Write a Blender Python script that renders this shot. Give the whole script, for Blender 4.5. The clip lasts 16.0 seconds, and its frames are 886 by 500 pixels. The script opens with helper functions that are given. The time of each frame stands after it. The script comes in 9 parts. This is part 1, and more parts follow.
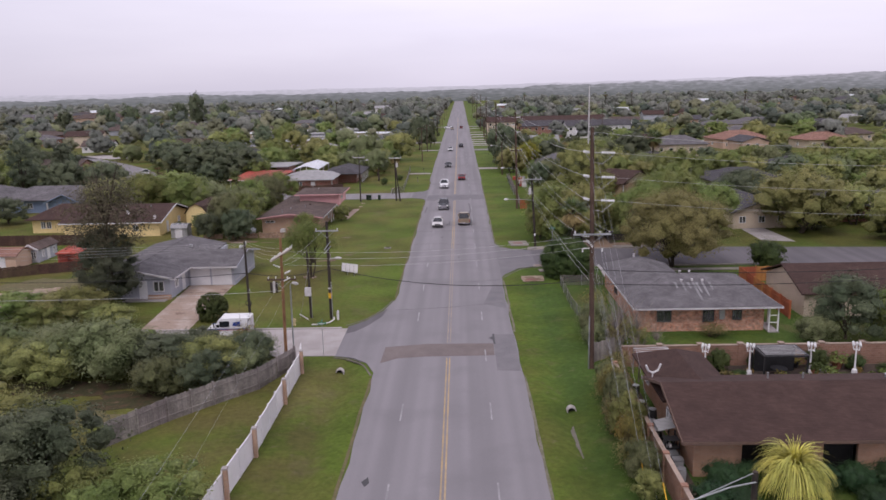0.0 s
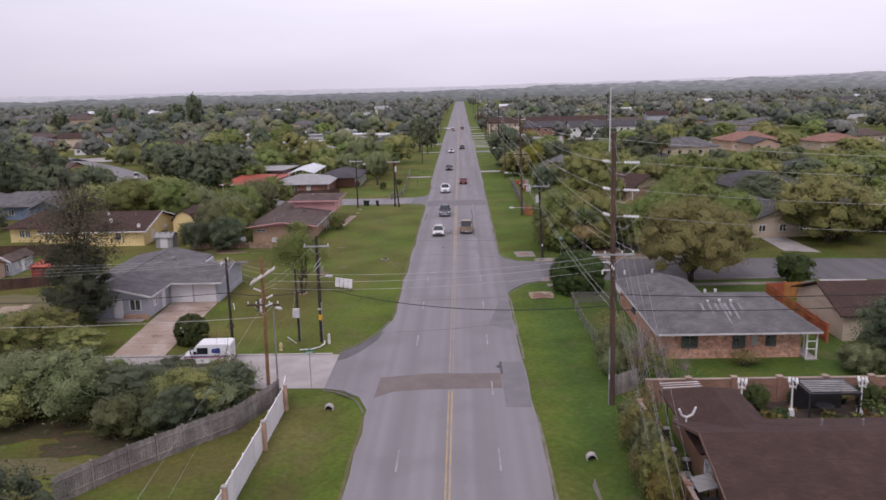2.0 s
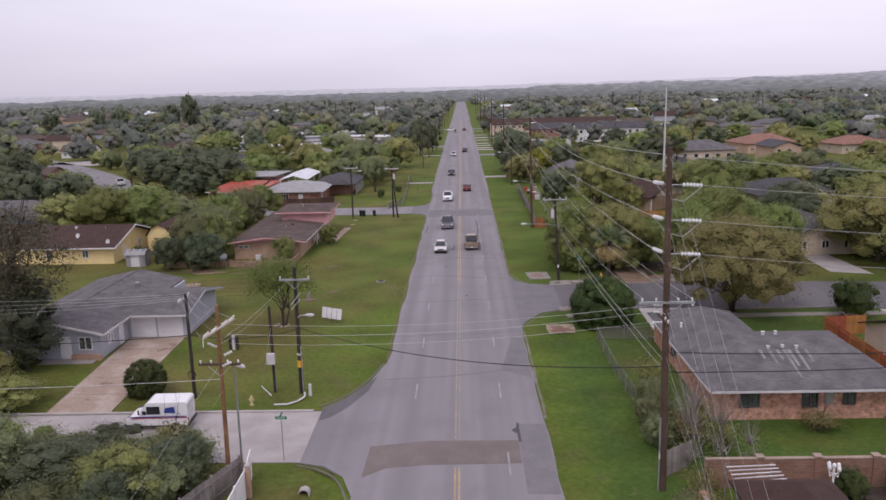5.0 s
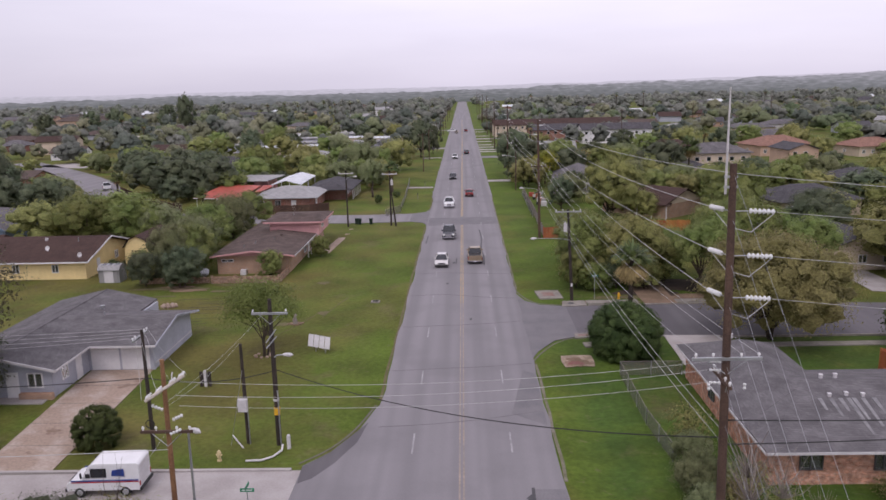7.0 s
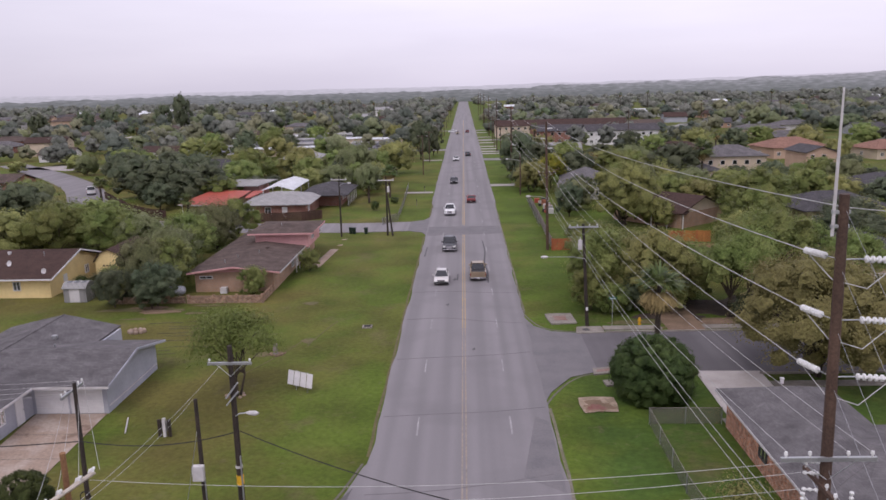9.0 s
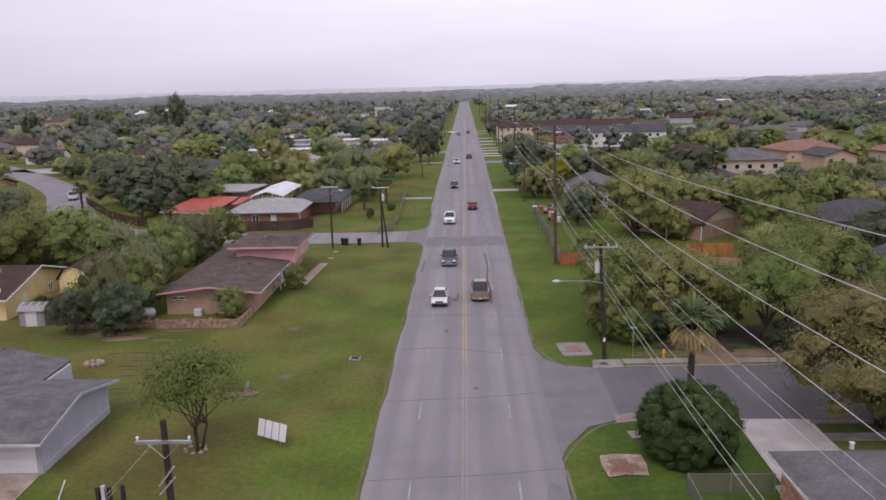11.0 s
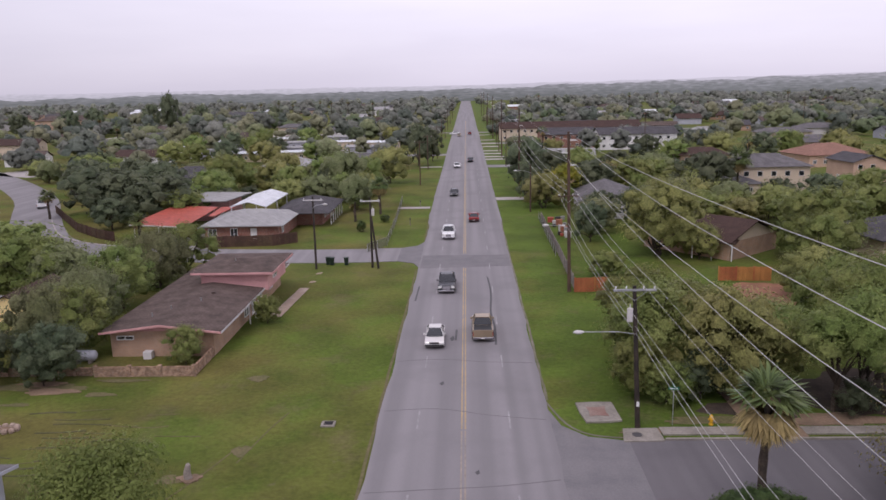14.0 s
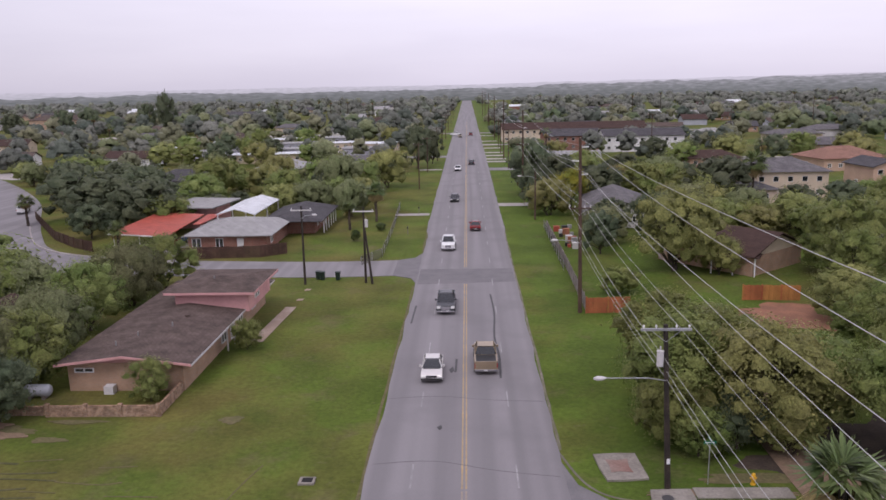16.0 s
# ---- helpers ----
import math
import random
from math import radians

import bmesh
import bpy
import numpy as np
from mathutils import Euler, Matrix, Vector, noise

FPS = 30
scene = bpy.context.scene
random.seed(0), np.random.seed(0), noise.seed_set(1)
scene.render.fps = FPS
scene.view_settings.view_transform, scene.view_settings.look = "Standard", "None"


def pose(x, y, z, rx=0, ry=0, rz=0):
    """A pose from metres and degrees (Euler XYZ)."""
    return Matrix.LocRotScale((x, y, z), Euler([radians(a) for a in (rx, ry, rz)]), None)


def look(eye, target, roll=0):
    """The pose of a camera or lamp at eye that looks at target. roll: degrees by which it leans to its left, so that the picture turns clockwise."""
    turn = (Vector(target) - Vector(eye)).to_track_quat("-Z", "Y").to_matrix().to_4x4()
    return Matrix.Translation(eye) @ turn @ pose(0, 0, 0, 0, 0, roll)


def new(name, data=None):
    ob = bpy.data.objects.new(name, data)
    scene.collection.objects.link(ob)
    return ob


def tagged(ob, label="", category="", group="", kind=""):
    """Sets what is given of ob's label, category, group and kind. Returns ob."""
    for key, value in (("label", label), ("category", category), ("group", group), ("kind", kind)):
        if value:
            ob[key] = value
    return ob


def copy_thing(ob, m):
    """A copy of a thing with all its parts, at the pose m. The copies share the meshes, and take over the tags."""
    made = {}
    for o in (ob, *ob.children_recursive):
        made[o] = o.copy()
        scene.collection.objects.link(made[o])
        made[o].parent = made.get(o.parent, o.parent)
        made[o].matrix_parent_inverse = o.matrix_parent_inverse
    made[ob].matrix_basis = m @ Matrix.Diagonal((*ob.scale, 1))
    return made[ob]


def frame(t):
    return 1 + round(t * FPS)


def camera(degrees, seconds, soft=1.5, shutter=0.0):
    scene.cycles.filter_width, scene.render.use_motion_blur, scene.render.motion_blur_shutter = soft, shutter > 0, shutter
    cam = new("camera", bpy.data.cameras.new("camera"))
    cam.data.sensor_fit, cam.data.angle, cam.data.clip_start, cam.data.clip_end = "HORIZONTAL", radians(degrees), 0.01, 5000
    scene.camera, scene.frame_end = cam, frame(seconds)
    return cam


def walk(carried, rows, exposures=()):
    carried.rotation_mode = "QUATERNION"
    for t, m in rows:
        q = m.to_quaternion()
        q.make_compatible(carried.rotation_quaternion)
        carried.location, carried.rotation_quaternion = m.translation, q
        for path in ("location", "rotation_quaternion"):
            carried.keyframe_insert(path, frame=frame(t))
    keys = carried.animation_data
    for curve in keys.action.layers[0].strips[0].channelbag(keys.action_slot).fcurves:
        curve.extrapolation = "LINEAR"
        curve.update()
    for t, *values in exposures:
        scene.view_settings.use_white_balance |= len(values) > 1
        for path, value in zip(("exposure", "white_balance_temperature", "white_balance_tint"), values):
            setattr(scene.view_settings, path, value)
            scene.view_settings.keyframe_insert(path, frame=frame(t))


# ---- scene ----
# camera
PATH = [
    (0.0, (1.406, 4.931, 23.744), (1.158, 14.712, 21.677), -1.282),
    (1.0, (1.322, 8.611, 23.778), (1.070, 18.392, 21.713), -1.314),
    (2.0, (1.187, 12.445, 23.800), (0.930, 22.226, 21.736), -1.341),
    (3.0, (1.026, 16.476, 23.812), (0.764, 26.257, 21.749), -1.362),
    (4.0, (0.858, 20.709, 23.815), (0.591, 30.490, 21.753), -1.376),
    (5.0, (0.699, 25.124, 23.814), (0.426, 34.905, 21.752), -1.385),
    (6.0, (0.563, 29.688, 23.809), (0.283, 39.469, 21.747), -1.388),
    (7.0, (0.456, 34.359, 23.804), (0.171, 44.140, 21.742), -1.385),
    (8.0, (0.385, 39.097, 23.802), (0.094, 48.877, 21.738), -1.376),
    (9.0, (0.351, 43.864, 23.804), (0.053, 53.644, 21.739), -1.361),
    (10.0, (0.351, 48.627, 23.813), (0.047, 58.406, 21.747), -1.340),
    (11.0, (0.378, 53.357, 23.832), (0.069, 63.135, 21.764), -1.313),
    (12.0, (0.424, 58.023, 23.863), (0.109, 67.802, 21.792), -1.280),
    (13.0, (0.474, 62.594, 23.909), (0.154, 72.371, 21.835), -1.242),
    (14.0, (0.511, 67.021, 23.972), (0.186, 76.797, 21.895), -1.197),
    (15.0, (0.513, 71.235, 24.055), (0.184, 81.011, 21.973), -1.147),
    (16.0, (0.457, 75.134, 24.160), (0.124, 84.909, 22.074), -1.090),
]
cam = camera(59.5, 16.0, soft=1.6)
walk(cam, [(t, look(eye, target, roll)) for t, eye, target, roll in PATH], exposures=[(0.0, 0.21, 6245, 20), (16.0, 0.21, 6245, 20)])

# ---- world and sun: bright overcast ----
world = bpy.data.worlds.new("overcast_sky")
scene.world = world
world.use_nodes = True
wn, wl = world.node_tree.nodes, world.node_tree.links
wn.clear()
w_out = wn.new("ShaderNodeOutputWorld")
w_sky = wn.new("ShaderNodeTexSky")
w_sky.sky_type, w_sky.sun_disc = "NISHITA", False
w_sky.sun_elevation, w_sky.sun_rotation = radians(58), radians(200)
w_bg1 = wn.new("ShaderNodeBackground")
w_bg1.inputs["Strength"].default_value = 0.1
wl.new(w_sky.outputs[0], w_bg1.inputs["Color"])
w_co = wn.new("ShaderNodeTexCoord")
w_map = wn.new("ShaderNodeMapping")
w_map.inputs["Scale"].default_value = (1.6, 1.6, 9.0)
w_noise = wn.new("ShaderNodeTexNoise")
w_noise.inputs["Scale"].default_value, w_noise.inputs["Detail"].default_value = 1.5, 5
w_sep = wn.new("ShaderNodeSeparateXYZ")
w_ramp = wn.new("ShaderNodeValToRGB")
wl.new(w_co.outputs["Generated"], w_map.inputs["Vector"])
wl.new(w_map.outputs[0], w_noise.inputs["Vector"])
wl.new(w_co.outputs["Generated"], w_sep.inputs[0])
wl.new(w_sep.outputs["Z"], w_ramp.inputs[0])
w_ramp.color_ramp.elements[0].position, w_ramp.color_ramp.elements[0].color = 0.0, (0.66, 0.63, 0.70, 1)
w_ramp.color_ramp.elements[1].position, w_ramp.color_ramp.elements[1].color = 0.11, (0.88, 0.85, 0.92, 1)
w_el = w_ramp.color_ramp.elements.new(0.035)
w_el.color = (0.74, 0.71, 0.78, 1)
w_cr = wn.new("ShaderNodeValToRGB")
w_cr.color_ramp.elements[0].position, w_cr.color_ramp.elements[0].color = 0.3, (0.92, 0.92, 0.93, 1)
w_cr.color_ramp.elements[1].position, w_cr.color_ramp.elements[1].color = 0.7, (1.04, 1.04, 1.03, 1)
wl.new(w_noise.outputs["Fac"], w_cr.inputs[0])
w_mul = wn.new("ShaderNodeMix")
w_mul.data_type, w_mul.blend_type = "RGBA", "MULTIPLY"
w_mul.inputs[0].default_value = 1.0
wl.new(w_ramp.outputs[0], w_mul.inputs[6])
wl.new(w_cr.outputs[0], w_mul.inputs[7])
w_side = wn.new("ShaderNodeMapRange")
w_side.inputs[1].default_value, w_side.inputs[2].default_value, w_side.inputs[3].default_value, w_side.inputs[4].default_value = -0.75, 0.0, 0.76, 1.0
wl.new(w_sep.outputs["X"], w_side.inputs[0])
w_bg2 = wn.new("ShaderNodeBackground")
wl.new(w_mul.outputs[2], w_bg2.inputs["Color"]), wl.new(w_side.outputs[0], w_bg2.inputs["Strength"])
w_mix = wn.new("ShaderNodeMixShader")
w_mix.inputs[0].default_value = 0.94
wl.new(w_bg1.outputs[0], w_mix.inputs[1])
wl.new(w_bg2.outputs[0], w_mix.inputs[2])
wl.new(w_mix.outputs[0], w_out.inputs[0])

sun_data = bpy.data.lights.new("sun", "SUN")
sun_data.energy, sun_data.angle, sun_data.color = 1.0, radians(25), (1.0, 0.96, 0.9)
sun = new("sun", sun_data)
sun.matrix_basis = look((0, 0, 60), (14, 38, 0))


# ---- materials ----
MATS = {}


def mat(name, a, b=None, rough=0.85, big=0.25, fine=6.0, grain=0.18, bump=0.0, metal=0.0, vary=0.05, island=0.0, spec=0.3, coords="world", third=None, third_at=0.62, leaf=0.0):
    """Two colours mixed by a broad noise, a finer grain over them, optional relief and a small change from object to object."""
    if name in MATS:
        return MATS[name]
    b = b or tuple(c * 0.82 for c in a)
    m = bpy.data.materials.new(name)
    m.use_nodes = True
    n, l = m.node_tree.nodes, m.node_tree.links
    bs = n["Principled BSDF"]
    bs.inputs["Roughness"].default_value, bs.inputs["Metallic"].default_value = rough, metal
    bs.inputs["Specular IOR Level"].default_value = spec
    if coords == "world":
        vec = n.new("ShaderNodeNewGeometry").outputs["Position"]
    else:
        vec = n.new("ShaderNodeTexCoord").outputs["Object"]
    n1 = n.new("ShaderNodeTexNoise")
    n1.inputs["Scale"].default_value, n1.inputs["Detail"].default_value = big, 4
    n2 = n.new("ShaderNodeTexNoise")
    n2.inputs["Scale"].default_value, n2.inputs["Detail"].default_value = fine, 6 if leaf else 3
    n2.inputs["Roughness"].default_value = 0.62 if leaf else 0.5
    l.new(vec, n1.inputs["Vector"]), l.new(vec, n2.inputs["Vector"])
    r1 = n.new("ShaderNodeValToRGB")
    r1.color_ramp.elements[0].position, r1.color_ramp.elements[0].color = 0.36, (*a, 1)
    r1.color_ramp.elements[1].position, r1.color_ramp.elements[1].color = 0.62, (*b, 1)
    if third:
        e = r1.color_ramp.elements.new(third_at)
        e.color = (*b, 1)
        e2 = r1.color_ramp.elements.new(min(1.0, third_at + 0.1))
        e2.color = (*third, 1)
        r1.color_ramp.elements[1].position = 0.52
    l.new(n1.outputs["Fac"], r1.inputs[0])
    mr = n.new("ShaderNodeMapRange")
    mr.inputs[1].default_value, mr.inputs[2].default_value = 0.25, 0.75
    mr.inputs[3].default_value, mr.inputs[4].default_value = 1 - grain, 1 + grain
    l.new(n2.outputs["Fac"], mr.inputs[0])
    hsv = n.new("ShaderNodeHueSaturation")
    l.new(r1.outputs[0], hsv.inputs["Color"])
    info = n.new("ShaderNodeObjectInfo")
    ov = n.new("ShaderNodeMapRange")
    ov.inputs[3].default_value, ov.inputs[4].default_value = 1 - vary, 1 + vary
    l.new(info.outputs["Random"], ov.inputs[0])
    mu = n.new("ShaderNodeMath")
    mu.operation = "MULTIPLY"
    l.new(mr.outputs[0], mu.inputs[0]), l.new(ov.outputs[0], mu.inputs[1])
    last = mu.outputs[0]
    if island:
        geo = n.new("ShaderNodeNewGeometry")
        iv = n.new("ShaderNodeMapRange")
        iv.inputs[3].default_value, iv.inputs[4].default_value = 1 - island, 1 + island
        l.new(geo.outputs["Random Per Island"], iv.inputs[0])
        m2 = n.new("ShaderNodeMath")
        m2.operation = "MULTIPLY"
        l.new(last, m2.inputs[0]), l.new(iv.outputs[0], m2.inputs[1])
        last = m2.outputs[0]
        hv = n.new("ShaderNodeMapRange")
        hv.inputs[3].default_value, hv.inputs[4].default_value = 0.49, 0.53
        l.new(info.outputs["Random"], hv.inputs[0])
        l.new(hv.outputs[0], hsv.inputs["Hue"])
    l.new(last, hsv.inputs["Value"])
    l.new(hsv.outputs[0], bs.inputs["Base Color"])
    if bump:
        bp = n.new("ShaderNodeBump")
        bp.inputs["Strength"].default_value, bp.inputs["Distance"].default_value = bump, 0.3 if leaf else 0.05
        l.new(n2.outputs["Fac"], bp.inputs["Height"])
        l.new(bp.outputs[0], bs.inputs["Normal"])
    if leaf:
        tl, mx = n.new("ShaderNodeBsdfTranslucent"), n.new("ShaderNodeMixShader")
        mx.inputs[0].default_value = leaf
        l.new(hsv.outputs[0], tl.inputs["Color"])
        l.new(bs.outputs[0], mx.inputs[1]), l.new(tl.outputs[0], mx.inputs[2])
        l.new(mx.outputs[0], n["Material Output"].inputs["Surface"])
    MATS[name] = m
    return m


def road_mat(name, a, b, c):
    """Worn asphalt: long wheel tracks and oil streaks along y, blotches and fine grit."""
    m = bpy.data.materials.new(name)
    m.use_nodes = True
    n, l = m.node_tree.nodes, m.node_tree.links
    bs = n["Principled BSDF"]
    bs.inputs["Roughness"].default_value, bs.inputs["Specular IOR Level"].default_value = 0.85, 0.25
    pos = n.new("ShaderNodeNewGeometry").outputs["Position"]

    def nz(scale, detail, sx=1.0, sy=1.0):
        mp, t = n.new("ShaderNodeMapping"), n.new("ShaderNodeTexNoise")
        mp.inputs["Scale"].default_value = (sx, sy, 1)
        t.inputs["Scale"].default_value, t.inputs["Detail"].default_value = scale, detail
        l.new(pos, mp.inputs["Vector"]), l.new(mp.outputs[0], t.inputs["Vector"])
        return t.outputs["Fac"]
    tracks, blot_, grit = nz(1.0, 1, 0.75, 0.012), nz(0.16, 5), nz(14.0, 2)
    r = n.new("ShaderNodeValToRGB")
    r.color_ramp.elements[0].position, r.color_ramp.elements[0].color = 0.35, (*a, 1)
    r.color_ramp.elements[1].position, r.color_ramp.elements[1].color = 0.68, (*b, 1)
    l.new(tracks, r.inputs[0])
    mr = n.new("ShaderNodeMapRange")
    mr.inputs[1].default_value, mr.inputs[2].default_value = 0.5, 0.72
    mr.inputs[3].default_value, mr.inputs[4].default_value = 0.0, 0.6
    l.new(blot_, mr.inputs[0])
    mx = n.new("ShaderNodeMix")
    mx.data_type = "RGBA"
    l.new(mr.outputs[0], mx.inputs[0]), l.new(r.outputs[0], mx.inputs[6])
    mx.inputs[7].default_value = (*c, 1)
    gr = n.new("ShaderNodeMapRange")
    gr.inputs[3].default_value, gr.inputs[4].default_value = 0.9, 1.1
    l.new(grit, gr.inputs[0])
    hsv = n.new("ShaderNodeHueSaturation")
    l.new(mx.outputs[2], hsv.inputs["Color"]), l.new(gr.outputs[0], hsv.inputs["Value"])
    l.new(hsv.outputs[0], bs.inputs["Base Color"])
    MATS[name] = m
    return m


def grass_mat():
    """Mown grass: lush and dry areas, worn brown patches, tufts, and a greener damp ditch along the east verge."""
    m = bpy.data.materials.new("grass")
    m.use_nodes = True
    n, l = m.node_tree.nodes, m.node_tree.links
    bs = n["Principled BSDF"]
    bs.inputs["Roughness"].default_value, bs.inputs["Specular IOR Level"].default_value = 0.95, 0.15
    pos = n.new("ShaderNodeNewGeometry").outputs["Position"]

    def nz(scale, detail, rough=0.5):
        t = n.new("ShaderNodeTexNoise")
        t.inputs["Scale"].default_value, t.inputs["Detail"].default_value, t.inputs["Roughness"].default_value = scale, detail, rough
        l.new(pos, t.inputs["Vector"])
        return t.outputs["Fac"]

    def ranged(src, a, b, c, d):
        r = n.new("ShaderNodeMapRange")
        r.inputs[1].default_value, r.inputs[2].default_value, r.inputs[3].default_value, r.inputs[4].default_value = a, b, c, d
        l.new(src, r.inputs[0])
        return r.outputs[0]

    def mixed(fac, a, b):
        x = n.new("ShaderNodeMix")
        x.data_type = "RGBA"
        l.new(fac, x.inputs[0])
        for i, c in ((6, a), (7, b)):
            if isinstance(c, tuple):
                x.inputs[i].default_value = (*c, 1)
            else:
                l.new(c, x.inputs[i])
        return x.outputs[2]

    def math_(op, a, b):
        x = n.new("ShaderNodeMath")
        x.operation = op
        x.use_clamp = True
        l.new(a, x.inputs[0]), l.new(b, x.inputs[1])
        return x.outputs[0]
    sp = n.new("ShaderNodeSeparateXYZ")
    l.new(pos, sp.inputs[0])
    side = n.new("ShaderNodeMath")
    side.operation = "ABSOLUTE"
    l.new(sp.outputs["X"], side.inputs[0])
    damp = math_("ADD", ranged(side.outputs[0], 10.0, 19.0, 0.5, 0.0), math_("MULTIPLY", ranged(sp.outputs["X"], 8.0, 12.0, 0.0, 0.5), ranged(sp.outputs["X"], 24.0, 34.0, 1.0, 0.0)))
    lush = math_("ADD", ranged(nz(0.07, 5, 0.6), 0.42, 0.62, 0.0, 1.0), damp)
    c = mixed(lush, (0.119, 0.109, 0.029), (0.082, 0.12, 0.017))
    thick = math_("MULTIPLY", ranged(sp.outputs["X"], 7.0, 10.0, 0.0, 0.85), ranged(sp.outputs["Y"], 100.0, 125.0, 1.0, 0.25))
    c = mixed(math_("MULTIPLY", thick, ranged(nz(0.22, 5, 0.6), 0.36, 0.56, 0.35, 1.0)), c, (0.048, 0.088, 0.017))
    thin = math_("MULTIPLY", ranged(sp.outputs["X"], -9.5, -7.5, 0.75, 0.0), ranged(sp.outputs["Y"], 66.0, 74.0, 1.0, 0.3))
    c = mixed(math_("MULTIPLY", thin, ranged(nz(0.3, 6, 0.6), 0.4, 0.58, 0.25, 1.0)), c, (0.105, 0.092, 0.032))
    c = mixed(ranged(nz(0.16, 7, 0.65), 0.56, 0.7, 0.0, 0.75), c, (0.125, 0.105, 0.05))
    c = mixed(ranged(nz(0.9, 6, 0.7), 0.6, 0.72, 0.0, 0.55), c, (0.15, 0.125, 0.075))
    tuft = nz(2.2, 6, 0.75)
    hsv = n.new("ShaderNodeHueSaturation")
    l.new(c, hsv.inputs["Color"])
    broad = n.new("ShaderNodeMath")
    broad.operation = "MULTIPLY"
    l.new(ranged(tuft, 0.3, 0.7, 0.72, 1.26), broad.inputs[0]), l.new(ranged(nz(0.13, 4, 0.55), 0.35, 0.65, 0.8, 1.2), broad.inputs[1])
    l.new(broad.outputs[0], hsv.inputs["Value"])
    l.new(hsv.outputs[0], bs.inputs["Base Color"])
    bp = n.new("ShaderNodeBump")
    bp.inputs["Strength"].default_value, bp.inputs["Distance"].default_value = 0.5, 0.12
    l.new(tuft, bp.inputs["Height"]), l.new(bp.outputs[0], bs.inputs["Normal"])
    MATS["grass"] = m
    return m


def coursed(name, a, b, mortar, width, height, joint, rough=0.9, zs=1.0, stain=(0.8, 1.1), blotch=0.7):
    """Courses of brick, shingle or sheet: rows at equal height, running along the walls or eaves."""
    m = bpy.data.materials.new(name)
    m.use_nodes = True
    n, l = m.node_tree.nodes, m.node_tree.links
    bs = n["Principled BSDF"]
    bs.inputs["Roughness"].default_value = rough
    bs.inputs["Specular IOR Level"].default_value = 0.2
    geo = n.new("ShaderNodeNewGeometry")
    sp = n.new("ShaderNodeSeparateXYZ")
    l.new(geo.outputs["Position"], sp.inputs[0])
    ad = n.new("ShaderNodeMath")
    l.new(sp.outputs["X"], ad.inputs[0]), l.new(sp.outputs["Y"], ad.inputs[1])
    mz = n.new("ShaderNodeMath")
    mz.operation = "MULTIPLY"
    mz.inputs[1].default_value = zs
    l.new(sp.outputs["Z"], mz.inputs[0])
    cb = n.new("ShaderNodeCombineXYZ")
    l.new(ad.outputs[0], cb.inputs[0]), l.new(mz.outputs[0], cb.inputs[1])
    br = n.new("ShaderNodeTexBrick")
    br.inputs["Color1"].default_value, br.inputs["Color2"].default_value, br.inputs["Mortar"].default_value = (*a, 1), (*b, 1), (*mortar, 1)
    br.inputs["Scale"].default_value, br.inputs["Mortar Size"].default_value = 1.0, joint
    br.inputs["Brick Width"].default_value, br.inputs["Row Height"].default_value = width, height
    l.new(cb.outputs[0], br.inputs["Vector"])
    nz = n.new("ShaderNodeTexNoise")
    nz.inputs["Scale"].default_value, nz.inputs["Detail"].default_value = blotch, 6
    l.new(geo.outputs["Position"], nz.inputs["Vector"])
    mr = n.new("ShaderNodeMapRange")
    mr.inputs[1].default_value, mr.inputs[2].default_value = 0.3, 0.7
    mr.inputs[3].default_value, mr.inputs[4].default_value = stain
    l.new(nz.outputs["Fac"], mr.inputs[0])
    hsv = n.new("ShaderNodeHueSaturation")
    l.new(br.outputs["Color"], hsv.inputs["Color"]), l.new(mr.outputs[0], hsv.inputs["Value"])
    l.new(hsv.outputs[0], bs.inputs["Base Color"])
    bp = n.new("ShaderNodeBump")
    bp.inputs["Strength"].default_value, bp.inputs["Distance"].default_value = 0.4, 0.01
    l.new(br.outputs["Fac"], bp.inputs["Height"])
    bp.invert = True
    l.new(bp.outputs[0], bs.inputs["Normal"])
    MATS[name] = m
    return m


def glass_mat():
    m = bpy.data.materials.new("window_glass")
    m.use_nodes = True
    bs = m.node_tree.nodes["Principled BSDF"]
    bs.inputs["Base Color"].default_value = (0.4, 0.42, 0.43, 1)
    bs.inputs["Roughness"].default_value = 0.03
    bs.inputs["Transmission Weight"].default_value = 0.85
    return m


def mesh_mat():
    """Woven wire: thin strands with open gaps between them."""
    m = bpy.data.materials.new("chain_link")
    m.use_nodes = True
    n, l = m.node_tree.nodes, m.node_tree.links
    bs = n["Principled BSDF"]
    bs.inputs["Base Color"].default_value, bs.inputs["Metallic"].default_value, bs.inputs["Roughness"].default_value = (0.24, 0.225, 0.2, 1), 0.3, 0.6
    tr = n.new("ShaderNodeBsdfTransparent")
    mx = n.new("ShaderNodeMixShader")
    mx.inputs[0].default_value = 0.32
    l.new(tr.outputs[0], mx.inputs[1]), l.new(bs.outputs[0], mx.inputs[2])
    l.new(mx.outputs[0], n["Material Output"].inputs["Surface"])
    return m


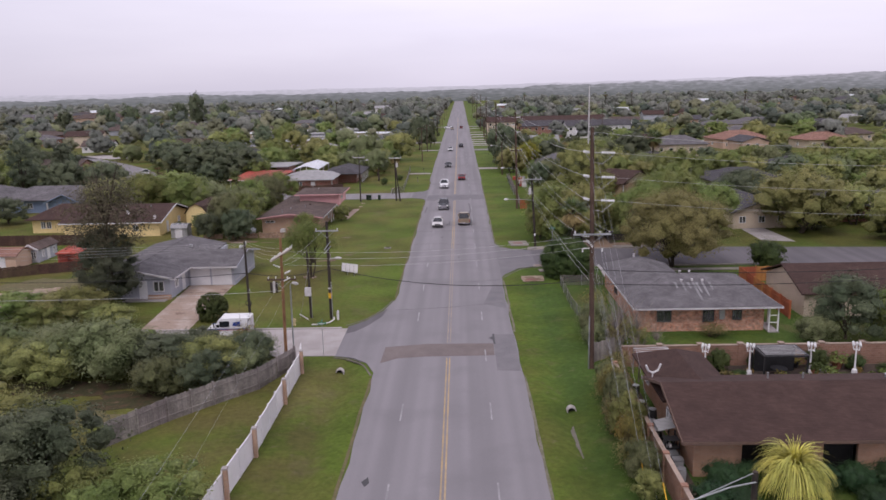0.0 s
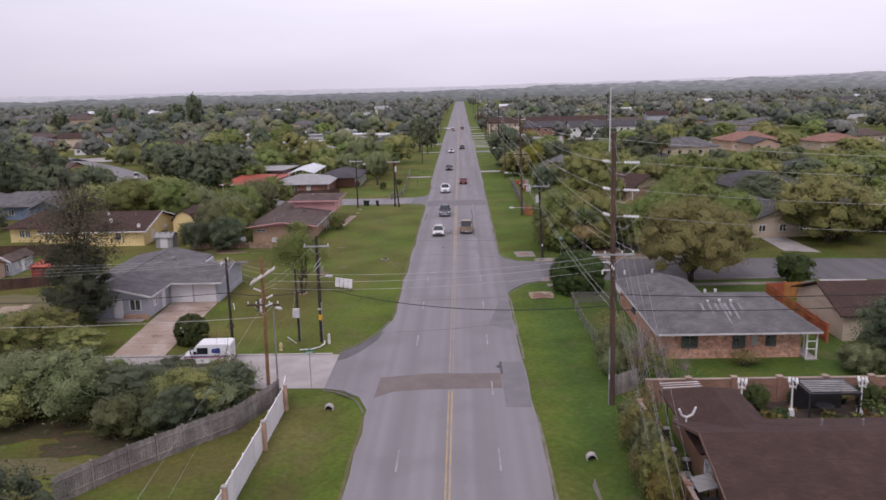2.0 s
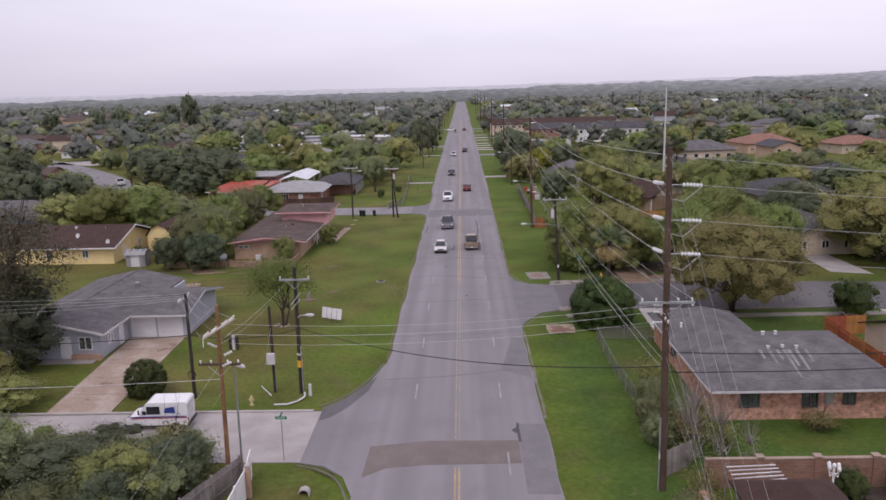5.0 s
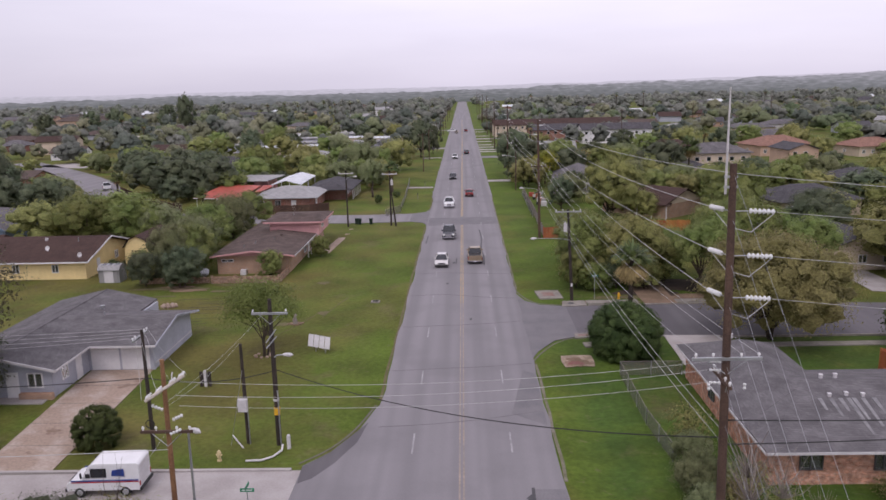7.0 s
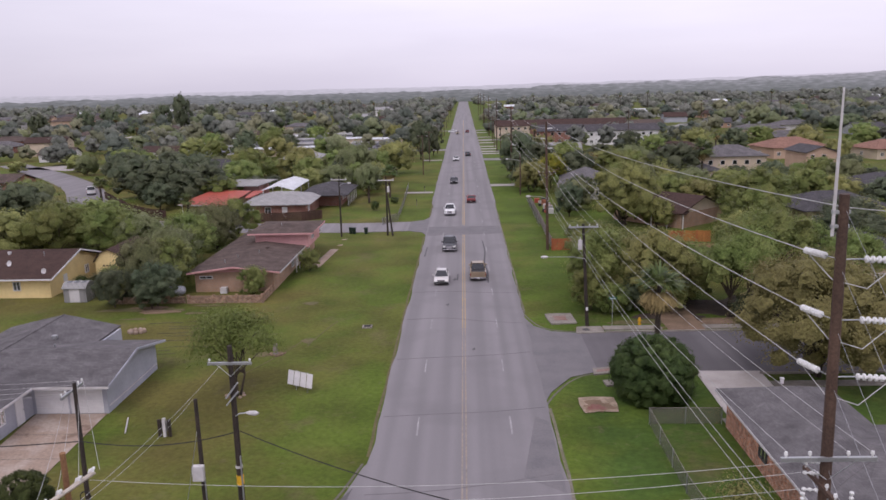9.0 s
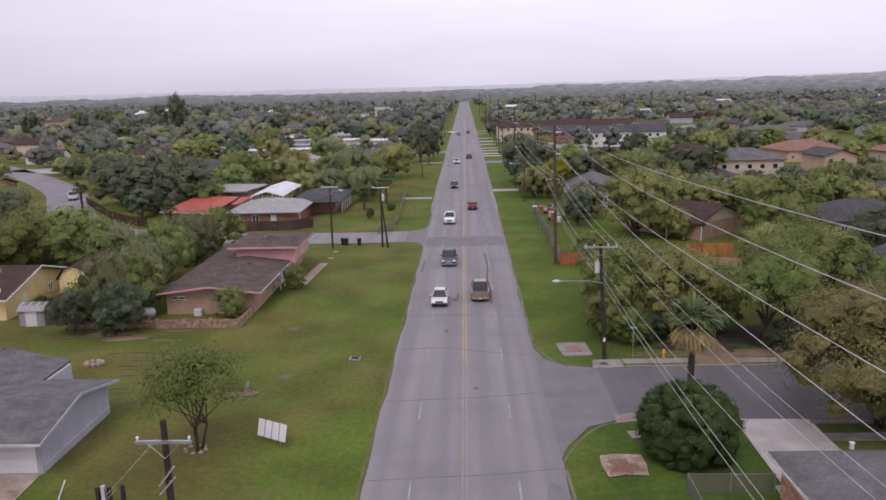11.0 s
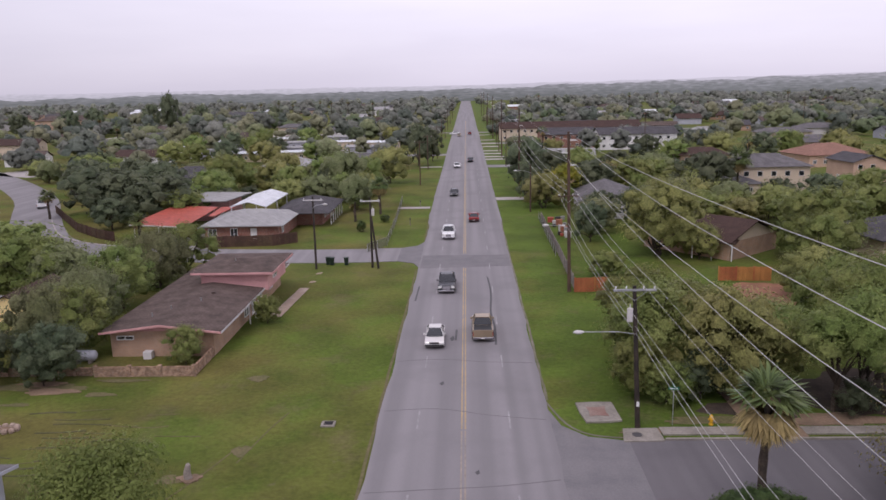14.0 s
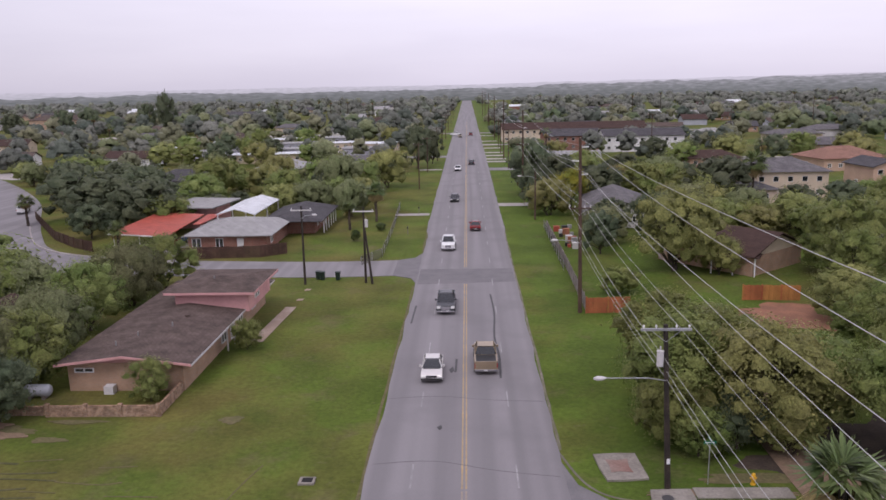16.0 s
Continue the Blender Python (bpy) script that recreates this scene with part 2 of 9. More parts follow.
GRASS = grass_mat()
ASPHALT = road_mat("asphalt", (0.194, 0.183, 0.189), (0.242, 0.228, 0.235), (0.17, 0.161, 0.166))
ASPHALT_DARK = road_mat("side_street_asphalt", (0.113, 0.105, 0.111), (0.14, 0.13, 0.137), (0.095, 0.089, 0.095))
PATCH_BROWN = mat("brown_road_patch", (0.15, 0.125, 0.118), (0.18, 0.15, 0.14), 0.9, 0.5, 8.0, 0.1, 0.1)
PATCH_GREY = mat("grey_road_patch", (0.15, 0.143, 0.15), (0.18, 0.17, 0.175), 0.9, 0.5, 8.0, 0.1, 0.1)
TAR = mat("tar_seal", (0.07, 0.068, 0.07), None, 0.6, 1, 8)
CONCRETE = mat("concrete", (0.40, 0.37, 0.355), (0.33, 0.30, 0.285), 0.9, 0.5, 8.0, 0.1, 0.1)
CONCRETE_DIRTY = mat("dirty_kerb_concrete", (0.27, 0.245, 0.215), (0.2, 0.18, 0.155), 0.9, 0.6, 6.0, 0.2, 0.1)
CONCRETE_OLD = mat("stained_concrete", (0.39, 0.32, 0.27), (0.31, 0.235, 0.185), 0.9, 0.45, 5.0, 0.2, 0.1, third=(0.2, 0.14, 0.105), third_at=0.58)
MUD_DARK = mat("dark_muddy_track", (0.095, 0.088, 0.042), (0.062, 0.062, 0.028), 0.9, 0.8, 4, 0.25, 0.3)
SHOULDER = mat("gravel_shoulder", (0.2, 0.18, 0.145), (0.13, 0.125, 0.075), 0.95, 0.5, 6, 0.3, 0.3)
SAND = mat("pale_sandy_soil", (0.4, 0.31, 0.24), (0.27, 0.21, 0.15), 0.95, 0.8, 5.0, 0.25, 0.3, third=(0.13, 0.115, 0.06), third_at=0.6)
# brown soil along the hedge, with the hedge's shade put into its dark tone
HEDGE_SHADE_SOIL = mat("hedge_soil_in_shade", (0.08, 0.052, 0.03), (0.05, 0.048, 0.02), 0.95, 0.9, 5, 0.25, 0.3, third=(0.14, 0.095, 0.06), third_at=0.62)
LAWN_EARTH = mat("worn_lawn_earth", (0.135, 0.112, 0.056), (0.105, 0.098, 0.042), 0.95, 0.8, 4, 0.25, 0.3)
DIRT = mat("bare_earth", (0.24, 0.165, 0.115), (0.17, 0.12, 0.08), 0.95, 0.6, 5, 0.2, 0.3)
RED_EARTH = mat("red_earth", (0.27, 0.13, 0.08), (0.2, 0.1, 0.065), 0.95, 0.5, 5, 0.2, 0.3)
PAINT_YELLOW = mat("yellow_road_paint", (0.44, 0.31, 0.15), (0.33, 0.26, 0.17), 0.7, 0.6, 5, 0.2)
PAINT_FADED = mat("faded_road_paint", (0.31, 0.25, 0.2), (0.24, 0.21, 0.19), 0.7, 0.3, 4, 0.2)
MUD = mat("damp_mud", (0.15, 0.135, 0.11), (0.11, 0.1, 0.075), 0.7, 0.6, 5, 0.15)
PAINT_WHITE = mat("worn_white_road_paint", (0.33, 0.32, 0.32), (0.24, 0.23, 0.235), 0.7, 0.8, 6, 0.2)
CREOSOTE = mat("creosoted_pole_wood", (0.028, 0.023, 0.02), (0.05, 0.038, 0.03), 0.8, 1.0, 12, 0.3)
POLE_BROWN = mat("brown_pole_wood", (0.105, 0.065, 0.047), (0.07, 0.044, 0.033), 0.8, 0.6, 12, 0.3)
POLE_NEW = mat("new_pole_wood", (0.3, 0.165, 0.08), (0.17, 0.085, 0.045), 0.8, 0.5, 12, 0.25)
ARM_PALE = mat("pale_fibreglass", (0.56, 0.5, 0.43), (0.46, 0.41, 0.35), 0.7, 1, 8, 0.15)
HYDRANT_CREAM = mat("cream_hydrant_paint", (0.62, 0.5, 0.27), (0.5, 0.4, 0.22), 0.6, 1, 8, 0.1)
GALV = mat("galvanised_steel", (0.45, 0.46, 0.47), (0.36, 0.37, 0.38), 0.45, 1.5, 9, 0.1, metal=0.7)
PORCELAIN = mat("white_porcelain", (0.75, 0.75, 0.74), (0.66, 0.66, 0.65), 0.25, 2, 9, 0.05, spec=0.5)
WIRE = mat("aluminium_wire", (0.48, 0.48, 0.47), (0.4, 0.4, 0.39), 0.6, 1, 5, 0.1, metal=0.2)
CABLE = mat("black_cable", (0.02, 0.02, 0.02), None, 0.6, 1, 5)
WHITE = mat("white_paint", (0.74, 0.73, 0.73), (0.66, 0.65, 0.65), 0.55, 0.6, 4, 0.05)
OFFWHITE = mat("weathered_white_paint", (0.62, 0.6, 0.6), (0.52, 0.5, 0.5), 0.6, 0.6, 4, 0.08)
VINYL = mat("white_vinyl", (0.78, 0.76, 0.77), (0.70, 0.68, 0.69), 0.4, 0.5, 3, 0.04)
GREY_SIDING = mat("blue_grey_siding", (0.42, 0.43, 0.48), (0.36, 0.37, 0.42), 0.7, 0.4, 4, 0.06)
BRICK = coursed("orange_brick", (0.62, 0.28, 0.165), (0.33, 0.105, 0.055), (0.54, 0.44, 0.36), 0.21, 0.075, 0.012, stain=(0.6, 1.45), blotch=3.2)
BRICK_TAN = coursed("tan_brick", (0.47, 0.295, 0.195), (0.39, 0.235, 0.155), (0.4, 0.32, 0.26), 0.21, 0.075, 0.01)
BRICK_WORN = coursed("worn_tan_brick", (0.4, 0.26, 0.17), (0.25, 0.145, 0.095), (0.38, 0.3, 0.24), 0.21, 0.075, 0.01, stain=(0.5, 1.25), blotch=2.4)
BROWN_FASCIA = mat("brown_fascia", (0.14, 0.09, 0.07))
BRICK_PEACH = coursed("peach_brick", (0.46, 0.255, 0.155), (0.37, 0.2, 0.12), (0.42, 0.33, 0.26), 0.21, 0.075, 0.01)
BRICK_RED = coursed("red_brick", (0.30, 0.12, 0.085), (0.23, 0.095, 0.07), (0.33, 0.25, 0.21), 0.21, 0.075, 0.01)
GARDEN_BRICK = coursed("pink_tan_block", (0.31, 0.175, 0.125), (0.25, 0.135, 0.095), (0.32, 0.24, 0.19), 0.4, 0.2, 0.012)
SHINGLE_GREY = coursed("grey_shingle", (0.152, 0.142, 0.146), (0.118, 0.111, 0.114), (0.09, 0.085, 0.09), 0.3, 0.14, 0.008, zs=3.0, stain=(0.7, 1.2))
SHINGLE_BROWN = coursed("brown_shingle", (0.072, 0.043, 0.036), (0.058, 0.034, 0.028), (0.042, 0.028, 0.024), 0.3, 0.14, 0.008, zs=3.0, stain=(0.8, 1.15))
SHINGLE_TAN = coursed("weathered_brown_shingle", (0.125, 0.093, 0.08), (0.095, 0.07, 0.061), (0.085, 0.062, 0.055), 0.3, 0.14, 0.008, zs=3.0, stain=(0.6, 1.15))
SHINGLE_DARK = coursed("charcoal_shingle", (0.085, 0.08, 0.088), (0.07, 0.066, 0.07), (0.04, 0.04, 0.04), 0.3, 0.14, 0.008, zs=3.0, stain=(0.75, 1.2))
TILE_RED = coursed("terracotta_tile", (0.31, 0.175, 0.13), (0.26, 0.145, 0.11), (0.16, 0.085, 0.065), 0.25, 0.2, 0.02, zs=3.0)
METAL_RED = coursed("red_sheet_metal", (0.43, 0.095, 0.065), (0.38, 0.085, 0.06), (0.26, 0.06, 0.045), 0.4, 40.0, 0.02, rough=0.5)
METAL_WHITE = coursed("pale_sheet_metal", (0.66, 0.68, 0.70), (0.58, 0.6, 0.62), (0.38, 0.4, 0.42), 0.4, 40.0, 0.02, rough=0.45)
METAL_GREY = coursed("grey_sheet_metal", (0.32, 0.315, 0.31), (0.27, 0.265, 0.26), (0.17, 0.17, 0.17), 0.6, 40.0, 0.02, rough=0.5)
YELLOW_WALL = mat("yellow_painted_siding", (0.84, 0.67, 0.33), (0.74, 0.58, 0.28), 0.7, 0.4, 4, 0.06)
CREAM_WALL = mat("cream_stucco", (0.60, 0.5, 0.38), (0.52, 0.43, 0.33), 0.8, 0.4, 4, 0.06)
PEACH_WALL = mat("peach_stucco", (0.54, 0.38, 0.28), (0.47, 0.33, 0.245), 0.8, 0.4, 4, 0.06)
PINK_WALL = mat("pink_painted_board", (0.62, 0.34, 0.33), (0.54, 0.29, 0.285), 0.7, 0.4, 4, 0.06)
BLUE_WALL = mat("blue_grey_painted_board", (0.2, 0.26, 0.36), None, 0.7, 0.4, 4, 0.06)
GLASS = glass_mat()
BRONZE = mat("bronze_window_frame", (0.1, 0.095, 0.095), (0.07, 0.066, 0.066), 0.5, 1, 6, 0.1)
TERRACOTTA = mat("terracotta_pot", (0.36, 0.15, 0.085), (0.26, 0.11, 0.065), 0.85, 1, 6, 0.15)
COPING = mat("tan_coping", (0.36, 0.28, 0.22), (0.28, 0.21, 0.17), 0.9, 0.8, 6, 0.15)
# garden bed soil; the same dark colour is laid as shade under the canopy trees
SOIL_AND_SHADE = mat("garden_soil_and_shade", (0.075, 0.055, 0.042), (0.05, 0.038, 0.03), 0.95, 0.8, 5, 0.25, 0.3)
CHAIN = mesh_mat()
DARK = mat("dark_void", (0.015, 0.014, 0.014), None, 0.8, 1, 5)
FENCE_GREY = mat("weathered_fence_board", (0.29, 0.255, 0.235), (0.19, 0.165, 0.155), 0.9, 0.7, 7, 0.25, island=0.15)
FENCE_RED = mat("red_stained_fence_board", (0.40, 0.13, 0.055), (0.32, 0.1, 0.045), 0.85, 0.7, 7, 0.15, island=0.12)
FENCE_BROWN = mat("brown_fence_board", (0.09, 0.05, 0.038), (0.065, 0.037, 0.028), 0.85, 0.7, 7, 0.2, island=0.12)
BARK = mat("bark", (0.085, 0.065, 0.05), (0.05, 0.04, 0.032), 0.95, 1.5, 10, 0.3, 0.5)
BARK_PALE = mat("pale_dead_wood", (0.3, 0.26, 0.23), (0.22, 0.19, 0.17), 0.95, 1.5, 10, 0.2)
LEAF_OAK = mat("dark_oak_leaf", (0.090, 0.111, 0.061), (0.149, 0.165, 0.092), 0.55, 0.35, 4.2, 0.6, 0.85, vary=0.22, island=0.1, spec=0.2, leaf=0.3)
LEAF_GREEN = mat("fresh_green_leaf", (0.168, 0.211, 0.055), (0.263, 0.280, 0.089), 0.55, 0.35, 4.2, 0.6, 0.85, vary=0.2, island=0.1, spec=0.2, leaf=0.3)
LEAF_OLIVE = mat("olive_mesquite_leaf", (0.240, 0.248, 0.081), (0.338, 0.325, 0.115), 0.55, 0.3, 4.2, 0.6, 0.85, vary=0.15, island=0.1, spec=0.2, leaf=0.3)
LEAF_MESQUITE = mat("mesquite_leaf", (0.223, 0.193, 0.073), (0.283, 0.235, 0.100), 0.55, 0.3, 4.2, 0.6, 0.85, vary=0.1, island=0.1, spec=0.2, leaf=0.3)
LEAF_GREY = mat("grey_green_leaf", (0.168, 0.189, 0.081), (0.242, 0.251, 0.122), 0.55, 0.3, 4.2, 0.6, 0.85, vary=0.2, island=0.1, spec=0.2, leaf=0.3)
LEAF_DARK = mat("dark_conifer_leaf", (0.082, 0.101, 0.060), (0.142, 0.156, 0.095), 0.55, 0.4, 2.6, 0.55, 0.9, vary=0.15, island=0.1, spec=0.2, leaf=0.3)
LEAF_BUSH = mat("clipped_bush_leaf", (0.052, 0.077, 0.022), (0.090, 0.116, 0.034), 0.55, 0.5, 2.6, 0.5, 0.9, vary=0.15, island=0.1, spec=0.2, leaf=0.3)
# far crowns: paler, greyer, bluer leaf colours with the haze of distance mixed in
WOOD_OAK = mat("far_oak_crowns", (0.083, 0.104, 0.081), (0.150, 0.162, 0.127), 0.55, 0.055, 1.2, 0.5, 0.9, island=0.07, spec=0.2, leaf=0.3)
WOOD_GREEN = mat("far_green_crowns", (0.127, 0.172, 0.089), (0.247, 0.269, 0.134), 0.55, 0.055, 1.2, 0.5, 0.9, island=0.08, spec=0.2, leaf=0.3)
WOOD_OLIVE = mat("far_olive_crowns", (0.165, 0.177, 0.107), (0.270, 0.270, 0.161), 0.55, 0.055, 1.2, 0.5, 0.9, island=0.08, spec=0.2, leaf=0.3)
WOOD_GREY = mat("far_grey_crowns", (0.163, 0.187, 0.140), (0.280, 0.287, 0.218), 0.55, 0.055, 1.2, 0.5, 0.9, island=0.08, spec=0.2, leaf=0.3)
WOOD_HAZED = mat("far_hazed_crowns", (0.150, 0.157, 0.130), (0.239, 0.238, 0.202), 0.55, 0.05, 1.2, 0.5, 0.9, island=0.08, spec=0.2, leaf=0.3)
LEAF_LUSH = mat("deep_green_leaf", (0.026, 0.058, 0.02), (0.05, 0.088, 0.03), 0.45, 0.5, 2.6, 0.5, 0.9, vary=0.15, island=0.12, spec=0.3, leaf=0.3)
LEAF_AIRY = mat("brownish_thin_leaf", (0.10, 0.093, 0.055), (0.155, 0.135, 0.08), 0.55, 0.4, 2.6, 0.55, 0.9, vary=0.15, island=0.12, spec=0.2, leaf=0.3)
LEAF_YELLOW = mat("yellow_flowering_leaf", (0.36, 0.30, 0.035), (0.22, 0.23, 0.04), 0.55, 0.6, 2.6, 0.55, 0.9, vary=0.1, island=0.1, spec=0.2, leaf=0.3)
LEAF_LAWN = mat("young_tree_leaf", (0.15, 0.205, 0.052), (0.2, 0.25, 0.072), 0.55, 0.35, 2.6, 0.4, 0.6, vary=0.05, island=0.12, spec=0.2, leaf=0.4)
LEAF_RUST = mat("rusty_leaf", (0.26, 0.16, 0.05), (0.16, 0.14, 0.045), 0.55, 0.5, 2.6, 0.55, 0.9, vary=0.1, island=0.1, spec=0.2, leaf=0.3)
FROND = mat("palm_frond", (0.11, 0.145, 0.05), (0.16, 0.18, 0.065), 0.5, 0.6, 4, 0.2, vary=0.1, island=0.35, leaf=0.3)
FROND_DEAD = mat("dead_palm_frond", (0.3, 0.2, 0.1), (0.22, 0.14, 0.07), 0.9, 0.8, 5, 0.2, island=0.3)
FROND_YELLOW = mat("yellow_palm_frond", (0.52, 0.43, 0.1), (0.36, 0.34, 0.08), 0.6, 0.6, 5, 0.2, island=0.35)
RUBBER = mat("tyre_rubber", (0.02, 0.02, 0.021), None, 0.8, 2, 9, coords="object")
CHROME = mat("chrome", (0.7, 0.7, 0.72), None, 0.15, 2, 9, 0.05, metal=1.0, coords="object")
LAMP_GLASS = mat("headlight_lens", (0.7, 0.7, 0.68), None, 0.1, 2, 9, 0.05, coords="object", spec=0.6)
TAIL_RED = mat("tail_light_red", (0.42, 0.02, 0.02), None, 0.2, 2, 9, 0.05, coords="object", spec=0.6)
CAR_GLASS = mat("tinted_car_glass", (0.02, 0.023, 0.027), None, 0.05, 2, 9, 0.05, coords="object", spec=0.7)
CAR_TRIM = mat("black_car_trim", (0.03, 0.03, 0.032), None, 0.5, 2, 9, 0.05, coords="object")
CAR_WHITE = mat("white_car_paint", (0.74, 0.74, 0.74), (0.7, 0.7, 0.7), 0.25, 1, 5, 0.02, coords="object", spec=0.5)
CAR_SILVER = mat("silver_car_paint", (0.62, 0.6, 0.58), (0.58, 0.56, 0.54), 0.25, 1, 5, 0.02, metal=0.3, coords="object", spec=0.5)
CAR_RED = mat("dark_red_car_paint", (0.2, 0.025, 0.025), None, 0.25, 1, 5, 0.02, coords="object", spec=0.5)
CAR_GREY = mat("dark_grey_car_paint", (0.05, 0.053, 0.06), None, 0.25, 1, 5, 0.02, metal=0.2, coords="object", spec=0.5)
CAR_TAN = mat("tan_car_paint", (0.36, 0.28, 0.19), None, 0.3, 1, 5, 0.02, metal=0.3, coords="object", spec=0.5)
CAR_BLUE = mat("blue_car_paint", (0.06, 0.12, 0.28), None, 0.25, 1, 5, 0.02, coords="object", spec=0.5)
YELLOW_MARK = mat("yellow_plastic", (0.75, 0.42, 0.03), None, 0.5, 1, 5)
SIGN_GREEN = mat("green_sign_sheet", (0.02, 0.2, 0.1), None, 0.4, 1, 5)
POST_BLUE = mat("postal_blue", (0.03, 0.06, 0.25), None, 0.4, 1, 5, coords="object")
POST_RED = mat("postal_red", (0.5, 0.03, 0.04), None, 0.4, 1, 5, coords="object")
BIN_GREEN = mat("dark_green_plastic", (0.02, 0.035, 0.025), None, 0.5, 1, 5)


# ---- helpers for building ----
class Geo:
    """Vertices and faces of one mesh."""

    def __init__(self):
        self.v, self.f = [], []

    def add(self, verts, faces):
        o = len(self.v)
        self.v += [tuple(p) for p in verts]
        self.f += [tuple(i + o for i in q) for q in faces]
        return self

    def box(self, x0, x1, y0, y1, z0, z1, m=None):
        vs = [Vector((x, y, z)) for z in (z0, z1) for y in (y0, y1) for x in (x0, x1)]
        if m:
            vs = [m @ p for p in vs]
        return self.add(vs, [(0, 2, 3, 1), (4, 5, 7, 6), (0, 1, 5, 4), (2, 6, 7, 3), (0, 4, 6, 2), (1, 3, 7, 5)])

    def prism(self, top, down):
        """A polygon with thickness below it."""
        n = len(top)
        lo = [(p[0], p[1], p[2] - down) for p in top]
        return self.add(list(top) + lo, [tuple(range(n)), tuple(range(2 * n - 1, n - 1, -1))] + [(i, i + n, (i + 1) % n + n, (i + 1) % n) for i in range(n)])

    def tube(self, pts, radii, seg=8, cap=True):
        pts = [Vector(p) for p in pts]
        rings = []
        for i, p in enumerate(pts):
            d = (pts[min(i + 1, len(pts) - 1)] - pts[max(i - 1, 0)]).normalized()
            a = d.cross(Vector((0, 0, 1))) if abs(d.z) < 0.95 else d.cross(Vector((1, 0, 0)))
            a.normalize()
            b = d.cross(a)
            r = radii[i] if isinstance(radii, (list, tuple)) else radii
            rings += [p + r * (math.cos(k * math.tau / seg) * a + math.sin(k * math.tau / seg) * b) for k in range(seg)]
        fs = [(i * seg + k, i * seg + (k + 1) % seg, (i + 1) * seg + (k + 1) % seg, (i + 1) * seg + k) for i in range(len(pts) - 1) for k in range(seg)]
        if cap:
            fs += [tuple(range(seg - 1, -1, -1)), tuple(range((len(pts) - 1) * seg, len(pts) * seg))]
        return self.add(rings, fs)

    def profile(self, poly, x0, x1, inset=None):
        """A side outline in y, z carried across from x0 to x1; inset narrows points by their height."""
        n = len(poly)
        ins = inset or (lambda z: 0.0)
        vs = [(x0 + ins(z), y, z) for y, z in poly] + [(x1 - ins(z), y, z) for y, z in poly]
        return self.add(vs, [tuple(range(n)), tuple(range(2 * n - 1, n - 1, -1))] + [(i, i + n, (i + 1) % n + n, (i + 1) % n) for i in range(n)])


BASE = {}


def thing(name, loc=(0, 0, 0), label="", category="", group="", kind=""):
    e = new(name)
    e.location = loc
    e.empty_display_size = 0.3
    BASE[e] = Vector(loc)
    return tagged(e, label, category, group, kind)


def link(name, g, material, loc=(0, 0, 0)):
    me = bpy.data.meshes.new(name)
    o = Vector(loc)
    me.from_pydata([tuple(Vector(p) - o) for p in g.v], [], g.f)
    me.materials.append(material)
    me.update()
    return new(name, me)


def part(name, g, material, parent, label="", bevel=0.0, smooth=False):
    """One mesh under a thing or under a part; the vertices are given in the world, or round the thing's own base."""
    ob = link(name, g, material, BASE[parent])
    ob.parent = parent
    BASE[ob] = BASE[parent]
    if label:
        ob["label"] = label
    if bevel:
        md = ob.modifiers.new("bevel", "BEVEL")
        md.width, md.segments, md.limit_method, md.angle_limit = bevel, 2, "ANGLE", radians(30)
    if smooth:
        ob.data.shade_smooth()
    return ob


def single(name, g, material, label="", category="", group="", kind="", bevel=0.0, loc=None):
    c = loc or (sum(p[0] for p in g.v) / len(g.v), sum(p[1] for p in g.v) / len(g.v), min(p[2] for p in g.v))
    ob = link(name, g, material, c)
    ob.location = c
    BASE[ob] = Vector(c)
    if bevel:
        md = ob.modifiers.new("bevel", "BEVEL")
        md.width, md.segments, md.limit_method, md.angle_limit = bevel, 2, "ANGLE", radians(30)
    return tagged(ob, label, category, group, kind)


def strip(pts, width, z):
    """A flat band along a line of points, closed below."""
    g = Geo()
    p = [Vector((a, b, 0)) for a, b in pts]
    left, right = [], []
    for i, q in enumerate(p):
        d = (p[min(i + 1, len(p) - 1)] - p[max(i - 1, 0)]).normalized()
        nrm = Vector((-d.y, d.x, 0))
        left.append(q + nrm * width / 2)
        right.append(q - nrm * width / 2)
    for i in range(len(p) - 1):
        g.prism([(*right[i].xy, z), (*right[i + 1].xy, z), (*left[i + 1].xy, z), (*left[i].xy, z)], 0.12)
    return g


def bend(points, n=8):
    """A smooth line through a few points."""
    out = []
    p = [Vector((*q, 0)) for q in points]
    for i in range(len(p) - 1):
        a, b, c, d = p[max(i - 1, 0)], p[i], p[i + 1], p[min(i + 2, len(p) - 1)]
        for k in range(n):
            t = k / n
            q = 0.5 * (2 * b + (c - a) * t + (2 * a - 5 * b + 4 * c - d) * t * t + (3 * b - a - 3 * c + d) * t ** 3)
            out.append((q.x, q.y))
    return out + [(p[-1].x, p[-1].y)]

